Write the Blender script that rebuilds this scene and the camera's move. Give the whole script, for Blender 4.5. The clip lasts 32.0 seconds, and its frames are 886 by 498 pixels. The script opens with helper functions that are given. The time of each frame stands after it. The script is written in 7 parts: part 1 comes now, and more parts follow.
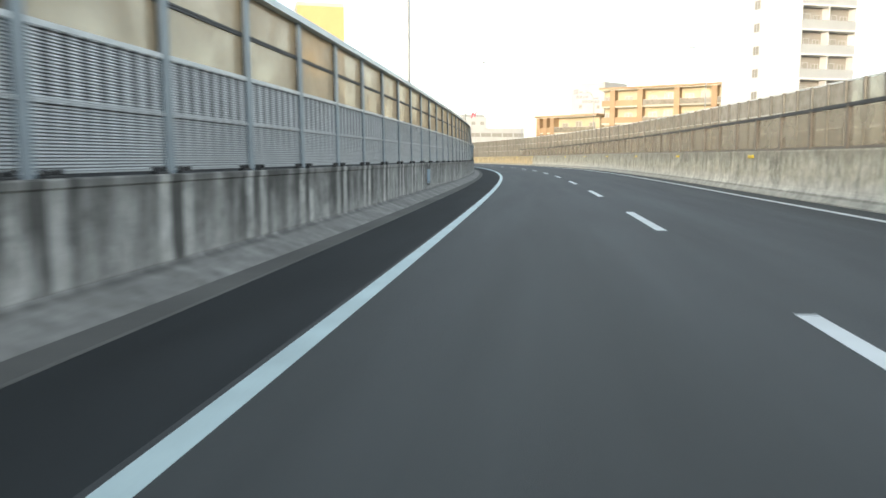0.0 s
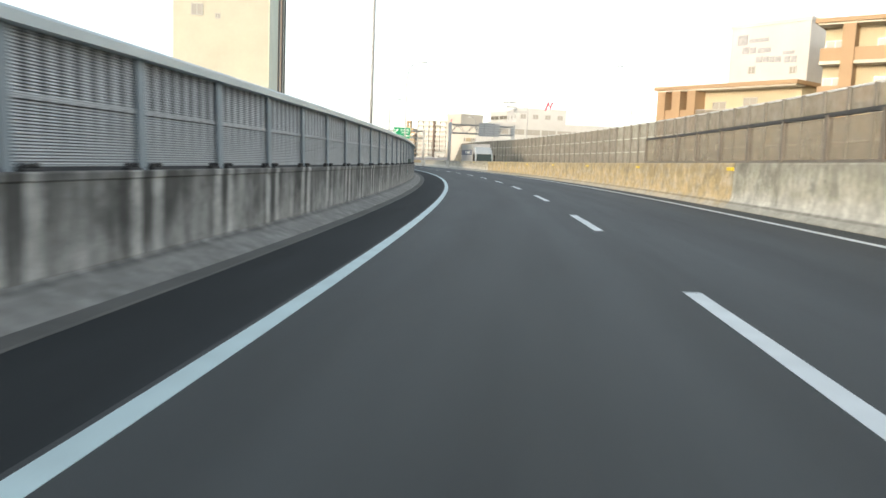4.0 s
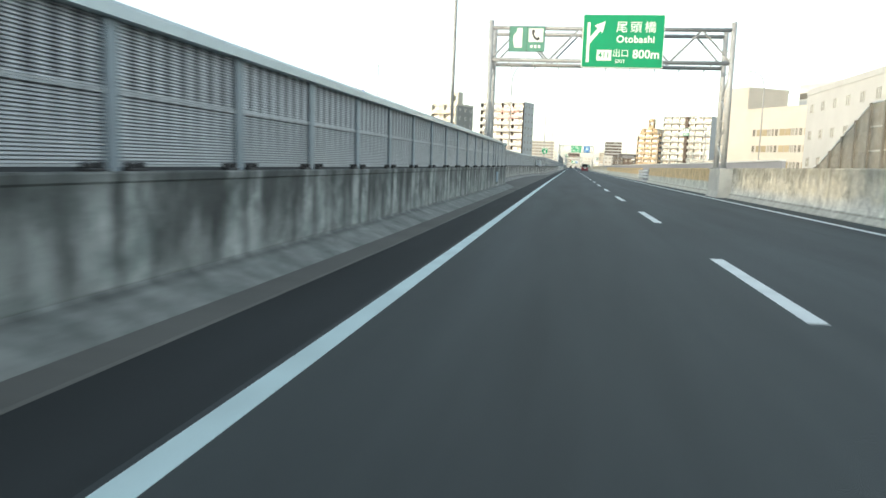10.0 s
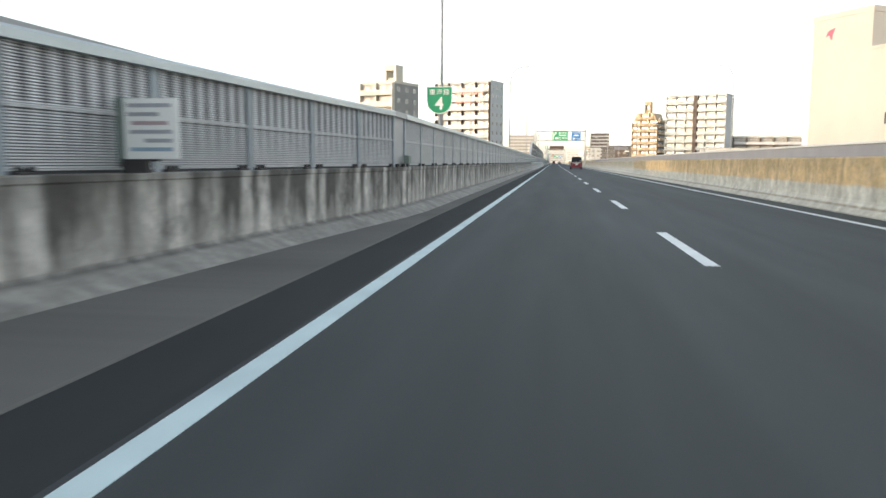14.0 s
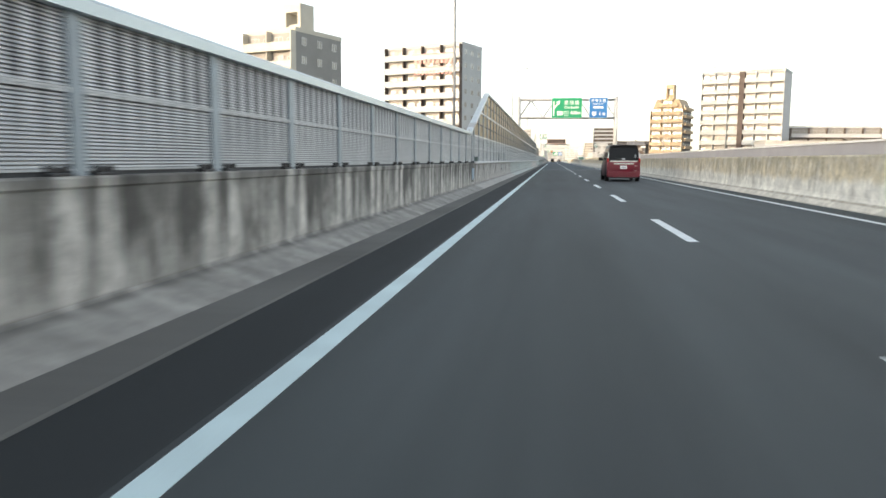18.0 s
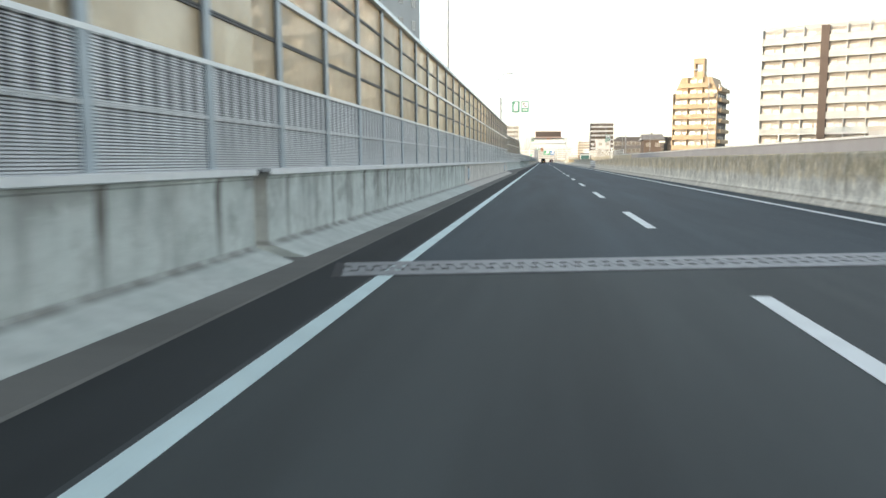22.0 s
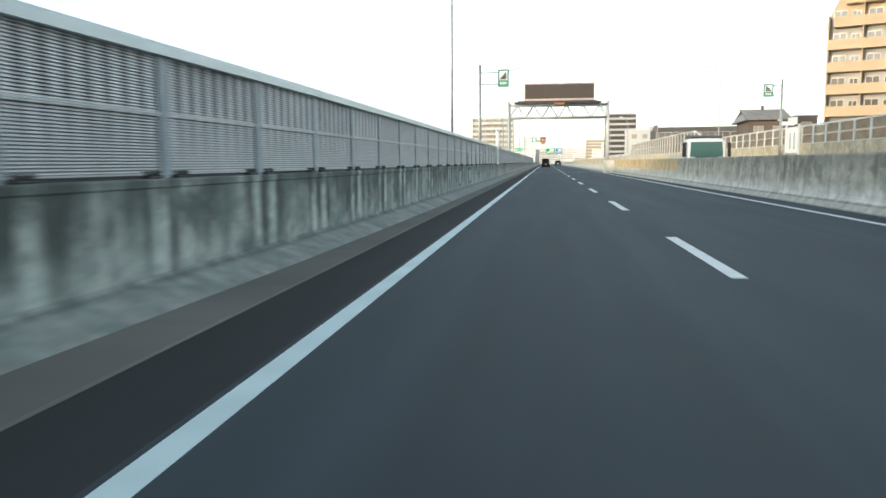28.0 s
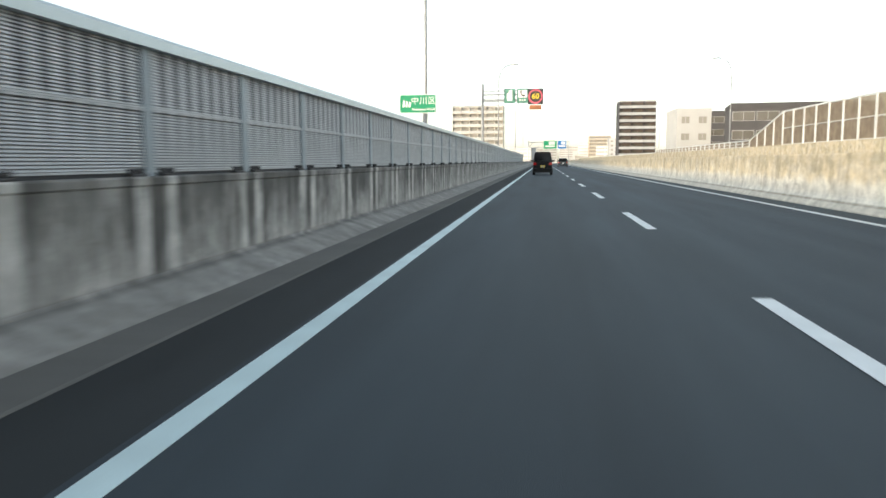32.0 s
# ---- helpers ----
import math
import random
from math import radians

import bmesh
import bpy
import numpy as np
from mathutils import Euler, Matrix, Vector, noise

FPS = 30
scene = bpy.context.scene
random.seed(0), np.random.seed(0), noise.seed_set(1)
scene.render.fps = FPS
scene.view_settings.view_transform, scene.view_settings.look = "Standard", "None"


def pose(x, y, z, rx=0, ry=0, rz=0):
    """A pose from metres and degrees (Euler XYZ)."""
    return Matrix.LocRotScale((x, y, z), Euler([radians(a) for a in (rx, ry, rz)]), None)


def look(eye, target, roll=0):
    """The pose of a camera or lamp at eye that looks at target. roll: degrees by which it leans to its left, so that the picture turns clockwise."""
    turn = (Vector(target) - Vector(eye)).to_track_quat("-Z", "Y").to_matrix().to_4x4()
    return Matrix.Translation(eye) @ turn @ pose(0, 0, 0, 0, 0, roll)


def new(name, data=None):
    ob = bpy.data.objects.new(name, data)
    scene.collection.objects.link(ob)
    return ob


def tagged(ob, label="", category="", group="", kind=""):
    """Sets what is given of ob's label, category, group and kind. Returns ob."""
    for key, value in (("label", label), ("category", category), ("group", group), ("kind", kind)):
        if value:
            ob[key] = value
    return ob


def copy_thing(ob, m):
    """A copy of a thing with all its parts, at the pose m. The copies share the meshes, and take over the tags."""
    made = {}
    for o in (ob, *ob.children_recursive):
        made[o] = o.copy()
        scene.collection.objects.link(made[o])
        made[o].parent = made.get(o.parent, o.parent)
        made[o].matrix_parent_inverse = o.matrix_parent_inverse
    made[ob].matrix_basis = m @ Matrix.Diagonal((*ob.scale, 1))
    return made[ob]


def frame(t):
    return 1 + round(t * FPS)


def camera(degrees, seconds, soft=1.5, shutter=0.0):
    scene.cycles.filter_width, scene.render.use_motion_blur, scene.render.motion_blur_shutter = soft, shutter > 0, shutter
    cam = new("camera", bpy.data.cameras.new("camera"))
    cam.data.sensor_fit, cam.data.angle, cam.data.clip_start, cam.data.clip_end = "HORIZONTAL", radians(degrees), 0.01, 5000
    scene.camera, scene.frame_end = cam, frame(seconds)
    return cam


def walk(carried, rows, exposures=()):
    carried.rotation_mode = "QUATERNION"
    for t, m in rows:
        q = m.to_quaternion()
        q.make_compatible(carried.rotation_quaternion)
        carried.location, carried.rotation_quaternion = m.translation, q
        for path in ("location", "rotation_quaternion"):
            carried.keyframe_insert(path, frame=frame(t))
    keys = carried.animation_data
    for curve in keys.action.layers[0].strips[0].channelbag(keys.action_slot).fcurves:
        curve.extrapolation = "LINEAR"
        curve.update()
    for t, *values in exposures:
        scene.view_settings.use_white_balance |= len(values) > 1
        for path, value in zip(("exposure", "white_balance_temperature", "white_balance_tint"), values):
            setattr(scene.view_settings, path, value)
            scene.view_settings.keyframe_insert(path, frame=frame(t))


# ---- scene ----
cam = camera(60.15, 32.0, soft=1.6, shutter=0.2)

# ---- the road's line: curvature per km, heading 0 along +y on the straight ----
SG = np.arange(-120.0, 1401.0, 2.0)
BEND = ((-120, 0.33), (10, 0.33), (60, 2.34), (110, 2.81), (160, 2.05), (210, 0.24), (235, -0.11), (309.9, 0.065), (310, 0.0))
BANK = ((-120, 0.30), (-30, 0.30), (30, 0.50), (70, 1.50), (90, 1.42), (110, 1.34), (140, 1.05), (165, 0.90), (180, 0.92), (205, 0.74), (215, 0.79), (230, 0.58), (243, 0.40), (260, 0.21), (282, 0.10), (300, 0.02), (330, 0.08), (345, 0.10), (360, 0.19), (960, 0.00))
KAP = np.interp(SG, [b[0] for b in BEND], [b[1] * 1e-3 for b in BEND])
HEAD = np.concatenate([[0], np.cumsum((KAP[1:] + KAP[:-1]))])
HEAD -= HEAD[-1]
MID = (HEAD[1:] + HEAD[:-1]) / 2
LX = np.concatenate([[0], np.cumsum(-np.sin(MID) * 2.0)])
LY = np.concatenate([[0], np.cumsum(np.cos(MID) * 2.0)])
I0 = int(np.argmin(abs(SG - 310)))
LX -= LX[I0]
LY += 310 - LY[I0]


def heading(s):
    return float(np.interp(s, SG, HEAD))


def bank(s):
    return radians(float(np.interp(s, [b[0] for b in BANK], [b[1] for b in BANK])))


def at(s, u, z=0.0):
    """World place of a point s along the road, u to the right of its line, z over the deck."""
    a = heading(s)
    return Vector((float(np.interp(s, SG, LX)) + u * math.cos(a), float(np.interp(s, SG, LY)) + u * math.sin(a), z + u * math.sin(bank(s))))


def on_road(s, u, z=0.0, turn=0.0, upright=False):
    """Pose of a thing on the deck: x to the right, y ahead."""
    m = Matrix.Translation(at(s, u, z)) @ Matrix.Rotation(heading(s) + radians(turn), 4, "Z")
    return m if upright else m @ Matrix.Rotation(-bank(s), 4, "Y")


# seconds, metres along, metres aside, yaw from the road, pitch, roll
DRIVE = (
    (0, 8.54, -0.04, 7.19, -6.76, 0.09),
    (1, 27.88, -0.20, 6.77, -6.65, -0.18),
    (2, 47.42, -0.13, 5.96, -6.44, -0.23),
    (3, 67.40, 0.11, 5.00, -6.44, -1.08),
    (3.5, 77.35, 0.16, 5.04, -6.46, -2.14),
    (5.5, 116.90, 0.17, 7.44, -6.70, -2.55),
    (6, 126.72, 0.17, 7.56, -6.61, -2.25),
    (7, 146.37, 0.20, 7.74, -6.53, -2.44),
    (8, 165.77, 0.12, 8.33, -6.44, -2.25),
    (9, 184.67, 0.01, 9.03, -6.52, -2.55),
    (10, 204.27, -0.03, 9.54, -6.51, -2.19),
    (11, 223.81, 0.01, 9.16, -6.51, -1.85),
    (12, 243.26, 0.09, 8.32, -6.66, -0.99),
    (13, 262.58, 0.13, 8.11, -6.53, -0.54),
    (14, 281.79, 0.12, 8.24, -6.51, -0.22),
    (14.5, 291.24, 0.08, 8.28, -6.63, -0.14),
    (16.5, 330.20, -0.02, 8.07, -6.56, -0.35),
    (17, 340.04, -0.00, 8.12, -6.61, -0.06),
    (18, 359.53, -0.11, 8.06, -6.68, -0.37),
    (19, 378.86, -0.15, 8.03, -6.64, -0.29),
    (20, 398.37, -0.10, 7.78, -6.59, 0.37),
    (21, 417.89, -0.03, 7.49, -6.77, -0.09),
    (22, 437.72, 0.07, 7.42, -6.57, 0.26),
    (23, 457.84, 0.11, 7.38, -6.62, 0.28),
    (24, 478.43, 0.14, 7.39, -6.53, 0.28),
    (25, 498.93, 0.11, 7.45, -6.55, 0.19),
    (25.5, 509.53, 0.10, 7.50, -6.47, 0.27),
    (27.5, 552.08, -0.04, 7.53, -6.42, 0.11),
    (28, 562.79, 0.00, 7.57, -6.43, 0.37),
    (29, 584.23, 0.07, 7.39, -6.52, 0.29),
    (30, 605.45, 0.12, 7.40, -6.49, 0.27),
    (31, 626.90, 0.11, 7.36, -6.47, 0.28),
    (32, 647.79, 0.07, 7.39, -6.56, 0.17),
)
RT = [r[0] for r in DRIVE]
EYE_HEIGHT = 1.073


def smooth(t, k):
    """Value k of the drive at t, by a cubic through its rows."""
    i = max(0, min(len(RT) - 2, int(np.searchsorted(RT, t, side="right")) - 1))
    v = [r[k] for r in DRIVE]
    slope = lambda j: (v[min(j + 1, len(v) - 1)] - v[max(j - 1, 0)]) / (RT[min(j + 1, len(v) - 1)] - RT[max(j - 1, 0)])
    h = RT[i + 1] - RT[i]
    x = (t - RT[i]) / h
    return ((2 * x**3 - 3 * x**2 + 1) * v[i] + (x**3 - 2 * x**2 + x) * h * slope(i) + (-2 * x**3 + 3 * x**2) * v[i + 1] + (x**3 - x**2) * h * slope(i + 1))


rows = []
for k in range(65):
    t = k * 0.5
    s, u, yaw, pitch, roll = (smooth(t, j) for j in range(1, 6))
    p = at(s, u, EYE_HEIGHT)
    rows.append((t, pose(p.x, p.y, p.z, 90 + pitch, roll, math.degrees(heading(s)) + yaw)))
walk(cam, rows, exposures=((0.0, 2.05, 6350, 6), (3.0, 1.9, 6400, 7), (7.0, 1.9, 6500, 9), (8.5, 1.9, 6400, 6), (10.0, 1.98, 6250, 2), (11.8, 1.95, 6500, 8), (17.0, 1.95, 6550, 11), (19.5, 2.24, 6500, 9), (22.0, 2.10, 6450, 8), (25.2, 1.95, 6450, 8), (26.5, 1.9, 6200, 4), (30.2, 1.9, 6200, 4), (31.2, 1.9, 6400, 7), (32.0, 1.9, 6350, 7)))

# ---- sky and sun ----
SUN_UP, SUN_ROT = radians(6.5), radians(222)
world = bpy.data.worlds.new("world")
scene.world = world
world.use_nodes = True
wt = world.node_tree
sky = wt.nodes.new("ShaderNodeTexSky")
sky.sky_type, sky.sun_disc = "NISHITA", False
sky.sun_elevation, sky.sun_rotation = SUN_UP, SUN_ROT
sky.air_density, sky.dust_density, sky.ozone_density = 1.0, 1.2, 1.5
veil = wt.nodes.new("ShaderNodeHueSaturation")
veil.inputs["Saturation"].default_value = 0.4
wt.links.new(sky.outputs[0], veil.inputs["Color"])
wt.links.new(veil.outputs[0], wt.nodes["Background"].inputs["Color"])
wt.nodes["Background"].inputs["Strength"].default_value = 0.15
sun_dir = Vector((math.sin(SUN_ROT) * math.cos(SUN_UP), math.cos(SUN_ROT) * math.cos(SUN_UP), math.sin(SUN_UP)))
sun = new("sun", bpy.data.lights.new("sun", "SUN"))
sun.data.energy, sun.data.angle, sun.data.color = 0.75, radians(2.0), (1.0, 0.76, 0.48)
sun.matrix_world = look(sun_dir * 300 + Vector((0, 300, 0)), (0, 300, 0))

# ---- materials ----
def material(name, colour, rough=0.6, metal=0.0, vary=0.25, grain=3.0, fine=40.0, bump=0.15, coords="Object", stretch=(1, 1, 1), spread=0.0, spec=0.5):
    """A surface with variation at two scales, fine relief, and a spread of tone from object to object."""
    m = bpy.data.materials.new(name)
    m.use_nodes = True
    nt = m.node_tree
    n, l = nt.nodes, nt.links
    b = n["Principled BSDF"]
    tc = n.new("ShaderNodeTexCoord")
    mp = n.new("ShaderNodeMapping")
    mp.inputs["Scale"].default_value = stretch
    l.new(tc.outputs[coords], mp.inputs["Vector"])
    src = mp.outputs[0]
    info = n.new("ShaderNodeObjectInfo")
    if spread:
        add = n.new("ShaderNodeVectorMath")
        add.operation = "MULTIPLY_ADD"
        l.new(info.outputs["Random"], add.inputs[0])
        add.inputs[1].default_value = (17.0, 31.0, 53.0)
        l.new(src, add.inputs[2])
        src = add.outputs[0]
    big = n.new("ShaderNodeTexNoise")
    big.inputs["Scale"].default_value, big.inputs["Detail"].default_value = grain, 5.0
    small = n.new("ShaderNodeTexNoise")
    small.inputs["Scale"].default_value, small.inputs["Detail"].default_value = fine, 4.0
    l.new(src, big.inputs["Vector"])
    l.new(src, small.inputs["Vector"])
    mix = n.new("ShaderNodeMath")
    mix.operation = "MULTIPLY_ADD"
    l.new(small.outputs["Fac"], mix.inputs[0])
    mix.inputs[1].default_value = 0.4
    l.new(big.outputs["Fac"], mix.inputs[2])
    ramp = n.new("ShaderNodeMapRange")
    ramp.inputs["From Min"].default_value, ramp.inputs["From Max"].default_value = 0.4, 1.0
    ramp.inputs["To Min"].default_value, ramp.inputs["To Max"].default_value = 1.0 - vary, 1.0 + vary
    l.new(mix.outputs[0], ramp.inputs["Value"])
    tone = ramp.outputs[0]
    if spread:
        sp = n.new("ShaderNodeMapRange")
        sp.inputs["To Min"].default_value, sp.inputs["To Max"].default_value = 1.0 - spread, 1.0 + spread
        l.new(info.outputs["Random"], sp.inputs["Value"])
        mul = n.new("ShaderNodeMath")
        mul.operation = "MULTIPLY"
        l.new(tone, mul.inputs[0])
        l.new(sp.outputs[0], mul.inputs[1])
        tone = mul.outputs[0]
    col = n.new("ShaderNodeVectorMath")
    col.operation = "SCALE"
    col.inputs[0].default_value = colour
    l.new(tone, col.inputs["Scale"])
    l.new(col.outputs[0], b.inputs["Base Color"])
    b.inputs["Roughness"].default_value, b.inputs["Metallic"].default_value = rough, metal
    b.inputs["Specular IOR Level"].default_value = spec
    if bump:
        bp = n.new("ShaderNodeBump")
        bp.inputs["Strength"].default_value, bp.inputs["Distance"].default_value = bump, 0.01
        l.new(small.outputs["Fac"], bp.inputs["Height"])
        l.new(bp.outputs[0], b.inputs["Normal"])
    return m


def stained_concrete(name, base, dark, moss_sun, marks, amount, flare=0.5, period=2.0, blots=0.5, run=0.5, moss_sun_up=0.0, even=False, rough=1.0):
    """Weathered cast concrete. UV is metres along and metres up; `marks` gives the dirt by distance from the posts,
    which stand every `period` metres. On the sunny median lengths the second tint is painted sunlight.
    """
    m = material(name, base, 0.85, vary=0.2 * rough, grain=2.6, fine=38, bump=0.35, coords="UV")
    nt = m.node_tree
    n, l = nt.nodes, nt.links
    b = n["Principled BSDF"]
    base_out = b.inputs["Base Color"].links[0].from_socket
    tc = n.new("ShaderNodeTexCoord")
    sep = n.new("ShaderNodeSeparateXYZ")
    l.new(tc.outputs["UV"], sep.inputs[0])

    def noise_at(sx, sy, detail=4.0, rough=0.5, off=0.0):
        mp = n.new("ShaderNodeMapping")
        mp.inputs["Scale"].default_value = (sx, sy, 1)
        mp.inputs["Location"].default_value = (off, off * 0.7, off)
        l.new(tc.outputs["UV"], mp.inputs[0])
        t = n.new("ShaderNodeTexNoise")
        t.inputs["Scale"].default_value, t.inputs["Detail"].default_value, t.inputs["Roughness"].default_value = 1.0, detail, rough
        l.new(mp.outputs[0], t.inputs["Vector"])
        return t.outputs["Fac"]

    def solid_noise(k, detail, coarse):
        t = n.new("ShaderNodeTexNoise")
        t.inputs["Scale"].default_value, t.inputs["Detail"].default_value, t.inputs["Roughness"].default_value = k, detail, coarse
        l.new(tc.outputs["Object"], t.inputs["Vector"])
        return t.outputs["Fac"]

    def calc(op, a, c, d=None):
        t = n.new("ShaderNodeMath")
        t.operation = op
        for i, v in enumerate((a, c, d)):
            if v is None:
                continue
            if isinstance(v, (int, float)):
                t.inputs[i].default_value = v
            else:
                l.new(v, t.inputs[i])
        return t.outputs[0]

    def span(v, lo, hi, to0=0.0, to1=1.0):
        t = n.new("ShaderNodeMapRange")
        t.interpolation_type = "SMOOTHSTEP"
        l.new(v, t.inputs["Value"])
        for key, val in (("From Min", lo), ("From Max", hi), ("To Min", to0), ("To Max", to1)):
            t.inputs[key].default_value = val
        return t.outputs[0]

    def blend(fac, a, colour):
        t = n.new("ShaderNodeMix")
        t.data_type = "RGBA"
        l.new(fac, t.inputs[0])
        l.new(a, t.inputs[6])
        t.inputs[7].default_value = (*colour, 1)
        return t.outputs[2]

    up = sep.outputs["Y"]
    wob = calc("MULTIPLY_ADD", noise_at(2.6, 0.9, 6.0, 0.6), 0.18, calc("ADD", sep.outputs["X"], -0.09))
    near = calc("DIVIDE", calc("PINGPONG", wob, period / 2), period / 2)
    ramp = n.new("ShaderNodeValToRGB")
    el = ramp.color_ramp.elements
    while len(el) < len(marks):
        el.new(0.5)
    for q, (x, v) in zip(el, marks):
        q.position, q.color = x, (v, v, v, 1)
    l.new(near, ramp.inputs[0])
    streak = noise_at(3.4, 0.18, 4.0, 0.6)
    broad = noise_at(0.55, 0.35, 3.0, 0.5, 3.0)
    fine = noise_at(13.0, 0.7, 4.0, 0.65, 7.0)
    blot = noise_at(1.5, 2.2, 6.0, 0.62, 11.0)
    fall = calc("ADD", up, calc("MULTIPLY_ADD", streak, 1.5, -0.75))
    high = span(fall, 0.0, 0.85, 0.42, 1.0)
    wall_only = span(up, 0.15, 0.2)
    cloud = span(noise_at(2.4, 0.7, 5.0, 0.55, 21.0), 0.34, 0.62, 0.65, 1.25)
    dirt = calc("MULTIPLY", calc("MULTIPLY", calc("MULTIPLY", ramp.outputs[0], span(broad, 0.32, 0.62, 0.7, 1.15)), cloud), calc("MULTIPLY", high, wall_only))
    patch = span(blot, 0.42, 0.66)
    if moss_sun_up:
        patch = calc("MULTIPLY", span(blot, 0.3, 0.6, 0.35, 1.0), span(calc("MULTIPLY_ADD", noise_at(1.6, 0.2, 4.0, 0.6, 15.0), 0.5, up), moss_sun_up, moss_sun_up + 0.25))
    if even:
        patch = calc("MULTIPLY", span(blot, 0.3, 0.6, 0.8, 1.0), span(calc("MULTIPLY_ADD", noise_at(1.6, 0.2, 4.0, 0.6, 15.0), 0.16, up), moss_sun_up, moss_sun_up + 0.1))
    c = blend(calc("MULTIPLY", patch, blots), base_out, moss_sun)
    c = blend(calc("MINIMUM", calc("MULTIPLY", dirt, 1.25 * amount), 0.96), c, dark)
    c = blend(calc("MULTIPLY", calc("MULTIPLY", span(fine, 0.5, 0.72), span(streak, 0.42, 0.62)), calc("MULTIPLY", calc("MULTIPLY", high, wall_only), run)), c, dark)
    c = blend(calc("MULTIPLY", span(fall, 0.72, 1.05), run * 0.8), c, dark)
    grime = span(noise_at(1.3, 1.0, 7.0, 0.68, 31.0), 0.52, 0.6)
    c = blend(calc("MULTIPLY", calc("MULTIPLY", grime, wall_only), calc("MULTIPLY", high, run)), c, dark)
    foot = span(calc("MULTIPLY_ADD", noise_at(2.2, 0.6, 5.0, 0.6, 5.0), 0.10, up), 0.245, 0.195)
    c = blend(calc("MULTIPLY", foot, calc("MULTIPLY", span(solid_noise(2.2, 6.0, 0.65), 0.36, 0.62, flare * 0.84, flare), span(ramp.outputs[0], 0.0, 0.5, 0.9, 1.0))), c, dark)
    seam = calc("MULTIPLY", span(up, 0.12, 0.155), span(up, 0.205, 0.17))
    c = blend(calc("MULTIPLY", seam, span(streak, 0.3, 0.6, 0.1, 0.75)), c, dark)
    mottle = calc("MULTIPLY", span(solid_noise(5.5, 8.0, 0.74), 0.3, 0.7, 1.0 - 0.22 * rough, 1.0 + 0.2 * rough), span(solid_noise(1.4, 6.0, 0.65), 0.3, 0.7, 1.0 - 0.14 * rough, 1.0 + 0.12 * rough))
    sc = n.new("ShaderNodeVectorMath")
    sc.operation = "SCALE"
    l.new(c, sc.inputs[0])
    l.new(mottle, sc.inputs["Scale"])
    l.new(sc.outputs[0], b.inputs["Base Color"])
    return m


POST_MARKS = ((0.0, 1.0), (0.085, 0.95), (0.14, 0.0), (0.29, 0.04), (0.38, 0.78), (0.55, 0.6), (1.0, 0.5))
BROAD_MARKS = ((0.0, 0.8), (0.07, 0.7), (0.13, 0.05), (0.29, 0.05), (0.45, 0.85), (0.7, 0.75), (1.0, 0.5))
JOINT_MARKS = ((0.0, 1.0), (0.05, 0.9), (0.085, 0.05), (0.4, 0.1), (0.72, 0.12), (0.86, 0.5), (1.0, 0.2))
WALL_MARKS = ((0.0, 0.8), (0.03, 0.5), (0.06, 0.15), (0.4, 0.3), (0.7, 0.15), (1.0, 0.35))
M = {}
M["asphalt"] = material("asphalt", (0.0535, 0.0630, 0.0650), 0.8, vary=0.3, grain=1.0, fine=220, bump=0.5, coords="UV", stretch=(0.12, 1.6, 1), spec=0.35)
M["asphalt_old"] = material("asphalt_old", (0.0530, 0.0590, 0.0600), 0.74, vary=0.3, grain=1.0, fine=220, bump=0.5, coords="UV", stretch=(0.12, 1.6, 1), spec=0.5)
M["asphalt_late"] = material("asphalt_late", (0.0400, 0.0550, 0.0660), 0.8, vary=0.3, grain=1.0, fine=220, bump=0.5, coords="UV", stretch=(0.12, 1.6, 1), spec=0.35)
M["asphalt_edge"] = material("asphalt_edge", (0.035, 0.040, 0.042), 0.9, vary=0.2, grain=1.0, fine=200, bump=0.5, coords="UV", stretch=(0.3, 2.0, 1), spec=0.25)


def wheel_tracks(m, centre, pitch):
    """Polished wheel tracks either side of each lane's darker middle; UV's second axis is metres across."""
    n, l = m.node_tree.nodes, m.node_tree.links
    b = n["Principled BSDF"]
    src = b.inputs["Base Color"].links[0].from_socket
    tc, sep = n.new("ShaderNodeTexCoord"), n.new("ShaderNodeSeparateXYZ")
    l.new(tc.outputs["UV"], sep.inputs[0])
    shift, fold, curve, scale = n.new("ShaderNodeMath"), n.new("ShaderNodeMath"), n.new("ShaderNodeValToRGB"), n.new("ShaderNodeVectorMath")
    shift.inputs[1].default_value = -centre
    l.new(sep.outputs["Y"], shift.inputs[0])
    fold.operation = "PINGPONG"
    fold.inputs[1].default_value = pitch / 2
    l.new(shift.outputs[0], fold.inputs[0])
    el = curve.color_ramp.elements
    while len(el) < 5:
        el.new(0.5)
    for q, (x, v) in zip(el, ((0.0, 0.91), (0.28, 0.95), (0.52, 1.09), (0.76, 1.04), (1.0, 0.94))):
        q.position, q.color = x, (v, v, v, 1)
    spread_ = n.new("ShaderNodeMath")
    spread_.operation = "DIVIDE"
    spread_.inputs[1].default_value = pitch / 2
    l.new(fold.outputs[0], spread_.inputs[0])
    l.new(spread_.outputs[0], curve.inputs[0])
    scale.operation = "MULTIPLY"
    l.new(src, scale.inputs[0])
    l.new(curve.outputs[0], scale.inputs[1])
    l.new(scale.outputs[0], b.inputs["Base Color"])


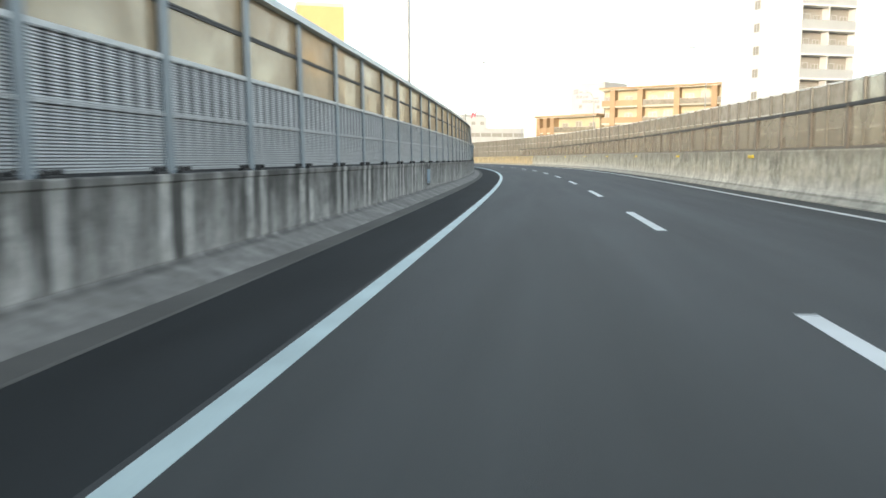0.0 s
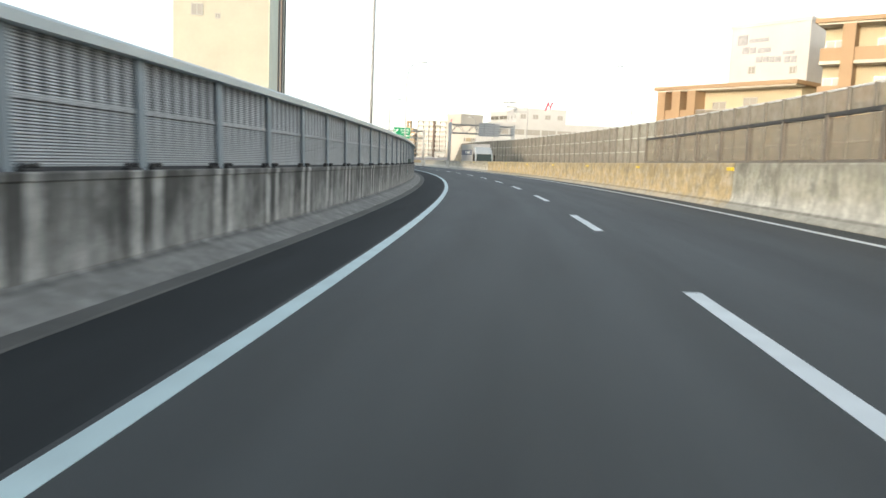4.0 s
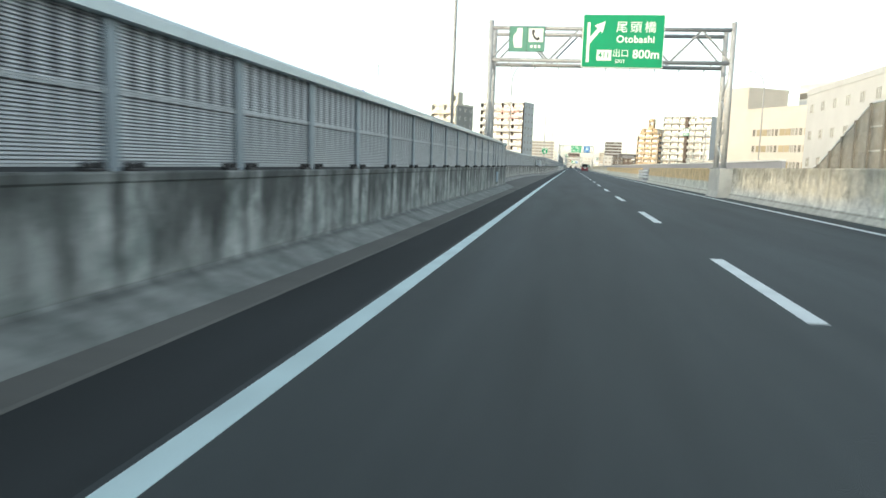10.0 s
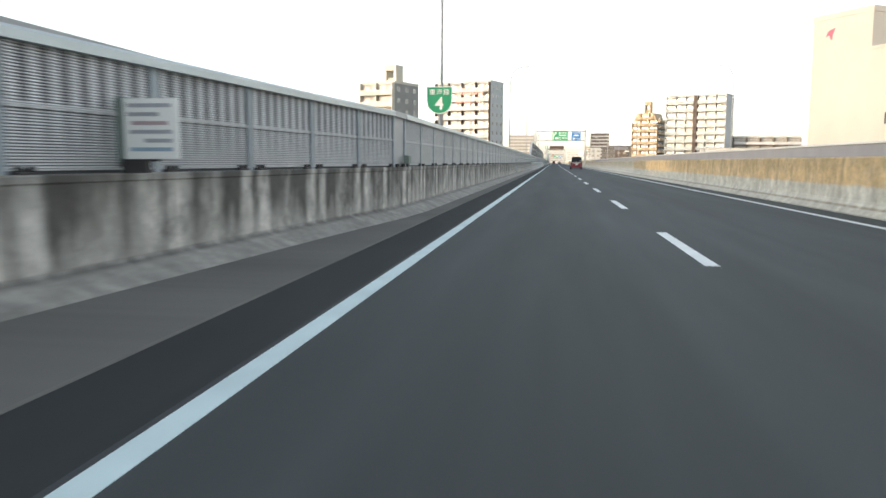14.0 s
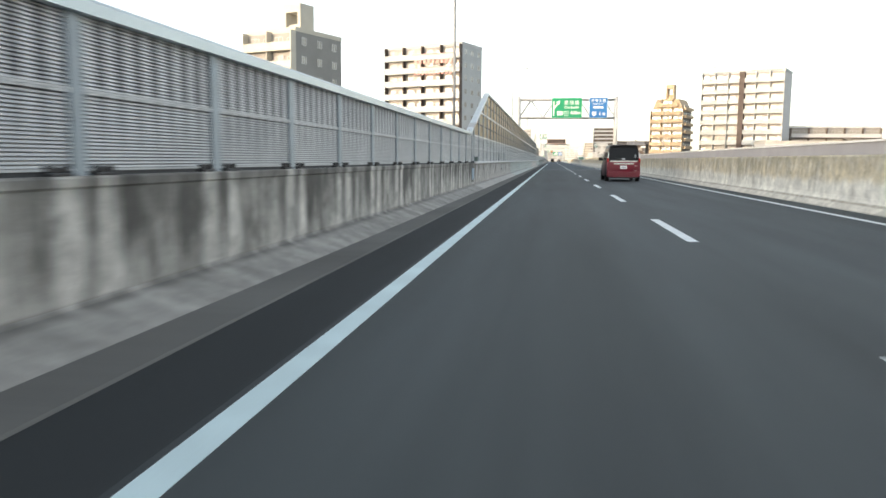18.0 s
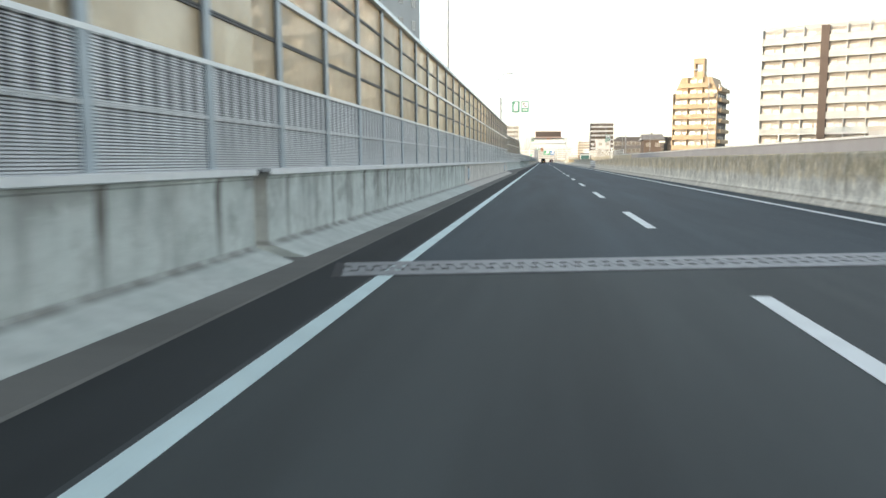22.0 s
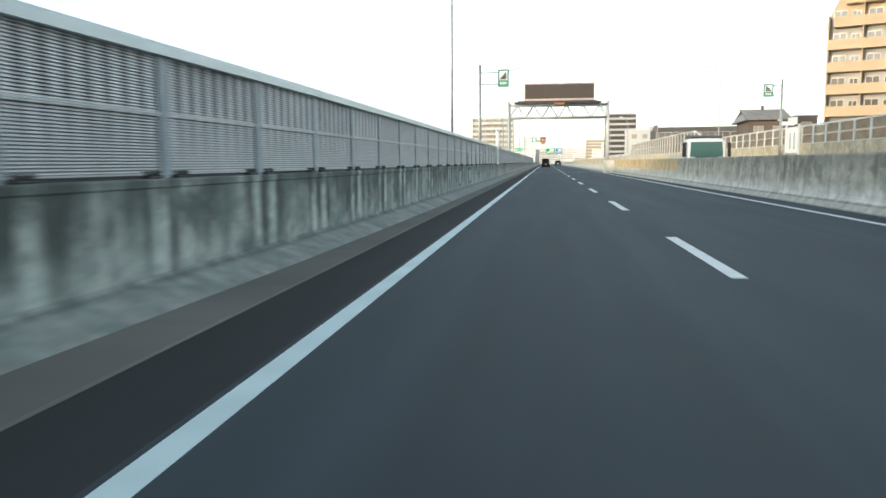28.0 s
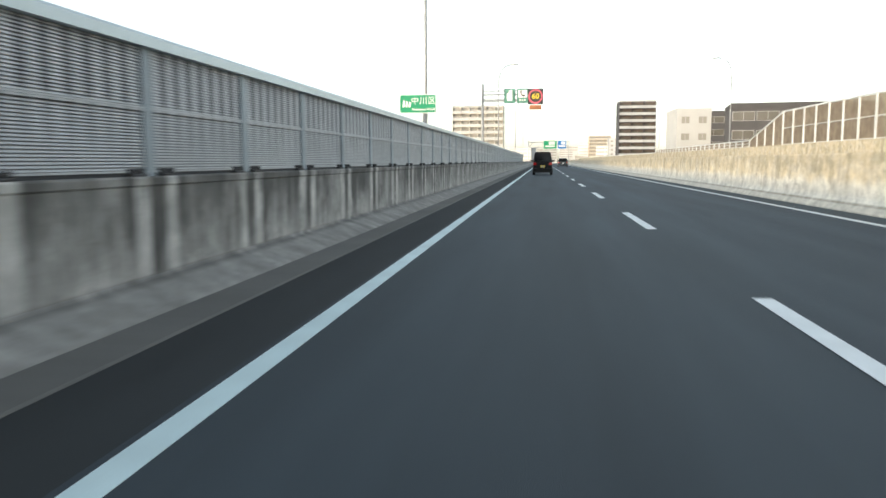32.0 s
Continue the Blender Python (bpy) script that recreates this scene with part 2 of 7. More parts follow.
for key in ("asphalt", "asphalt_old", "asphalt_late"):
    wheel_tracks(M[key], 0.18, 3.47)
M["apron"] = material("apron", (0.132, 0.132, 0.122), 0.9, vary=0.4, grain=1.1, fine=60, bump=0.4, coords="UV", stretch=(0.35, 1.6, 1))
M["paint_edge"] = material("paint_edge", (0.60, 0.75, 0.76), 0.55, vary=0.14, grain=2.0, fine=60, bump=0.2)
M["comb"] = material("comb_steel", (0.25, 0.262, 0.27), 0.6, 0.1, vary=0.3, grain=6, fine=60, bump=0.1)
M["paint_white"] = material("paint_white", (0.72, 0.76, 0.76), 0.6, vary=0.14, grain=2.0, fine=60, bump=0.2)
M["conc_left"] = stained_concrete("conc_left", (0.64, 0.625, 0.58), (0.085, 0.082, 0.075), (0.36, 0.36, 0.33), BROAD_MARKS, 0.92, flare=0.62, blots=0.6, run=0.6)
M["conc_dark"] = stained_concrete("conc_dark", (0.61, 0.60, 0.565), (0.085, 0.083, 0.076), (0.39, 0.385, 0.35), POST_MARKS, 1.02, flare=0.68, blots=0.6, run=0.5)
M["conc_sooty"] = stained_concrete("conc_sooty", (0.50, 0.485, 0.45), (0.06, 0.058, 0.056), (0.22, 0.235, 0.22), POST_MARKS, 1.2, flare=0.75, blots=0.7, run=0.85)
M["conc_moss"] = stained_concrete("conc_moss", (0.52, 0.56, 0.525), (0.065, 0.08, 0.075), (0.25, 0.335, 0.31), POST_MARKS, 0.95, flare=0.6, blots=0.85, run=0.75)
M["conc_teal"] = stained_concrete("conc_teal", (0.50, 0.52, 0.495), (0.075, 0.08, 0.076), (0.25, 0.29, 0.27), BROAD_MARKS, 0.9, flare=0.65, blots=0.8, run=0.6)
M["conc_plain"] = stained_concrete("conc_plain", (0.53, 0.57, 0.54), (0.12, 0.11, 0.095), (0.42, 0.47, 0.44), JOINT_MARKS, 0.75, flare=0.15, blots=0.5, run=0.4, rough=0.55)
M["conc_streaky"] = stained_concrete("conc_streaky", (0.58, 0.56, 0.525), (0.12, 0.105, 0.09), (0.44, 0.435, 0.405), JOINT_MARKS, 0.95, flare=0.25, blots=0.6, run=0.75, rough=0.8)
M["conc_clean"] = stained_concrete("conc_clean", (0.62, 0.59, 0.54), (0.17, 0.15, 0.13), (0.52, 0.50, 0.455), JOINT_MARKS, 0.55, flare=0.3, blots=0.5, run=0.3, rough=0.45)
# yellow upper face: low sunlight painted into the second tint
M["conc_median_sunlit"] = stained_concrete("conc_median_sunlit", (0.60, 0.575, 0.50), (0.17, 0.14, 0.09), (0.60, 0.46, 0.235), WALL_MARKS, 0.6, flare=0.3, period=4.0, blots=0.95, run=0.4, moss_sun_up=0.25)
M["conc_median_dull"] = stained_concrete("conc_median_dull", (0.74, 0.725, 0.66), (0.19, 0.18, 0.145), (0.58, 0.535, 0.41), WALL_MARKS, 0.55, flare=0.45, period=5.0, blots=0.7, run=0.6, moss_sun_up=0.6)
M["conc_median_old"] = stained_concrete("conc_median_old", (0.60, 0.60, 0.54), (0.14, 0.135, 0.11), (0.44, 0.42, 0.32), WALL_MARKS, 0.65, flare=0.5, period=5.0, blots=0.75, run=0.5, moss_sun_up=0.6)
# gold upper band is sunlight put into the colour
M["conc_median_sun_gold"] = stained_concrete("conc_median_sun_gold", (0.64, 0.64, 0.57), (0.22, 0.17, 0.10), (0.72, 0.53, 0.27), WALL_MARKS, 0.45, flare=0.25, period=5.0, blots=0.95, run=0.3, moss_sun_up=0.62, even=True)
# base lightened to carry sunlight that the high barrier blocks here
M["conc_median_pale"] = stained_concrete("conc_median_pale", (0.80, 0.78, 0.70), (0.23, 0.20, 0.14), (0.64, 0.535, 0.33), WALL_MARKS, 0.5, flare=0.4, period=5.0, blots=0.75, run=0.45, moss_sun_up=0.75)
M["conc_median_grey"] = stained_concrete("conc_median_grey", (0.76, 0.745, 0.68), (0.14, 0.138, 0.115), (0.52, 0.485, 0.375), WALL_MARKS, 0.7, flare=0.5, period=3.4, blots=0.8, run=0.55, moss_sun_up=0.6)
M["panel_far"] = material("panel_far", (0.27, 0.275, 0.30), 0.7, vary=0.12, grain=0.5, fine=30, coords="UV", stretch=(1, 0.3, 1))
M["conc_far"] = material("conc_far", (0.42, 0.42, 0.41), 0.85, vary=0.22, grain=1.0, fine=30, coords="UV", stretch=(1, 0.3, 1))
M["panel"] = material("panel_grey", (0.435, 0.448, 0.455), 0.55, 0.1, vary=0.14, grain=2.5, fine=60, bump=0.1, spread=0.08)


def slotted(m, low, high, z0, z1):
    """Columns of slots 0.2 m apart, seen as darker upright bands between z0 and z1 of a panel."""
    n, l = m.node_tree.nodes, m.node_tree.links
    pb = n["Principled BSDF"]
    tc, sep = n.new("ShaderNodeTexCoord"), n.new("ShaderNodeSeparateXYZ")
    l.new(tc.outputs["Object"], sep.inputs[0])
    fold, band, mask, mix, sc = n.new("ShaderNodeMath"), n.new("ShaderNodeMapRange"), n.new("ShaderNodeMapRange"), n.new("ShaderNodeMix"), n.new("ShaderNodeVectorMath")
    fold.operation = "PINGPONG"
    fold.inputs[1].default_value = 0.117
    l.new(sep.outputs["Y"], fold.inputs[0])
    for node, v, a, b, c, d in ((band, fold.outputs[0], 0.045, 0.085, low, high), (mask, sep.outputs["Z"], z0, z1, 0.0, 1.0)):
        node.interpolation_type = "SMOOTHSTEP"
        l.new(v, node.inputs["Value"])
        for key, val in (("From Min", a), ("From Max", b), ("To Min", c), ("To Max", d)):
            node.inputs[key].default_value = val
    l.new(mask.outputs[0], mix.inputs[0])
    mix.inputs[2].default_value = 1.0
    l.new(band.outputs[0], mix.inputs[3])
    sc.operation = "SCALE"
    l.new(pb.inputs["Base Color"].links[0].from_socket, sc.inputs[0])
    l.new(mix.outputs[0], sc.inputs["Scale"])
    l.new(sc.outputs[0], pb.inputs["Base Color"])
    return m


M["panel_upper"] = slotted(material("panel_upper", (0.505, 0.518, 0.525), 0.55, 0.1, vary=0.14, grain=2.5, fine=60, bump=0.1, spread=0.08), 0.5, 1.32, 0.0, 0.06)
M["panel_lower"] = slotted(material("panel_lower", (0.465, 0.48, 0.487), 0.55, 0.1, vary=0.14, grain=2.5, fine=60, bump=0.1, spread=0.08), 0.78, 1.12, 0.02, 0.4)
# backing behind the slats, its colour darkened for the shade in the gaps
M["louvre_gap_shade"] = slotted(material("louvre_gap_shade", (0.20, 0.205, 0.21), 0.8, vary=0.2), 0.55, 1.25, 0.1, 0.45)
M["louvre_gap_shade_upper"] = slotted(material("louvre_gap_shade_upper", (0.20, 0.205, 0.21), 0.8, vary=0.2), 0.15, 1.7, 0.0, 0.06)
M["panel_back"] = material("panel_back", (0.055, 0.06, 0.066), 0.8, vary=0.2)
M["post"] = material("post_paint", (0.30, 0.35, 0.385), 0.5, 0.1, vary=0.14, grain=4, fine=60, bump=0.08, spread=0.12)
M["cap"] = material("cap_metal", (0.50, 0.56, 0.58), 0.4, 0.35, vary=0.08, grain=1.5, fine=30, bump=0.05)
M["rail"] = material("rail_metal", (0.64, 0.66, 0.67), 0.45, 0.15, vary=0.12, bump=0.05)
M["dark_metal"] = material("dark_metal", (0.05, 0.05, 0.052), 0.6, 0.3, vary=0.25, bump=0.1)
M["galv"] = material("galvanised", (0.31, 0.32, 0.325), 0.5, 0.25, vary=0.14, grain=5, fine=60, bump=0.06, spread=0.06)
M["post_steel"] = material("post_steel", (0.47, 0.48, 0.48), 0.5, 0.2, vary=0.14, grain=5, fine=60, bump=0.06, spread=0.06)
M["pedestal"] = material("pedestal_concrete", (0.56, 0.545, 0.49), 0.85, vary=0.2, grain=1.6, fine=30, bump=0.3)
M["post_white"] = material("post_white", (0.56, 0.555, 0.54), 0.5, 0.1, vary=0.14, grain=2, fine=40, bump=0.06)
M["white_steel"] = material("white_steel", (0.66, 0.68, 0.68), 0.45, 0.1, vary=0.08, bump=0.04)
M["plate"] = material("plate_blue", (0.28, 0.40, 0.50), 0.5, 0.1, vary=0.12, grain=6, bump=0.05)
M["recess"] = material("opening_shade", (0.06, 0.06, 0.06), 0.9)
M["green_sign"] = material("sign_green", (0.0, 0.27, 0.115), 0.4, vary=0.06, bump=0.0)
M["sign_teal"] = material("sign_teal", (0.10, 0.27, 0.20), 0.45, vary=0.1, bump=0.0)
M["blue_sign"] = material("sign_blue", (0.02, 0.16, 0.42), 0.4, vary=0.06, bump=0.0)
M["sign_white"] = material("sign_white", (0.8, 0.82, 0.8), 0.45, vary=0.05, bump=0.0)
M["tile_brown_sign"] = material("sign_brown", (0.16, 0.11, 0.10), 0.6, vary=0.12, bump=0.03)
M["sign_back"] = material("sign_back", (0.40, 0.42, 0.43), 0.5, 0.3, vary=0.1, stretch=(0.2, 1, 6))
M["ink_red"] = material("ink_red", (0.58, 0.10, 0.14), 0.5, vary=0.1, bump=0.0)
M["ink_pink"] = material("ink_pink", (0.62, 0.30, 0.25), 0.5, vary=0.15, bump=0.0)
M["ink_faded"] = material("ink_faded", (0.42, 0.33, 0.35), 0.5, vary=0.15, bump=0.0)
M["ink_blue"] = material("ink_blue", (0.08, 0.08, 0.42), 0.5, vary=0.1, bump=0.0)
M["ink_black"] = material("ink_black", (0.03, 0.03, 0.03), 0.5, bump=0.0)
M["yellow"] = material("reflector_yellow", (0.75, 0.56, 0.03), 0.4, vary=0.1, bump=0.0)
M["ground"] = material("ground_grey", (0.16, 0.16, 0.155), 0.9, vary=0.35, grain=0.04, fine=0.6, bump=0.1)
M["board_dark"] = material("board_dark", (0.055, 0.04, 0.032), 0.5, vary=0.15, grain=2, fine=40, bump=0.05)
M["board_rim"] = material("board_rim", (0.52, 0.40, 0.36), 0.6, vary=0.2, grain=4, bump=0.05)
M["joint_dark"] = material("joint_dark", (0.034, 0.036, 0.038), 0.8, vary=0.3, grain=6, fine=60, bump=0.2)
M["rust"] = material("rust_orange", (0.36, 0.15, 0.07), 0.8, vary=0.3, bump=0.1)


def clear_sheet(name, tint, see, rough):
    """A weathered translucent sheet: part of the light passes straight, part is scattered by the dirty film on it."""
    m = bpy.data.materials.new(name)
    m.use_nodes = True
    n, l = m.node_tree.nodes, m.node_tree.links
    b = n["Principled BSDF"]
    b.inputs["Base Color"].default_value = (*tint, 1)
    b.inputs["Roughness"].default_value = rough
    tr, tl = n.new("ShaderNodeBsdfTransparent"), n.new("ShaderNodeBsdfTranslucent")
    tr.inputs["Color"].default_value = (0.93, 0.90, 0.84, 1)
    tl.inputs["Color"].default_value = (*tint, 1)
    tc = n.new("ShaderNodeTexCoord")
    info = n.new("ShaderNodeObjectInfo")
    add = n.new("ShaderNodeVectorMath")
    add.operation = "MULTIPLY_ADD"
    l.new(info.outputs["Random"], add.inputs[0])
    add.inputs[1].default_value = (13.0, 37.0, 7.0)
    l.new(tc.outputs["Object"], add.inputs[2])
    nz = n.new("ShaderNodeTexNoise")
    nz.inputs["Scale"].default_value, nz.inputs["Detail"].default_value = 1.6, 4.0
    l.new(add.outputs[0], nz.inputs["Vector"])
    mr = n.new("ShaderNodeMapRange")
    mr.inputs["From Min"].default_value, mr.inputs["From Max"].default_value = 0.3, 0.7
    mr.inputs["To Min"].default_value, mr.inputs["To Max"].default_value = see - 0.18, see + 0.12
    l.new(nz.outputs["Fac"], mr.inputs["Value"])
    m1, m2 = n.new("ShaderNodeMixShader"), n.new("ShaderNodeMixShader")
    m1.inputs[0].default_value = 0.45
    l.new(b.outputs[0], m1.inputs[1])
    l.new(tl.outputs[0], m1.inputs[2])
    l.new(mr.outputs[0], m2.inputs[0])
    l.new(m1.outputs[0], m2.inputs[1])
    l.new(tr.outputs[0], m2.inputs[2])
    l.new(m2.outputs[0], n["Material Output"].inputs["Surface"])
    return m


# amber tint holds the glow of the low sun through the sheets
M["clear"] = clear_sheet("clear_sheet", (0.53, 0.44, 0.31), 0.38, 0.3)
# same sheet without that glow, tinted darker for the later lengths
M["clear_dim"] = clear_sheet("clear_sheet_dim", (0.34, 0.295, 0.235), 0.34, 0.35)
M["clear_median"] = clear_sheet("clear_sheet_clean", (0.52, 0.47, 0.39), 0.66, 0.25)
M["clear_tan"] = clear_sheet("clear_sheet_tan", (0.43, 0.40, 0.345), 0.4, 0.4)
M["clear_brown"] = clear_sheet("clear_sheet_brown", (0.36, 0.29, 0.215), 0.3, 0.4)


# ---- building blocks ----
def part(name, bm, mat_, parent=None, label="", smooth_=False):
    me = bpy.data.meshes.new(name)
    bm.normal_update()
    bm.to_mesh(me)
    bm.free()
    me.materials.append(mat_)
    if smooth_:
        for p in me.polygons:
            p.use_smooth = True
        if smooth_ == "folded":
            me.set_sharp_from_angle(angle=radians(38))
    ob = new(name, me)
    ob.parent = parent
    if label:
        ob["label"] = label
    return ob


def empty(name, m, label, category, group=""):
    ob = new(name)
    ob.empty_display_size = 0.3
    ob.matrix_basis = m
    return tagged(ob, label, category, group)


def box(bm, x0, x1, y0, y1, z0, z1, bevel=0.0):
    vs = [bm.verts.new((x, y, z)) for x in (x0, x1) for y in (y0, y1) for z in (z0, z1)]
    fs = [bm.faces.new([vs[i] for i in q]) for q in ((0, 1, 3, 2), (4, 6, 7, 5), (0, 4, 5, 1), (2, 3, 7, 6), (0, 2, 6, 4), (1, 5, 7, 3))]
    if bevel:
        es = list({e for f in fs for e in f.edges})
        bmesh.ops.bevel(bm, geom=es, offset=bevel, segments=2, affect="EDGES", profile=0.6)
    return bm


def boxes(*dims, bevel=0.0):
    bm = bmesh.new()
    for d in dims:
        box(bm, *d)
    if bevel:
        bmesh.ops.bevel(bm, geom=bm.edges[:], offset=bevel, segments=2, affect="EDGES", profile=0.6)
    return bm


def tube(bm, pts, r, sides=8, r1=None):
    """A round bar along a line of points, tapering from r to r1."""
    r1 = r if r1 is None else r1
    rings = []
    for i, p in enumerate(pts):
        p = Vector(p)
        d = (Vector(pts[min(i + 1, len(pts) - 1)]) - Vector(pts[max(i - 1, 0)])).normalized()
        x = d.cross(Vector((0.13, 0.97, 0.2))).normalized()
        y = d.cross(x)
        rr = r + (r1 - r) * i / max(1, len(pts) - 1)
        rings.append([bm.verts.new(p + (x * math.cos(k * 2 * math.pi / sides) + y * math.sin(k * 2 * math.pi / sides)) * rr) for k in range(sides)])
    for a, b in zip(rings, rings[1:]):
        for k in range(sides):
            bm.faces.new((a[k], a[(k + 1) % sides], b[(k + 1) % sides], b[k]))
    bm.faces.new(rings[0][::-1])
    bm.faces.new(rings[-1])
    return bm


def sweep(name, profile, s0, s1, mat_, uf=None, closed=True, step=None, z0=0.0, uv0=0.0):
    """A solid of one cross-section (u, z) drawn along the road; UV is metres along, and metres round (or up)."""
    ss = [s0]
    while ss[-1] < s1 - 1e-6:
        st = step or (2.0 if ss[-1] < 320 else 5.0)
        ss.append(min(s1, ss[-1] + st))
    k = len(profile)
    verts, uvs, faces = [], [], []
    run = [0.0]
    for a, b in zip(profile, list(profile[1:]) + [profile[0]]):
        run.append(run[-1] + math.hypot(b[0] - a[0], b[1] - a[1]))
    for s in ss:
        off = uf(s) if uf else 0.0
        for u, z in profile:
            verts.append(at(s, u + off, z + z0))
    n_edge = k if closed else k - 1
    for i in range(len(ss) - 1):
        for j in range(n_edge):
            j2 = (j + 1) % k
            faces.append((i * k + j, i * k + j2, (i + 1) * k + j2, (i + 1) * k + j))
            flat = abs(profile[j][1] - profile[j2][1]) < 1e-6
            va, vb = (profile[j][0], profile[j2][0]) if flat else (profile[j][1], profile[j2][1])
            uvs += [(ss[i] - uv0, va), (ss[i] - uv0, vb), (ss[i + 1] - uv0, vb), (ss[i + 1] - uv0, va)]
    if closed:
        faces.append(tuple(range(k)))
        faces.append(tuple((len(ss) - 1) * k + j for j in reversed(range(k))))
        uvs += [(ss[0], p[1]) for p in profile] + [(ss[-1], p[1]) for p in reversed(profile)]
    me = bpy.data.meshes.new(name)
    me.from_pydata([tuple(v) for v in verts], [], faces)
    lay = me.uv_layers.new(name="UVMap")
    lay.data.foreach_set("uv", np.array(uvs, dtype=np.float32).ravel())
    me.materials.append(mat_)
    bm = bmesh.new()
    bm.from_mesh(me)
    bmesh.ops.recalc_face_normals(bm, faces=bm.faces[:])
    bm.to_mesh(me)
    bm.free()
    me.update()
    return new(name, me)


# ---- the viaduct: ground, decks, road surface, lines ----
bm = bmesh.new()
bmesh.ops.create_grid(bm, x_segments=8, y_segments=8, size=4200)
g = part("ground", bm, M["ground"])
g.location = (0, 400, -13.0)
tagged(g, "grey city ground far below the viaduct", "ground", kind="structure")

LINE_L, LINE_D, LINE_R = -1.40, 1.77, 5.535
S_A, S_B = -30.0, 980.0
deck = sweep("deck", [(-5.0, -0.25), (16.3, -0.25), (16.3, -1.6), (-5.0, -1.6)], S_A, S_B, M["conc_far"])
tagged(deck, "concrete deck slab of the elevated expressway", "bridge deck", kind="structure")
for k in range(22):
    s = -20.0 + 45.0 * k
    pier = part("pier", boxes((4.2, 7.2, -1.3, 1.3, -12.95, -3.4), (-1.5, 12.8, -1.2, 1.2, -3.4, -1.6), bevel=0.12), M["conc_far"])
    pier.matrix_basis = on_road(s, 0, 0.0)
    tagged(pier, "plain concrete pier carrying the elevated deck", "bridge pier", "viaduct piers", "structure")
edge = sweep("road_edge", [(-4.7, 0.0), (-1.52, 0.0), (-1.52, -0.24), (-4.7, -0.24)], S_A, S_B, M["asphalt_edge"])
tagged(edge, "darker unworn asphalt strip beside the edge line", "road", kind="structure")
for i, (a, b, mt) in enumerate(((S_A, 196.5, "asphalt_old"), (196.5, 445.8, "asphalt"), (445.8, S_B, "asphalt_late"))):
    road = sweep("road_%d" % (i + 1), [(-1.52, 0.0), (6.3, 0.0), (6.3, -0.24), (-1.52, -0.24)], a, b, M[mt])
    tagged(road, "dark grey asphalt carriageway with two lanes" if i < 2 else "blue-grey newer asphalt carriageway with two lanes", "road", kind="structure")
GUTTER = ((-120, -2.60), (60, -2.58), (150, -2.54), (190, -2.6), (196, -2.58), (205, -2.3), (215, -2.22), (300, -2.18), (430, -2.16), (490, -2.2), (503, -2.12), (512, -2.35), (530, -2.36), (565, -2.19), (990, -2.2))
apron = sweep("gutter", [(-2.35, 0.014), (-0.02, 0.012), (0.0, 0.002), (0.0, -0.1), (-2.35, -0.1)], S_A, S_B, M["apron"], uf=lambda q: float(np.interp(q, [a for a, _ in GUTTER], [b for _, b in GUTTER])), step=4.0)
tagged(apron, "dusty concrete gutter along the barrier foot", "gutter", kind="structure")
opp = sweep("road_opposite", [(6.75, 0.0), (15.3, 0.0), (15.3, -0.24), (6.75, -0.24)], S_A, S_B, M["asphalt"])
tagged(opp, "asphalt carriageway of the opposite direction", "road", kind="structure")
for nm, u, mt in (("edge_line_left", LINE_L, "paint_edge"), ("edge_line_right", LINE_R, "paint_white")):
    ln = sweep(nm, [(u - 0.075, 0.004), (u + 0.075, 0.004), (u + 0.075, 0.001), (u - 0.075, 0.001)], S_A, S_B, M[mt])
    tagged(ln, "continuous white painted edge line on asphalt", "road marking", kind="structure")
dash0 = None
for k in range(-2, 80):
    s = 10.0 * k
    if dash0 is None or s < 380:
        dash = sweep("lane_dash", [(LINE_D - 0.075, 0.004), (LINE_D + 0.075, 0.004), (LINE_D + 0.075, 0.001), (LINE_D - 0.075, 0.001)], s, s + 3.9, M["paint_white"], step=1.0)
        if s >= 370:
            dash0 = (dash, s)
    else:
        dash = new("lane_dash", dash0[0].data)
        dash.location = (0, s - dash0[1], 0)
    tagged(dash, "white painted lane dash on asphalt", "road marking", "lane dashes", "structure")

# expansion joints: two steel plates with interlocking fingers, laid slightly askew across both lanes
for s, skew in ((197.7, 0.0), (445.55, 0.22), (643.95, 0.29)):
    m = on_road(s, 0) @ Matrix.Rotation(math.atan(skew), 4, "Z")
    j = empty("expansion_joint", m, "steel finger expansion joint across the asphalt", "expansion joint", "deck joints")
    part("joint_strip", boxes((-2.05, 6.15, -0.52, 0.52, -0.05, 0.003)), M["joint_dark"], j)
    for q in (-1, 1):
        bm = bmesh.new()
        y0, y1 = sorted((q * 0.2, q * 0.47))
        box(bm, -1.95, 6.1, y0, y1, -0.01, 0.010)
        x = -1.95 + (0.0 if q < 0 else 0.075)
        while x < 6.02:
            y0, y1 = sorted((q * 0.2, -q * 0.1))
            box(bm, x, x + 0.068, y0, y1, -0.01, 0.010)
            x += 0.15
        part("finger_plate", bm, M["comb"], j)

# ---- left parapet ----
WALL = ((-60, -3.32), (35, -3.32), (55, -3.22), (140, -3.2), (160, -3.27), (178, -3.34), (190, -3.33), (196, -3.24), (205, -3.01), (240.6, -3.0), (242.0, -3.12), (247.6, -4.06), (249.4, -4.25), (272, -4.38), (285, -4.0), (293, -3.4), (297, -3.0), (504.6, -3.0), (506.0, -3.12), (511.6, -4.08), (513.4, -4.24), (522, -4.25), (533, -3.98), (557, -3.4), (572, -3.04), (580, -3.0), (980, -3.0))


def wall_u(s):
    return float(np.interp(s, [a for a, _ in WALL], [b for _, b in WALL]))


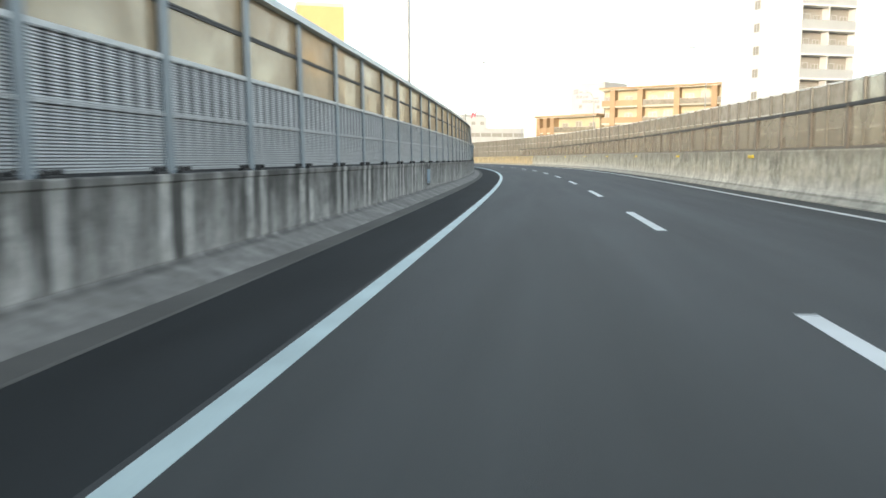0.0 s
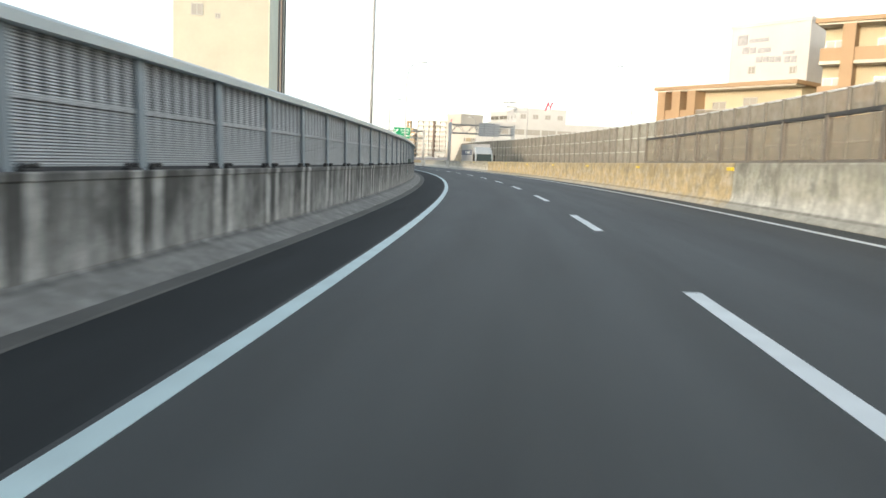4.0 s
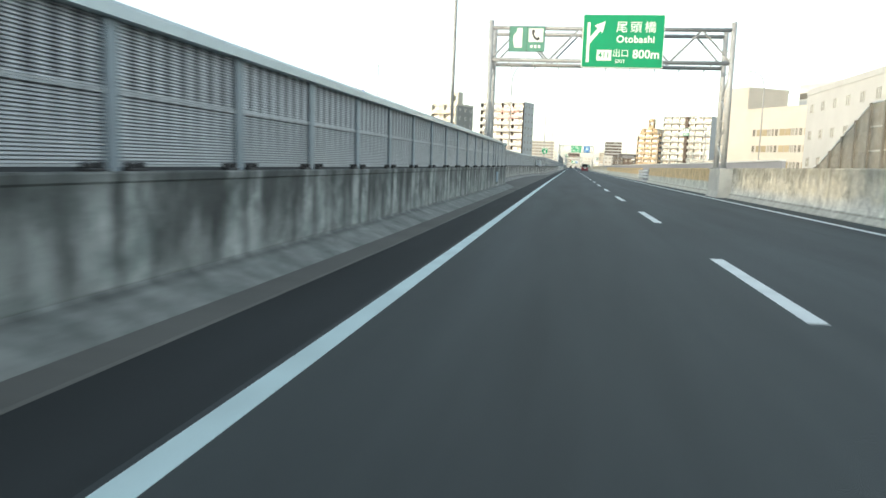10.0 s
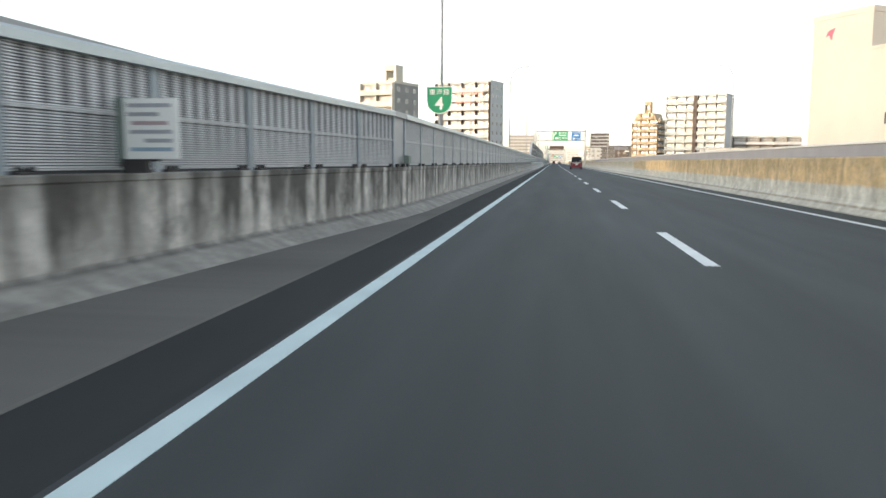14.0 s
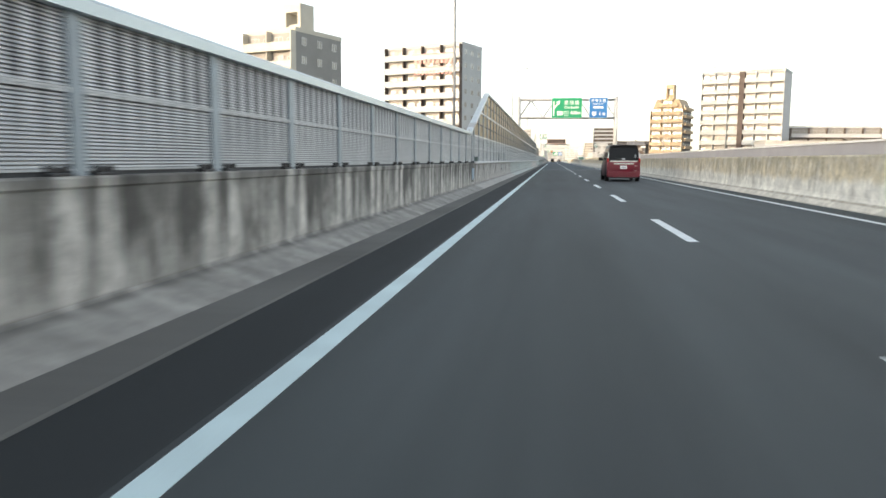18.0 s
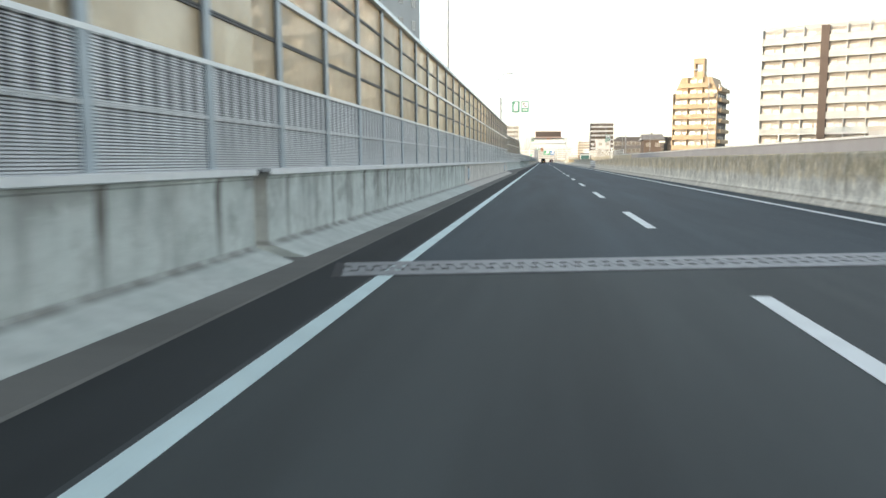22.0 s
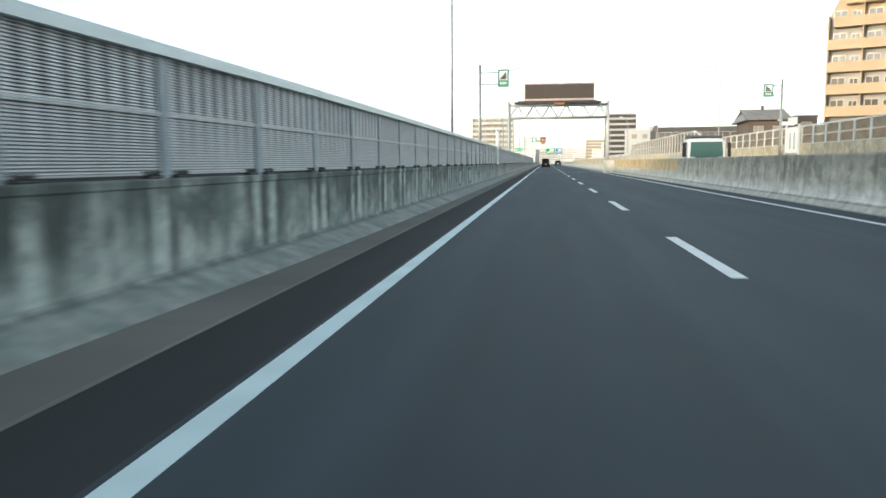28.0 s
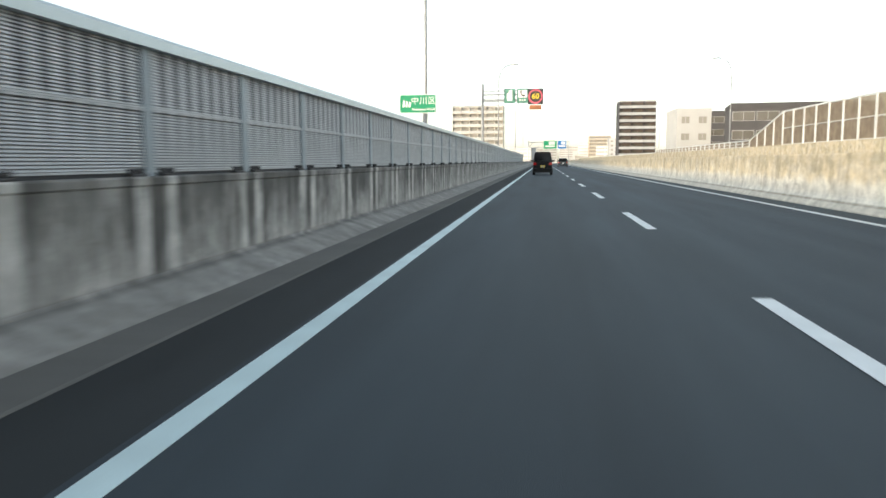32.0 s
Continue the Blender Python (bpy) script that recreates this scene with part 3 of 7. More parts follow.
FLARE = [(0.42, -0.02), (0.42, 0.012), (0.38, 0.03), (0.09, 0.135), (0.02, 0.155), (0.0, 0.18), (0.0, 0.885), (0.014, 0.9), (0.014, 0.95), (0.0, 0.965), (-0.28, 0.965), (-0.28, -0.3), (0.3, -0.3)]
PARAPETS = ((-30, 60, 1.2, "conc_dark"), (60.02, 160, 0.2, "conc_dark"), (160.02, 195.9, 0.2, "conc_sooty"), (196.1, 250, 1.0, "conc_teal"), (250.02, 296, 0.9, "conc_left"), (296.02, 388, 0.0, "conc_left"), (388.02, 414, 0.7, "conc_streaky"), (414.02, 445.6, 0.7, "conc_plain"), (446.0, 468, 0.7, "conc_plain"), (468.02, 513.6, 0.7, "conc_clean"), (513.62, 556, 0.6, "conc_plain"), (556.02, 612, 0.9, "conc_moss"), (612.01, 644.2, 0.9, "conc_dark"), (644.6, 980, 1.6, "conc_dark"))
for i, (a, b, ph, mt) in enumerate(PARAPETS):
    w = sweep("wall_left_%d" % (i + 1), FLARE, a, b, M[mt], uf=wall_u, step=1.0 if a in (196.1, 446.0) else 2.0 if b < 600 else 5.0, uv0=ph)
    label = {"conc_plain": "pale concrete parapet with brown streaks and a flared foot", "conc_clean": "pale cleaner concrete parapet with a flared foot", "conc_streaky": "warm grey concrete parapet with brown streaks", "conc_teal": "pale greenish blotched concrete parapet with a flared foot", "conc_moss": "greenish weathered concrete parapet with a flared foot"}.get(mt, "dark-streaked grey concrete parapet with a flared foot")
    tagged(w, label, "parapet", kind="structure")

# ---- median and far parapet ----
MED = [(6.26, -0.02), (6.26, 0.03), (6.29, 0.06), (6.41, 0.20), (6.43, 0.24), (6.445, 0.30), (6.48, 1.17), (6.50, 1.21), (6.72, 1.21), (6.75, 1.18), (6.78, 0.0), (6.78, -0.3), (6.26, -0.3)]
for i, (a, b) in enumerate(((-30, 108), (108.01, 173.3), (173.31, 195.9), (196.1, 240), (240.01, 270.3), (279.3, 345), (345.01, 445.6), (446.0, 534.7), (544.2, 602), (602.01, 644.2), (644.6, 980))):
    w = sweep("wall_median_%d" % (i + 1), MED, a, b, M["conc_median_sun_gold" if 235 < a < 300 or 590 < a < 640 else "conc_median_pale" if 270 < a < 535 or a > 642 else "conc_median_grey" if a > 535 or 170 < a < 190 else "conc_median_sunlit" if 80 < a < 165 else "conc_median_old" if a < 80 else "conc_median_dull"])
    tagged(w, "weathered concrete median barrier, yellow from stains and painted sunlight", "median barrier", kind="structure")
for i, (a, b, zt) in enumerate(((-30, 264, 1.12), (264.02, 575, 2.02), (575.02, 980, 2.02))):
    w = sweep("wall_far_%d" % (i + 1), [(15.3, -0.3), (15.3, zt), (15.55, zt), (15.55, -1.2)], a, b, M[("conc_far", "panel_far", "conc_median_pale")[i]])
    tagged(w, "pale concrete outer parapet of the opposite carriageway", "parapet", kind="structure")

for a, b in ((264.2, 589.5), (758.5, 980.0)):
    c = sweep("coping_far", [(15.2, 2.021), (15.2, 2.13), (15.6, 2.13), (15.6, 2.021)], a, b, M["white_steel"])
    tagged(c, "pale metal coping on the outer parapet", "coping", kind="structure")
M["hatch_edge"] = material("hatch_edge", (0.11, 0.11, 0.105), 0.8, vary=0.3, grain=12, bump=0.1)
M["box_green"] = material("box_green", (0.17, 0.22, 0.20), 0.5, vary=0.15, bump=0.05)
M["tile_line"] = material("notice_grey", (0.35, 0.37, 0.40), 0.6, bump=0.0)
M["mark_green"] = material("mark_green", (0.10, 0.36, 0.28), 0.7, vary=0.3, grain=12, bump=0.0)
M["plate_dull"] = material("plate_dull", (0.20, 0.25, 0.29), 0.5, 0.2, vary=0.15, grain=1.5, fine=20, bump=0.05)

# ---- left noise barrier: posts every 2 m, louvred panels, clear sheets above ----
def louvre_panel():
    """One louvred metal panel, 1.88 long (y) and 0.49 high, its face towards +x."""
    bm = bmesh.new()
    box(bm, -0.09, -0.008, -0.94, 0.94, 0.0, 0.499)
    n_slat = 19
    for k in range(n_slat):
        z = 0.02 + k * 0.46 / n_slat
        v = [bm.verts.new(q) for q in ((-0.001, -0.94, z + 0.0145), (0.004, -0.94, z), (-0.001, 0.94, z + 0.0145), (0.004, 0.94, z), (-0.007, -0.94, z - 0.003), (-0.007, 0.94, z - 0.003))]
        bm.faces.new((v[0], v[1], v[3], v[2]))
        bm.faces.new((v[1], v[4], v[5], v[3]))
    box(bm, -0.01, 0.016, -0.94, 0.94, 0.0, 0.016)
    box(bm, -0.01, 0.016, -0.94, 0.94, 0.482, 0.499)
    return bm


def sheet_pane(h):
    bm = bmesh.new()
    box(bm, -0.03, -0.022, -0.93, 0.93, 0.02, h - 0.02)
    return bm


def sheet_frame(h):
    return boxes((-0.045, -0.005, -0.94, 0.94, 0.0, 0.022), (-0.045, -0.005, -0.94, 0.94, h - 0.022, h), (-0.04, -0.01, -0.94, -0.925, 0.022, h - 0.022), (-0.04, -0.01, 0.925, 0.94, 0.022, h - 0.022))


def post_mesh(h):
    """An H-section post: two flanges and a web."""
    f, w, x = 0.075, 0.006, (-0.13, -0.11, -0.006, 0.018)
    ring = [(x[0], -f), (x[1], -f), (x[1], -w), (x[2], -w), (x[2], -f), (x[3], -f), (x[3], f), (x[2], f), (x[2], w), (x[1], w), (x[1], f), (x[0], f)]
    bm = bmesh.new()
    lo, hi = ([bm.verts.new((px, py, z)) for px, py in ring] for z in (0, h))
    for i in range(12):
        bm.faces.new((lo[i], lo[(i + 1) % 12], hi[(i + 1) % 12], hi[i]))
    bm.faces.new(lo[::-1])
    bm.faces.new(hi)
    bmesh.ops.recalc_face_normals(bm, faces=bm.faces[:])
    return bm


PROTO = {}


def shared(key, build, mat_):
    """The mesh of a kind of piece, built once."""
    if key not in PROTO:
        bm = build()
        me = bpy.data.meshes.new(key)
        bm.normal_update()
        bm.to_mesh(me)
        bm.free()
        me.materials.append(M[mat_])
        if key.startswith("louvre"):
            me.materials.append(M["louvre_gap_shade" if key == "louvre" else "louvre_gap_shade_upper"])
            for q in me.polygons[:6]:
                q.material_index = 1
        PROTO[key] = me
    return PROTO[key]


def piece(name, me, parent, m, label=""):
    o = new(name, me)
    o.parent = parent
    o.matrix_basis = m
    if label:
        o["label"] = label
    return o


def clear_top(s):
    """Height of the clear sheets' top over the deck at s (2.0: none)."""
    if s < 54:
        return 3.0
    if s < 56.5:
        return 3.0 - (s - 54) / 2.5
    if s < 387.2:
        return 2.0
    if s < 394.7:
        return 2.0 + (s - 387.2) / 7.5 * 2.0
    if s < 553.5:
        return 4.0
    if s < 558:
        return 4.0 - (s - 553.5) / 4.5 * 2.0
    return 2.0


STRETCHES = ((-26.8, 60, 1.2), (60.2, 196.3, 0.2), (197, 249, 1.0), (250.9, 297, 0.9), (298, 388, 0.0), (388.7, 512.7, 0.7), (514.6, 558.6, 0.6), (558.9, 610.95, 0.9), (612.85, 643, 0.9), (643.6, 772, 1.6))
for a, b, ph in STRETCHES:
    posts = [ph + 2 * k for k in range(-20, 420) if a - 0.05 <= ph + 2 * k <= b + 0.05]
    for c in range(0, len(posts) - 1, 10):
        run = posts[c:c + 11]
        s_mid = (run[0] + run[-1]) / 2
        high = clear_top(s_mid) > 2.2 or clear_top(run[0]) > 2.2
        base = on_road(run[0], wall_u(run[0]) - 0.06)
        inv = base.inverted()
        label = "grey louvred noise barrier with clear sheets above on a parapet" if high else "grey louvred metal noise barrier standing on a concrete parapet"
        nb = empty("noise_barrier", base, label, "noise barrier", "roadside noise barriers")
        for i, s in enumerate(run):
            u = wall_u(s) - 0.06
            if i < len(run) - 1 or c + 10 >= len(posts) - 1:
                h = clear_top(s) - 0.93
                hk = round(h, 2)
                piece("post", shared("post_%.2f" % hk, lambda: post_mesh(hk), "post"), nb, inv @ on_road(s, u, 0.965))
                if s > 6 and not 388 < s < 556 and s < 690:
                    for d in (-0.24, 0.24):
                        piece("foot_bracket", shared("bracket", lambda: boxes((-0.02, 0.06, -0.12, 0.12, 0.0, 0.022), (0.0, 0.045, -0.10, -0.05, 0.022, 0.062), (0.0, 0.045, 0.05, 0.10, 0.022, 0.062), (-0.01, 0.02, -0.05, 0.05, 0.022, 0.05), bevel=0.006), "dark_metal"), nb, inv @ on_road(s + d, wall_u(s + d) - 0.06, 0.966))
            if i == len(run) - 1:
                continue
            sm = s + 1.0
            turn = math.degrees(math.atan2(-(wall_u(s + 1.9) - wall_u(s + 0.1)), 1.8))
            mm = on_road(sm, wall_u(sm) - 0.06, 0, turn=turn)
            for z, key, mt in ((0.995, "louvre", "panel_lower"), (1.495, "louvre_upper", "panel_upper")):
                piece("louvre_panel", shared(key, louvre_panel, mt), nb, inv @ mm @ Matrix.Translation((0, 0, z)))
            t0, t1 = clear_top(s), clear_top(s + 2.0)
            if t0 > 2.1 and t1 > 2.1 and abs(t0 - t1) < 0.05:
                z = 2.0
                while z < t0 - 0.2:
                    piece("sheet_frame", shared("frame_.5", lambda: sheet_frame(0.495), "dark_metal"), nb, inv @ mm @ Matrix.Translation((0, 0, z)))
                    piece("clear_sheet", shared("sheet_sun_amber" if s < 480 else "sheet_dim", lambda: sheet_pane(0.495), "clear" if s < 480 else "clear_dim"), nb, inv @ mm @ Matrix.Translation((0, 0, z)))
                    z += 0.5
                if t0 > 3.5:
                    piece("rail", shared("midrail", lambda: boxes((-0.02, 0.03, -1.0, 1.0, -0.035, 0.035), bevel=0.004), "rail"), nb, inv @ mm @ Matrix.Translation((0, 0, 3.0)))
                piece("rail", shared("lowrail", lambda: boxes((-0.02, 0.024, -1.0, 1.0, -0.025, 0.02), bevel=0.004), "rail"), nb, inv @ mm @ Matrix.Translation((0, 0, 2.01)))
            elif max(t0, t1) > 2.05:
                # sloping end of the clear sheets, in courses with a bar between
                q0, q1 = max(t0, 2.0), max(t1, 2.0)
                z = 2.0
                while z < max(q0, q1) - 0.03:
                    bm = bmesh.new()
                    lo = [(y, z + 0.01) for y, q in ((-0.94, q0), (0.94, q1)) if q > z + 0.01]
                    hi = [(y, min(q, z + 0.49)) for y, q in ((0.94, q1), (-0.94, q0)) if q > z + 0.01]
                    cut = lambda zz: (-0.94 + 1.88 * (zz - q0) / (q1 - q0), zz)
                    ring = [lo[0]]
                    if len(lo) == 2:
                        ring.append(lo[1])
                    elif lo[0][0] < 0:
                        ring.append(cut(z + 0.01))
                    else:
                        ring = [cut(z + 0.01), lo[0]]
                    if hi[0][0] > 0:
                        ring.append(hi[0])
                    if min(q0, q1) < z + 0.49 < max(q0, q1):
                        ring.append(cut(z + 0.49))
                    if hi[-1][0] < 0:
                        ring.append(hi[-1])
                    fc = bm.faces.new([bm.verts.new((-0.03, y, zz)) for y, zz in ring])
                    r = bmesh.ops.extrude_face_region(bm, geom=[fc])
                    bmesh.ops.translate(bm, verts=[v for v in r["geom"] if isinstance(v, bmesh.types.BMVert)], vec=(0.008, 0, 0))
                    part("clear_sheet", bm, M["clear" if s < 480 else "clear_dim"], nb).matrix_basis = inv @ mm
                    bot = [q for q in ring if abs(q[1] - z - 0.01) < 1e-4]
                    ya, yb = min(q[0] for q in bot), max(q[0] for q in bot)
                    part("rail", boxes((-0.045, 0.0, ya, yb, z - 0.018, z + 0.018) if abs(z - 3.0) > 0.1 and z > 2.1 else (-0.03, 0.024, ya, yb, z - 0.025, z + 0.03)), M["dark_metal" if abs(z - 3.0) > 0.1 and z > 2.1 else "rail"], nb).matrix_basis = inv @ mm
                    z += 0.5
        # sill under the panels and cap along the top, following its height
        bm = bmesh.new()
        prev = None
        for s in run:
            ring = [bm.verts.new(inv @ at(s, wall_u(s) - 0.06 + du, z)) for du, z in ((-0.004, 0.955), (-0.004, 1.0), (-0.10, 1.0), (-0.10, 0.955))]
            if prev:
                for j in range(4):
                    bm.faces.new((prev[j], prev[(j + 1) % 4], ring[(j + 1) % 4], ring[j]))
            else:
                bm.faces.new(ring)
            prev = ring
        bm.faces.new(prev[::-1])
        bmesh.ops.recalc_face_normals(bm, faces=bm.faces[:])
        part("sill", bm, M["panel_back"], nb)
        bm = bmesh.new()
        pts = sorted(set(run) | {p for p in (54.0, 56.5, 387.2, 394.7, 553.5, 558.0) if run[0] < p < run[-1]})
        prev = None
        for s in pts:
            zt = max(clear_top(s), 2.0)
            ring = []
            for du, dz in ((0.065, -0.03), (0.065, 0.05), (0.04, 0.075), (-0.16, 0.075), (-0.16, -0.03)):
                ring.append(bm.verts.new(inv @ at(s, wall_u(s) - 0.06 + du, zt + dz)))
            if prev:
                for j in range(5):
                    bm.faces.new((prev[j], prev[(j + 1) % 5], ring[(j + 1) % 5], ring[j]))
            else:
                bm.faces.new(ring)
            prev = ring
        bm.faces.new(prev[::-1])
        bmesh.ops.recalc_face_normals(bm, faces=bm.faces[:])
        part("cap", bm, M["cap"], nb)
# narrow infill panels where two stretches meet
ENDS = []
for a, b, ph in STRETCHES:
    ps = [ph + 2 * k for k in range(-20, 420) if a - 0.05 <= ph + 2 * k <= b + 0.05]
    ENDS.append((ps[0], ps[-1]))
for (a0, a1), (b0, b1) in zip(ENDS, ENDS[1:]):
    gap = b0 - a1
    if gap < 0.12 or abs(a1 - 610.9) < 0.3 or abs(a1 - 249.0) < 0.2 or abs(a1 - 512.7) < 0.2:
        continue
    mid = (a1 + b0) / 2
    u = wall_u(a1) - 0.06
    bm = boxes((-0.06, 0.0, -gap / 2 + 0.01, gap / 2 - 0.01, 0.97, 2.0))
    lift0, lift = clear_top(a1) - 2.0, clear_top(b0) - 2.0
    ca, cb_ = -gap / 2 - 0.02, gap / 2 + 0.02
    vs = [bm.verts.new(q) for q in ((0.065, ca, 1.97 + lift0), (0.065, ca, 2.075 + lift0), (-0.16, ca, 2.075 + lift0), (-0.16, ca, 1.97 + lift0), (0.065, cb_, 1.97 + lift), (0.065, cb_, 2.075 + lift), (-0.16, cb_, 2.075 + lift), (-0.16, cb_, 1.97 + lift))]
    for q in ((0, 1, 2, 3), (7, 6, 5, 4), (0, 4, 5, 1), (1, 5, 6, 2), (2, 6, 7, 3), (3, 7, 4, 0)):
        bm.faces.new([vs[i] for i in q])
    if lift > 0.1:
        vs = [bm.verts.new(q) for q in ((-0.02, ca, 2.0), (-0.02, cb_, 2.0), (-0.02, cb_, 2.0 + lift), (-0.02, ca, 2.0 + lift0))]
        bm.faces.new(vs)
    bmesh.ops.recalc_face_normals(bm, faces=bm.faces[:])
    o = part("infill_panel", bm, M["panel"])
    o.matrix_basis = on_road(mid, u)
    tagged(o, "narrow grey infill panel between two barrier lengths", "noise barrier", "barrier infills")
# continuous ledge rail at the parapet top of the high stretch
for a, b in ((388.4, 445.6), (446.0, 513.55), (513.65, 556.5)):
    r = sweep("ledge_rail", [(0.035, 0.93), (0.05, 0.94), (0.05, 1.0), (0.03, 1.01), (-0.2, 1.01), (-0.2, 0.97), (0.035, 0.97)], a, b, M["rail"], uf=wall_u, step=2.0)
    tagged(r, "continuous pale steel ledge rail on the parapet top", "rail", kind="structure")

# hatches in the parapet, with a dark edge above and below each
for s in (32.3, 72.97, 191.28, 236.2, 346.97, 387.8, 404.27, 428.3, 469.5, 499.5, 511.2, 589.87, 593.35):
    hw = 0.24 if 400 < s < 480 or abs(s - 589.87) < 0.1 else 0.33
    small = abs(s - 404.27) < 0.1
    h = empty("service_hatch", on_road(s, wall_u(s), 0.665 if small else 0.56) @ Matrix.Diagonal((1, 1, 0.56 if small else 1, 1)), "blue-grey steel service hatch set in the concrete parapet", "hatch", "parapet hatches")
    part("hatch_frame", boxes((-0.02, 0.004, -hw - 0.03, hw + 0.03, -0.29, -0.225), (-0.02, 0.004, -hw - 0.03, hw + 0.03, 0.225, 0.31), (-0.02, 0.003, -hw - 0.02, -hw, -0.225, 0.225), (-0.02, 0.003, hw, hw + 0.02, -0.225, 0.225)), M["hatch_edge"], h)
    part("hatch_door", boxes((-0.01, 0.014, -hw, hw, -0.21, 0.21), bevel=0.004), M["panel" if small else "plate"], h, "pale grey steel door" if small else "blue-grey steel door")
    part("handle", boxes((0.014, 0.022, -hw * 0.6, hw * 0.6, -0.19, -0.175)), M["dark_metal"], h)

# small boxes and signs on the barrier
for s, z, w in ((56.3, 1.03, 0.16), (122.9, 1.03, 0.34), (189.72, 1.05, 0.36), (297.7, 1.03, 0.3), (388.4, 1.02, 0.16)):
    o = empty("junction_box", on_road(s, wall_u(s) + 0.06, z), "pale green junction box bolted on the parapet top", "junction box", "barrier boxes")
    part("housing", boxes((-0.06, 0.06, -w / 2, w / 2, 0.0, 0.17), bevel=0.01), M["box_green"], o)
    part("cover", boxes((0.06, 0.068, -w / 2 + 0.02, w / 2 - 0.02, 0.02, 0.15), bevel=0.004), M["box_green"], o)

# ---- fences right of the road ----
def fence(name, posts, u, z0, tops, rows_, label, mat_sheet, mat_post, pw=0.09, group=""):
    for c in range(0, len(posts) - 1, 10):
        run = posts[c:c + 11]
        base = on_road(run[0], u)
        inv = base.inverted()
        f = empty(name, base, label, "fence", group)
        for i, s in enumerate(run):
            top = tops(s)
            hk = round(top - z0, 2)
            if i < len(run) - 1 or c + 10 >= len(posts) - 1:
                piece("post", shared("%s_post_%.2f" % (name, hk), lambda: boxes((-pw * 0.6, pw * 0.6, -pw / 2, pw / 2, 0, hk)), mat_post), f, inv @ on_road(s, u, z0))
            if i == len(run) - 1:
                continue
            d = run[i + 1] - s
            t0, t1 = top - 0.04, tops(run[i + 1]) - 0.04
            n_r = rows_
            mm = inv @ on_road(s + d / 2, u, z0)
            flat = abs(t0 - t1) < 0.03
            for k in range(n_r):
                za, zb = (t0 - z0) * k / n_r, (t0 - z0) * (k + 1) / n_r
                if flat:
                    hh = round(zb - za, 2)
                    key = "%s_%.1f_%.2f" % (mat_sheet, d, hh)
                    piece("clear_sheet", shared(key, lambda: boxes((-0.012, -0.004, -d / 2 + 0.05, d / 2 - 0.05, 0.03, hh - 0.03)), mat_sheet), f, mm @ Matrix.Translation((0, 0, za)))
                    piece("rail", shared("rail_%s_%.1f" % (name, d), lambda: boxes((-0.03, 0.02, -d / 2, d / 2, -0.03, 0.03)), "fence_rail" if mat_post == "fence_tan" else mat_post), f, mm @ Matrix.Translation((0, 0, za + 0.03)))
                else:
                    bm = bmesh.new()
                    ya = (t1 - z0) * k / n_r
                    yb = (t1 - z0) * (k + 1) / n_r
                    fc = bm.faces.new([bm.verts.new(p) for p in ((-0.01, -d / 2, za), (-0.01, d / 2, ya), (-0.01, d / 2, yb), (-0.01, -d / 2, zb))])
                    r = bmesh.ops.extrude_face_region(bm, geom=[fc])
                    bmesh.ops.translate(bm, verts=[v for v in r["geom"] if isinstance(v, bmesh.types.BMVert)], vec=(0.008, 0, 0))
                    part("clear_sheet", bm, M[mat_sheet], f).matrix_basis = mm
        bm = bmesh.new()
        prev = None
        for s in run:
            ring = [bm.verts.new(inv @ at(s, u + du, tops(s) + dz)) for du, dz in ((-0.06, -0.04), (-0.06, 0.04), (0.06, 0.04), (0.06, -0.04))]
            if prev:
                for j in range(4):
                    bm.faces.new((prev[j], prev[(j + 1) % 4], ring[(j + 1) % 4], ring[j]))
            else:
                bm.faces.new(ring)
            prev = ring
        bm.faces.new(prev[::-1])
        bmesh.ops.recalc_face_normals(bm, faces=bm.faces[:])
        part("top_rail", bm, M["rail" if mat_post != "post_brown" else "dark_metal"], f)


M["post_brown"] = material("post_brown", (0.17, 0.15, 0.13), 0.6, 0.1, vary=0.15, bump=0.05, spread=0.1)
M["fence_rail"] = material("fence_rail", (0.50, 0.485, 0.45), 0.5, 0.1, vary=0.12, bump=0.05)
M["fence_tan"] = material("fence_post_tan", (0.20, 0.187, 0.165), 0.6, 0.1, vary=0.12, bump=0.05, spread=0.08)
fence("median_screen", [-26.8 + 2.2 * k for k in range(67)], 6.6, 1.21, lambda s: 2.15, 1, "clear sheet screen with dark posts on the median barrier", "clear_median", "post_brown", 0.1, "median screens")


def far_top(s):
    return float(np.interp(s, (0, 200, 235, 248, 257), (4.55, 4.55, 4.9, 4.9, 1.35)))


fence("outer_fence", [-26.0 + 2.0 * k for k in range(143)], 15.42, 1.12, far_top, 3, "tan sheeted tall fence on the outer parapet", "clear_tan", "fence_tan", 0.19, "outer fences")


def far_top2(s):
    if s < 640:
        return 3.1
    if s < 646:
        return 3.1 + (s - 640) / 6 * 1.05
    if s < 700:
        return 4.15
    if s < 708:
        return 4.15 - (s - 700) / 8 * 1.65
    return 2.5


fence("outer_fence", [590.0 + 2.0 * k for k in range(84)], 15.42, 2.02, far_top2, 2, "pale framed brownish sheet fence on the outer parapet", "clear_brown", "white_steel", 0.14, "outer fences")

# yellow reflectors along the median barrier top
for k in range(-5, 16):
    s = 32.7 + 10.8 * k
    o = part("reflector", boxes((-0.05, 0.0, -0.25, 0.25, 0.0, 0.09), bevel=0.012), M["yellow"])
    o.matrix_basis = on_road(s, 6.478, 1.0)
    tagged(o, "yellow plastic reflector on the median barrier", "reflector", "median reflectors")

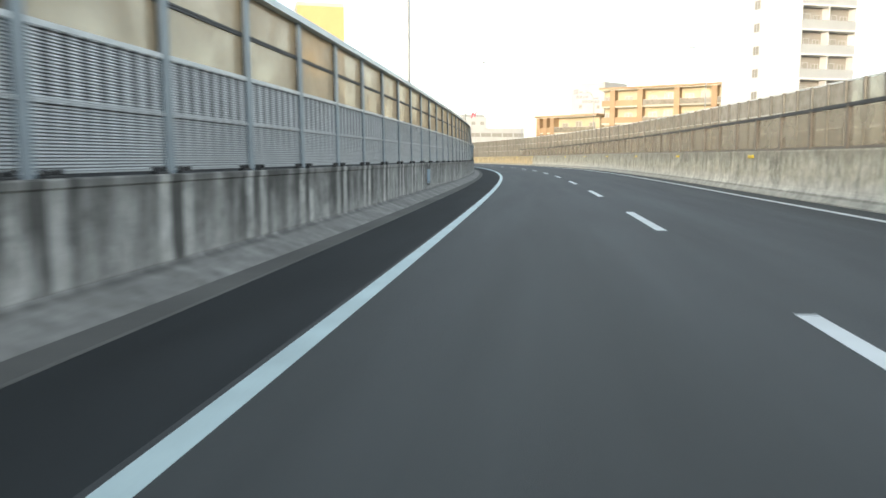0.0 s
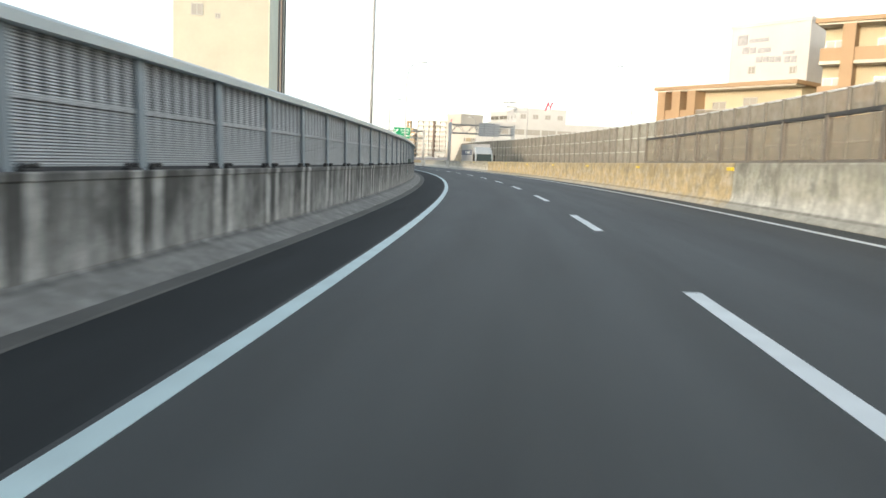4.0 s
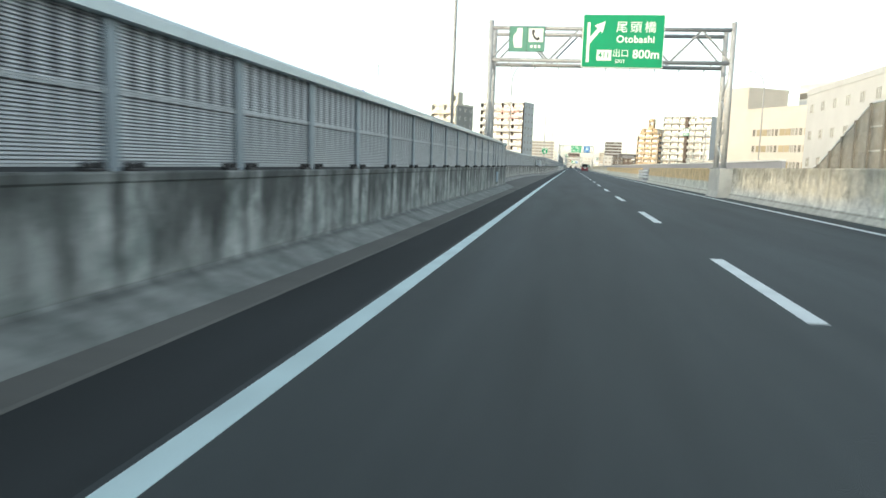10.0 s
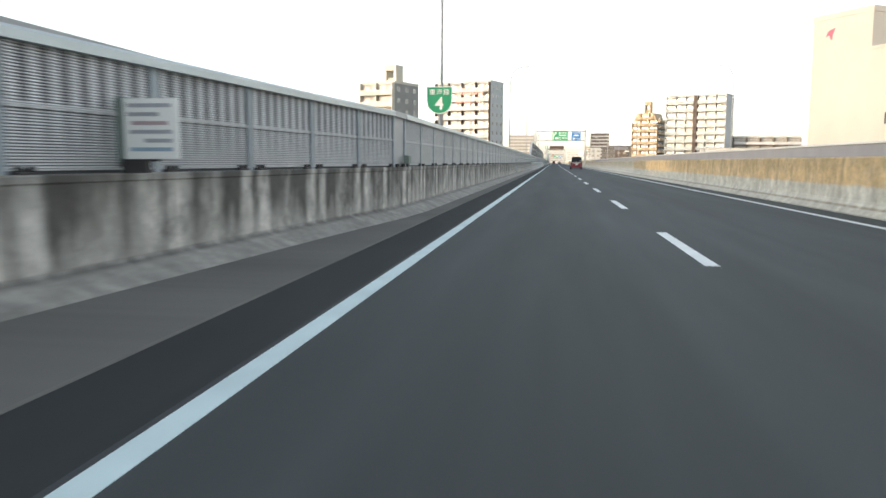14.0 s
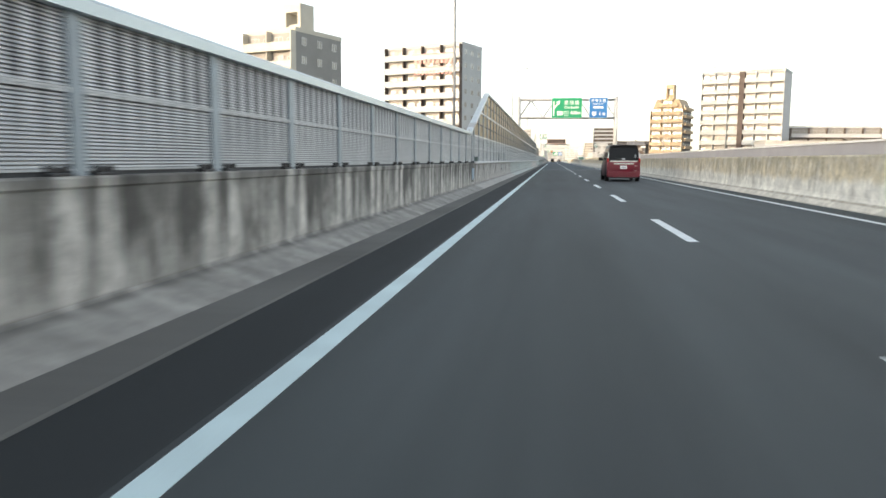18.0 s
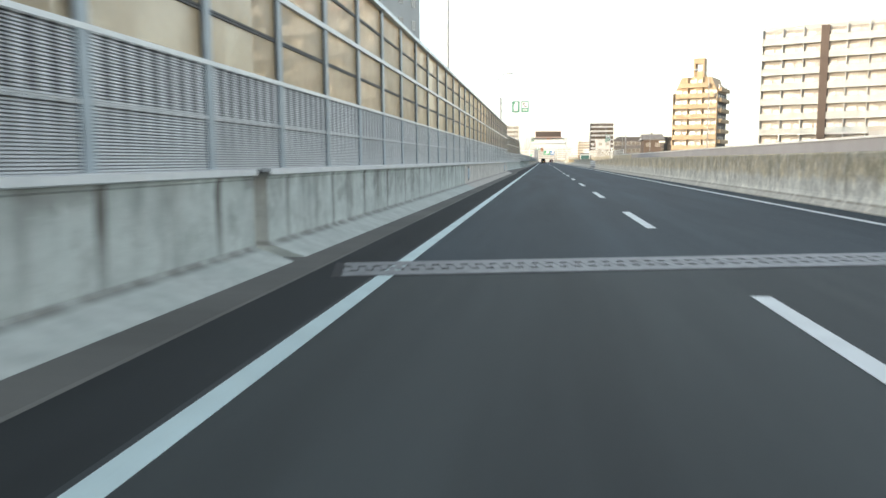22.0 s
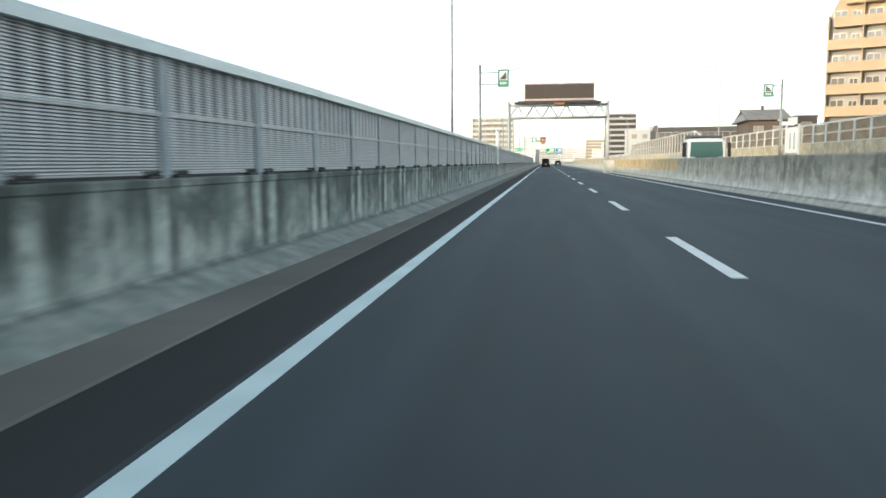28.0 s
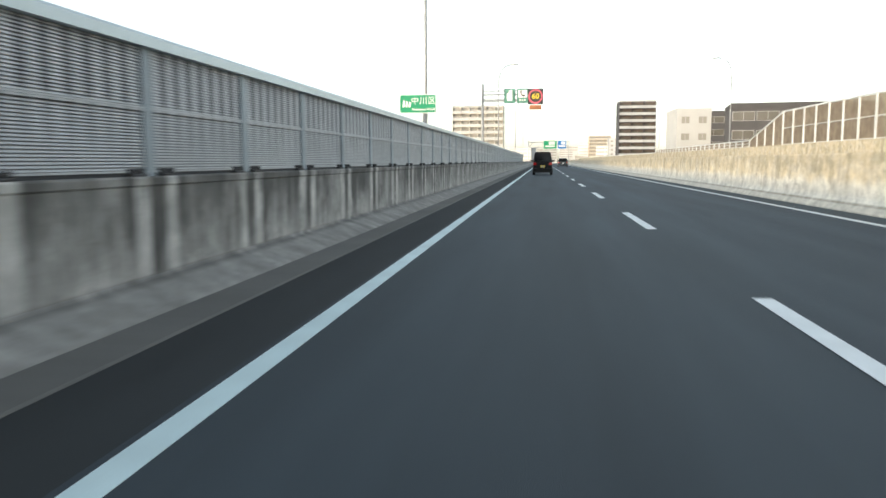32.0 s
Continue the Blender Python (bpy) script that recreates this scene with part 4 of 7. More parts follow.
# guard rails that close the gaps in the median
for a, b in ((270.3, 279.3), (534.7, 544.2)):
    gr = empty("guard_rail", on_road((a + b) / 2, 6.45), "grey steel guard rails closing a gap in the median", "guard rail", "median guard rails")
    L = b - a
    for z in (0.42, 0.66, 0.9):
        bm = bmesh.new()
        prof = [(-0.02, -0.09), (-0.06, -0.06), (-0.06, -0.02), (-0.02, 0.0), (-0.06, 0.02), (-0.06, 0.06), (-0.02, 0.09), (-0.01, 0.0)]
        ends = [[bm.verts.new((x, y, z + q)) for x, q in prof] for y in (-L / 2 - 0.3, L / 2 + 0.3)]
        for j in range(len(prof)):
            j2 = (j + 1) % len(prof)
            bm.faces.new((ends[0][j], ends[0][j2], ends[1][j2], ends[1][j]))
        bmesh.ops.recalc_face_normals(bm, faces=bm.faces[:])
        part("beam", bm, M["white_steel"], gr)
    for k in range(4):
        y = -L / 2 + 0.8 + k * (L - 1.6) / 3
        part("post", boxes((-0.02, 0.1, y - 0.06, y + 0.06, -0.02, 1.02), bevel=0.01), M["galv"], gr)
    part("base_rubble", boxes((-0.2, 0.2, -L / 2, L / 2, -0.02, 0.12), bevel=0.03), M["conc_far"], gr)

# ---- street lamps ----
def lamp_proto(side):
    """side +1: the arm reaches to +x."""
    e = empty("street_lamp", Matrix(), "tall grey street lamp with a curved arm", "street lamp", "street lamps")
    bm = bmesh.new()
    pts = [(0, 0, -0.6), (0, 0, 4), (0, 0, 7.45)] + [(side * (0.8 - 0.8 * math.cos(a)), 0, 7.45 + 1.45 * math.sin(a)) for a in (0.3, 0.6, 0.9, 1.2, 1.45)]
    tube(bm, pts, 0.052, 10, 0.03)
    part("pole", bm, M["galv"], e, smooth_=True)
    bm = bmesh.new()
    tube(bm, [(side * 0.68, 0, 8.88), (side * 0.95, 0, 8.95), (side * 1.22, 0, 8.97)], 0.035, 8)
    part("arm", bm, M["galv"], e, smooth_=True)
    bm = bmesh.new()
    bmesh.ops.create_uvsphere(bm, u_segments=12, v_segments=6, radius=1)
    for v in bm.verts:
        v.co = Vector((side * 1.3 + v.co.x * 0.36, v.co.y * 0.14, 8.97 + v.co.z * (0.08 if v.co.z > 0 else 0.05)))
    part("lamp_head", bm, M["white_steel"], e, "pale lamp housing", smooth_=True)
    part("base_plate", boxes((-0.16, 0.16, -0.16, 0.16, -0.62, -0.58)), M["galv"], e)
    return e


lamp_l, lamp_r = lamp_proto(1), lamp_proto(-1)
left_lamps = (32.7, 72.9, 112.5, 150.1, 190.1, 227.5, 266.5, 307.5, 347.3, 387.3, 427.5, 468.0, 509.0, 552.7, 593.1, 629.5, 672.3, 712.5, 752.5, 792.5)
right_lamps = (33.0, 73.0, 113.0, 153.5, 194.6, 234.0, 273.5, 313.7, 353.8, 394.0, 434.0, 474.5, 515.0, 555.5, 596.0, 636.5, 675.5, 716.0, 756.0)
for proto, spots, off in ((lamp_l, left_lamps, -0.6), (lamp_r, right_lamps, 0)):
    for i, s in enumerate(spots):
        u = wall_u(s) + off - 0.05 if off else 15.75
        m = on_road(s, u, 0 if off else 0.62, upright=True)
        if i == 0:
            proto.matrix_basis = m
        else:
            copy_thing(proto, m)

# doors and openings in the louvred barrier; the openings are flat leaves coloured as shade
for s, w, h, z, mt, lab in ((402.5, 0.5, 0.5, 1.0, "recess", "opening in the louvred barrier, its shade painted dark"), (407.15, 0.45, 0.5, 1.02, "recess", "opening in the louvred barrier, its shade painted dark"), (236.2, 0.75, 0.95, 1.0, "panel", "grey access door in the noise barrier"), (434.4, 0.7, 0.95, 1.0, "panel", "grey access door in the noise barrier"), (440.7, 0.5, 0.7, 1.0, "panel", "grey access door in the noise barrier"), (469.8, 0.5, 0.7, 1.0, "panel", "grey access door in the noise barrier"), (73.08, 0.55, 0.44, 1.03, "panel", "small grey hatch in the noise barrier"), (191.27, 0.62, 0.44, 1.06, "panel", "small grey hatch in the noise barrier"), (346.9, 0.5, 0.44, 1.03, "panel", "small grey hatch in the noise barrier"), (593.5, 0.5, 0.44, 1.03, "panel", "small grey hatch in the noise barrier"), (603.7, 0.95, 0.97, 1.0, "panel", "grey access door in the noise barrier"), (602.7, 0.95, 0.97, 1.0, "panel", "grey access door in the noise barrier"), (638.9, 0.75, 0.95, 1.0, "plate_dull", "grey access door in the noise barrier")):
    e = empty("access_door", on_road(s, wall_u(s) - 0.04, z), lab, "door", "barrier doors")
    t = 0.035
    part("door_frame", boxes((-0.01, 0.012, -w / 2, -w / 2 + t, 0, h), (-0.01, 0.012, w / 2 - t, w / 2, 0, h), (-0.01, 0.012, -w / 2 + t, w / 2 - t, h - t, h)), M["post"], e)
    part("door_leaf", boxes((-0.02, 0.004, -w / 2 + t, w / 2 - t, 0, h - t)), M[mt], e)

# white emergency gate in the barrier, with its posts, brace and notice
eg = empty("emergency_gate", on_road(611.9, wall_u(611.9) - 0.02, 0.965), "white emergency gate with tall posts in the barrier", "gate")
part("gate_panel", boxes((-0.05, 0.0, -0.9, 0.9, 0.10, 0.98), bevel=0.004), M["sign_white"], eg)
part("sill", boxes((-0.06, 0.04, -0.95, 0.95, 0.0, 0.105), bevel=0.006), M["sign_white"], eg)
for y, h, w in ((-0.95, 2.1, 0.14), (0.95, 2.1, 0.14), (0.0, 2.1, 0.07)):
    part("gate_post", boxes((-0.06, 0.03, y - w / 2, y + w / 2, 0.0 if w > 0.06 else 0.1, h), bevel=0.006), M["white_steel"], eg)
bm = bmesh.new()
tube(bm, [(-0.02, 0.98, 2.05), (-0.02, 1.35, 1.6), (-0.02, 1.95, 1.08)], 0.045, 8)
part("brace", bm, M["white_steel"], eg)
part("top_bar", boxes((-0.05, 0.02, -1.0, 1.0, 2.06, 2.14)), M["white_steel"], eg)
part("notice", boxes((0.0, 0.008, 0.28, 0.72, 0.3, 0.85)), M["sign_white"], eg, "white notice with unreadable lines")
for k in range(6):
    part("notice_line", boxes((0.008, 0.011, 0.33, 0.67 - 0.05 * (k % 3), 0.36 + 0.075 * k, 0.385 + 0.075 * k)), M["tile_line"], eg)
part("latch", boxes((0.03, 0.07, 0.93, 1.02, 0.42, 0.47)), M["dark_metal"], eg)

# its counterpart on the outer parapet across the road
og = empty("emergency_gate", on_road(613.3, 15.26, 1.5), "white emergency gate panel on the outer fence", "gate")
part("gate_panel", boxes((-0.06, 0.0, -1.25, 1.25, 0.0, 1.55), bevel=0.006), M["sign_white"], og)
for y in (-1.25, 1.25):
    part("gate_post", boxes((-0.1, 0.02, y - 0.07, y + 0.07, -0.4, 1.75), bevel=0.006), M["white_steel"], og)
part("lamp_box", boxes((-0.14, 0.02, -0.7, 0.7, 1.75, 2.2), bevel=0.02), M["sign_white"], og)
for y in (-0.45, 0.35):
    part("notice_bar", boxes((-0.066, -0.06, y - 0.12, y + 0.12, 0.25, 1.25)), M["tile_line"], og)

# call box niches, where the parapet has swung out to a lay-by
for sa, sb, tall in ((249.0, 250.9, False), (512.7, 514.6, True)):
    mid, L = (sa + sb) / 2, sb - sa
    turn = math.degrees(math.atan2(wall_u(sa) - wall_u(sb), L))
    n_ = empty("call_box_niche", on_road(mid, wall_u(mid) - 0.06, 0.965, turn=turn), "grey recessed niche in the noise barrier for a call box", "barrier niche", "call box niches")
    part("back_plate", boxes((-0.42, -0.38, -L / 2, L / 2, 0.0, 1.05)), M["plate_dull" if tall else "post"], n_)
    for y0, y1 in ((-L / 2 + 0.03, -L / 2 + 0.09), (L / 2 - 0.09, L / 2 - 0.03)):
        part("side_frame", boxes((-0.38, 0.02, y0, y1, 0.0, 1.04)), M["dark_metal" if tall else "post"], n_)
    part("lintel", boxes((-0.4, 0.01, -L / 2 + 0.05, L / 2 - 0.05, 0.93, 1.03)), M["dark_metal"], n_)
    part("cap", boxes((-0.16, 0.065, -L / 2 - 0.05, L / 2 + 0.05, 3.01, 3.11) if tall else (-0.16, 0.065, -L / 2 - 0.05, L / 2 + 0.05, 1.03, 1.11)), M["cap"], n_)
    if tall:
        for z in (1.04, 1.54, 2.04, 2.54):
            part("sheet_frame", boxes((-0.045, -0.005, -L / 2 + 0.05, L / 2 - 0.05, z, z + 0.022), (-0.045, -0.005, -L / 2 + 0.05, L / 2 - 0.05, z + 0.45, z + 0.472)), M["dark_metal"], n_)
            part("clear_sheet", boxes((-0.03, -0.022, -L / 2 + 0.05, L / 2 - 0.05, z + 0.02, z + 0.45)), M["clear_dim"], n_)
        part("rail", boxes((-0.02, 0.03, -L / 2, L / 2, 2.0, 2.07)), M["rail"], n_)
    cb = empty("call_box", on_road(mid - 0.1, wall_u(mid) - 0.16, 0.965), "grey call box with a green label on the parapet", "call box", "call boxes")
    part("stand", boxes((-0.08, 0.08, -0.08, 0.08, 0.0, 0.14)), M["dark_metal"], cb)
    part("housing", boxes((-0.13, 0.15, -0.15, 0.15, 0.12, 0.52), bevel=0.015), M["rail"], cb)
    part("label_white", boxes((-0.1, 0.12, -0.156, -0.15, 0.33, 0.49)), M["sign_white"], cb)
    part("label_green", boxes((-0.1, 0.12, -0.156, -0.15, 0.15, 0.31)), M["green_sign"], cb)
nt_ = empty("notice_board", on_road(288.3, wall_u(288.3) + 0.29, 0.97), "white notice board with faded blue lines on a dark box", "notice board")
part("stand", boxes((-0.3, -0.06, -0.01, 0.05, -0.005, 0.13), (-0.3, 0.05, 0.0, 0.04, 0.1, 0.13)), M["dark_metal"], nt_)
part("housing", boxes((-0.44, -0.27, 0.0, 0.3, 0.08, 0.68), bevel=0.01), M["box_green"], nt_, "dark green box beside the board")
part("board", boxes((-0.26, 0.26, -0.03, 0.0, 0.12, 0.66), bevel=0.006), M["sign_white"], nt_)
for k, (a, b, mt) in enumerate(((-0.22, 0.2, "tile_line"), (-0.22, 0.08, "tile_line"), (-0.18, 0.16, "ink_faded"), (-0.2, 0.2, "tile_line"), (-0.06, 0.2, "tile_line"), (-0.2, 0.2, "plate"))):
    part("text_bar", boxes((a, b, -0.034, -0.03, 0.58 - 0.078 * k, 0.615 - 0.078 * k)), M[mt], nt_)
# green paint marks on the parapet
for s, z in ((122.3, 0.62), (345.2, 0.6), (504.0, 0.66), (641.9, 0.7)):
    rr = random.Random(int(s))
    pts = [((0.1 + 0.06 * rr.random()) * math.cos(a * math.pi / 7), (0.05 + 0.03 * rr.random()) * math.sin(a * math.pi / 7)) for a in range(14)]
    bm = bmesh.new()
    bm.faces.new([bm.verts.new((0.004, x, zz)) for x, zz in pts])
    o = part("paint_mark", bm, M["mark_green"])
    o.matrix_basis = on_road(s, wall_u(s), z)
    tagged(o, "small green paint mark on the concrete parapet", "paint mark", "parapet marks")

# ---- words and panels ----
def words(text, size, mat_, parent, m, name="lettering", stretch=1.0, align="CENTER", bold=0.0, spacing=1.0):
    if len(text) > 1 and any(ord(c) > 0x3000 for c in text):
        # wide characters stand one by one
        adv = size * stretch * spacing
        for i, c in enumerate(text):
            words(c, size, mat_, parent, m @ Matrix.Translation(((i - (len(text) - 1) / 2) * adv, 0, 0)), "character", stretch, "CENTER", bold)
        return None
    cu = bpy.data.curves.new(name, "FONT")
    cu.body, cu.size, cu.align_x, cu.align_y = text, size, align, "CENTER"
    cu.extrude, cu.offset, cu.resolution_u, cu.space_character = 0.004, bold, 3, spacing
    tmp = bpy.data.objects.new(name, cu)
    scene.collection.objects.link(tmp)
    me = bpy.data.meshes.new_from_object(tmp.evaluated_get(bpy.context.evaluated_depsgraph_get()))
    bpy.data.objects.remove(tmp)
    me.materials.clear()
    me.materials.append(mat_)
    o = new(name, me)
    o.parent = parent
    o.matrix_basis = m @ Matrix.Rotation(radians(90), 4, "X") @ Matrix.Diagonal((stretch, 1, 1, 1))
    return o


def plate(w, h, border=0.0, r=0.04):
    """A rounded upright board in x and z, its face towards -y."""
    bm = bmesh.new()
    pts = []
    for cx, cz, a0 in ((w / 2 - r, h / 2 - r, 0), (-w / 2 + r, h / 2 - r, 90), (-w / 2 + r, -h / 2 + r, 180), (w / 2 - r, -h / 2 + r, 270)):
        for k in range(4):
            a = radians(a0 + k * 30)
            pts.append((cx + r * math.cos(a), cz + r * math.sin(a)))
    f = bm.faces.new([bm.verts.new((x, 0, z)) for x, z in pts])
    r_ = bmesh.ops.extrude_face_region(bm, geom=[f])
    bmesh.ops.translate(bm, verts=[v for v in r_["geom"] if isinstance(v, bmesh.types.BMVert)], vec=(0, 0.03, 0))
    bmesh.ops.recalc_face_normals(bm, faces=bm.faces[:])
    return bm


def shape(pts, d=0.006):
    """A flat figure in x and z, d thick, in front of y = 0."""
    bm = bmesh.new()
    f = bm.faces.new([bm.verts.new((x, 0, z)) for x, z in pts])
    r_ = bmesh.ops.extrude_face_region(bm, geom=[f])
    bmesh.ops.translate(bm, verts=[v for v in r_["geom"] if isinstance(v, bmesh.types.BMVert)], vec=(0, -d, 0))
    bmesh.ops.recalc_face_normals(bm, faces=bm.faces[:])
    return bm


def T(x, y, z):
    return Matrix.Translation((x, y, z))


def exit_sign(s, u, z, w, h, distance):
    e = empty("exit_sign", on_road(s, u, z, upright=True), "green exit sign with white lettering on the gantry", "road sign", "exit signs")
    part("rim", plate(w, h), M["sign_white"], e)
    part("face", plate(w - 0.06, h - 0.06), M["green_sign"], e).matrix_basis = T(0, -0.008, 0)
    a = w / 2.75
    part("arrow", shape([(-1.22 * a, -0.72 * a), (-1.12 * a, -0.72 * a), (-1.12 * a, -0.1 * a), (-0.78 * a, 0.33 * a), (-0.70 * a, 0.26 * a), (-0.62 * a, 0.66 * a), (-0.98 * a, 0.52 * a), (-0.88 * a, 0.42 * a), (-1.12 * a, 0.12 * a), (-1.12 * a, 0.62 * a), (-1.22 * a, 0.62 * a)]), M["sign_white"], e).matrix_basis = T(0, -0.009, 0)
    words("尾頭橋", 0.40 * a, M["sign_white"], e, T(0.42 * a, -0.014, 0.45 * a), bold=0.002, spacing=1.18)
    words("Otobashi", 0.33 * a, M["sign_white"], e, T(0.42 * a, -0.014, 0.06 * a), bold=0.008, spacing=1.05)
    words("出口", 0.28 * a, M["sign_white"], e, T(-0.05 * a, -0.014, -0.42 * a), bold=0.002)
    words("EXIT", 0.16 * a, M["sign_white"], e, T(-0.05 * a, -0.014, -0.68 * a), bold=0.003)
    words(distance, 0.40 * a, M["sign_white"], e, T(0.80 * a, -0.014, -0.44 * a), bold=0.01)
    part("number_field", shape([(-0.86 * a, -0.66 * a), (-0.36 * a, -0.66 * a), (-0.36 * a, -0.3 * a), (-0.86 * a, -0.3 * a)]), M["sign_white"], e).matrix_basis = T(0, -0.009, 0)
    words("411", 0.26 * a, M["green_sign"], e, T(-0.61 * a, -0.018, -0.48 * a), bold=0.005)
    return e


def truss_gantry(s, u0, u1, z_top, z_low, z_base, label, mat_="galv", depth=1.6, brace=10, post_r=0.11, post_mat="post_steel", rods=()):
    """Two double posts and a truss beam over the lanes."""
    e = empty("gantry", on_road(s, 0, upright=True), label, "gantry", "sign gantries")
    for u in (u0, u1):
        on_median = 5.5 < u < 7.0
        z_foot = 1.2 if on_median else z_base
        if on_median:
            bm = bmesh.new()
            ring = lambda z, a, c: [bm.verts.new(q) for q in ((a, -0.27 - c, z), (6.8, -0.27 - c, z), (6.8, depth - 0.27 + c, z), (a, depth - 0.27 + c, z))]
            a0 = min(u - 0.2, 6.36)
            low, mid, top = ring(-0.02, a0 - 0.1, 0.5), ring(0.3, a0, 0.42), ring(1.22, a0 + 0.02, 0.34)
            for q, r in ((low, mid), (mid, top)):
                for i in range(4):
                    bm.faces.new((q[i], q[(i + 1) % 4], r[(i + 1) % 4], r[i]))
            bm.faces.new(top)
            part("pedestal", bm, M["pedestal"], e, "pale concrete pedestal on the median")
        for y in (-0.27, depth - 0.27):
            if on_median:
                part("foot_plate", boxes((u - 0.24, u + 0.24, y - 0.24, y + 0.24, 1.2, 1.24)), M[post_mat], e)
            bm = bmesh.new()
            tube(bm, [(u, y, z_foot), (u, y, z_top + 0.3)], post_r, 12)
            part("post", bm, M[post_mat], e, smooth_=True)
        bm = bmesh.new()
        zz, sgn = max(0.5, z_foot + 0.1), 1
        while zz < z_top - 0.9:
            ya, yb = (-0.27, depth - 0.27)[:: sgn]
            tube(bm, [(u, ya, zz), (u, yb, zz + 0.95)], 0.036, 6)
            tube(bm, [(u, -0.27, zz + 0.95), (u, depth - 0.27, zz + 0.95)], 0.025, 6)
            zz, sgn = zz + 0.95, -sgn
        part("post_lacing", bm, M["post_steel"], e)
    for y in (-0.27, depth - 0.27):
        for z in (z_low, z_top):
            bm = bmesh.new()
            tube(bm, [(u0, y, z), (u1, y, z)], 0.085, 8)
            part("chord", bm, M[mat_], e, smooth_=True)
        bm = bmesh.new()
        for k in range(9):
            x = u0 + 0.8 + k * (u1 - u0 - 1.6) / 8
            box(bm, x - 0.02, x + 0.02, y - 0.03, y + 0.03, z_low - 0.2, z_low)
        part("hanger_row", bm, M[mat_], e)
        for k in range(brace):
            xa, xb = u0 + (u1 - u0) * k / brace, u0 + (u1 - u0) * (k + 1) / brace
            za, zb = (z_low, z_top) if k % 2 == 0 else (z_top, z_low)
            bm = bmesh.new()
            tube(bm, [(xa, y, za), (xb, y, zb)], 0.042, 6)
            part("web_bar", bm, M[mat_], e)
    for x in rods:
        bm = bmesh.new()
        tube(bm, [(x, -0.27, z_top - 0.05), (x, -0.27, z_top + 0.95)], 0.016, 6)
        part("safety_rod", bm, M["white_steel"], e)
    return e


def square_sign(s, u, z, w, h, kind, u_post, arm=True, label="green and white pictogram signs on a galvanised post", also=()):
    """Small signs on a post with two arms: 'phone', 'bay', 'slope' or 'fall'."""
    e = empty("post_sign", on_road(s, 0, upright=True), label, "road sign", "post signs")
    if arm:
        bm = bmesh.new()
        tube(bm, [(u_post, 0.1, -0.4), (u_post, 0.1, z + h / 2 + 0.3)], 0.075, 8)
        part("post", bm, M["galv"], e, smooth_=True)
        for q in (-0.3, 0.3):
            bm = bmesh.new()
            tube(bm, [(u_post, 0.08, z + q), (u + (w / 2 if u > u_post else -w / 2), 0.08, z + q)], 0.03, 6)
            part("arm", bm, M["galv"], e)
    pictogram(e, u, z, w, h, kind)
    for u2, kind2 in also:
        pictogram(e, u2, z, w, h, kind2)
    return e


def pictogram(e, u, z, w, h, kind):
    """A green board with a white field: a phone receiver, the outline of a bay, or a stepped slope that rises or falls."""
    part("rim", plate(w + 0.04, h + 0.04), M["dark_metal"], e).matrix_basis = T(u, 0.012, z)
    part("board", plate(w, h), M["sign_teal"], e).matrix_basis = T(u, 0, z)
    if kind == "bay":
        part("field", shape([(-0.2 * w, -0.36 * h), (0.24 * w, -0.36 * h), (0.24 * w, 0.44 * h), (-0.06 * w, 0.44 * h), (-0.1 * w, 0.28 * h), (-0.28 * w, 0.14 * h), (-0.28 * w, -0.14 * h)]), M["sign_white"], e).matrix_basis = T(u, -0.008, z)
        return
    top, low = h / 2 - 0.07, -h * 0.12
    part("field", shape([(-w / 2 + 0.06, low), (w / 2 - 0.06, low), (w / 2 - 0.06, top), (-w / 2 + 0.06, top)], 0.003), M["sign_white"], e).matrix_basis = T(u, -0.006, z)
    for k in range(3):
        part("text_bar", boxes((-0.3 * w + 0.22 * w * k, -0.16 * w + 0.22 * w * k, -0.004, 0.0, -0.36 * h, -0.24 * h)), M["sign_white"], e).matrix_basis = T(u, -0.006, z)
    if kind == "phone":
        part("receiver", shape([(-0.24 * w, 0.36 * h), (-0.1 * w, 0.38 * h), (-0.06 * w, 0.28 * h), (-0.13 * w, 0.22 * h), (-0.02 * w, 0.08 * h), (0.08 * w, 0.05 * h), (0.16 * w, 0.1 * h), (0.24 * w, 0.0), (0.1 * w, -0.07 * h), (-0.1 * w, 0.02 * h), (-0.22 * w, 0.2 * h)]), M["ink_black"], e).matrix_basis = T(u, -0.011, z)
    else:
        sg = 1 if kind == "slope" else -1
        n_s = 5
        for k in range(n_s):
            xa, xb = sorted((sg * (-0.3 * w + 0.12 * w * k), sg * (-0.3 * w + 0.12 * w * (k + 1) - 0.008)))
            part("step", boxes((xa, xb, -0.004, 0.0, low + 0.03, low + 0.05 + (top - low - 0.1) * (k + 1) / n_s)), M["ink_black"], e).matrix_basis = T(u, -0.009, z)


# exit gantry, 800 m
truss_gantry(237.4, -3.6, 6.15, 6.74, 5.43, 0.0, "galvanised truss gantry carrying a green exit sign", brace=8)
exit_sign(237.0, 1.82, 6.22, 3.27, 2.15, "800m")
for u, kd in ((-2.45, "bay"), (-1.72, "phone")):
    square_sign(237.0, u, 6.28, 0.72, 1.0, kd, u, arm=False, label="small white pictogram sign hung on the gantry")
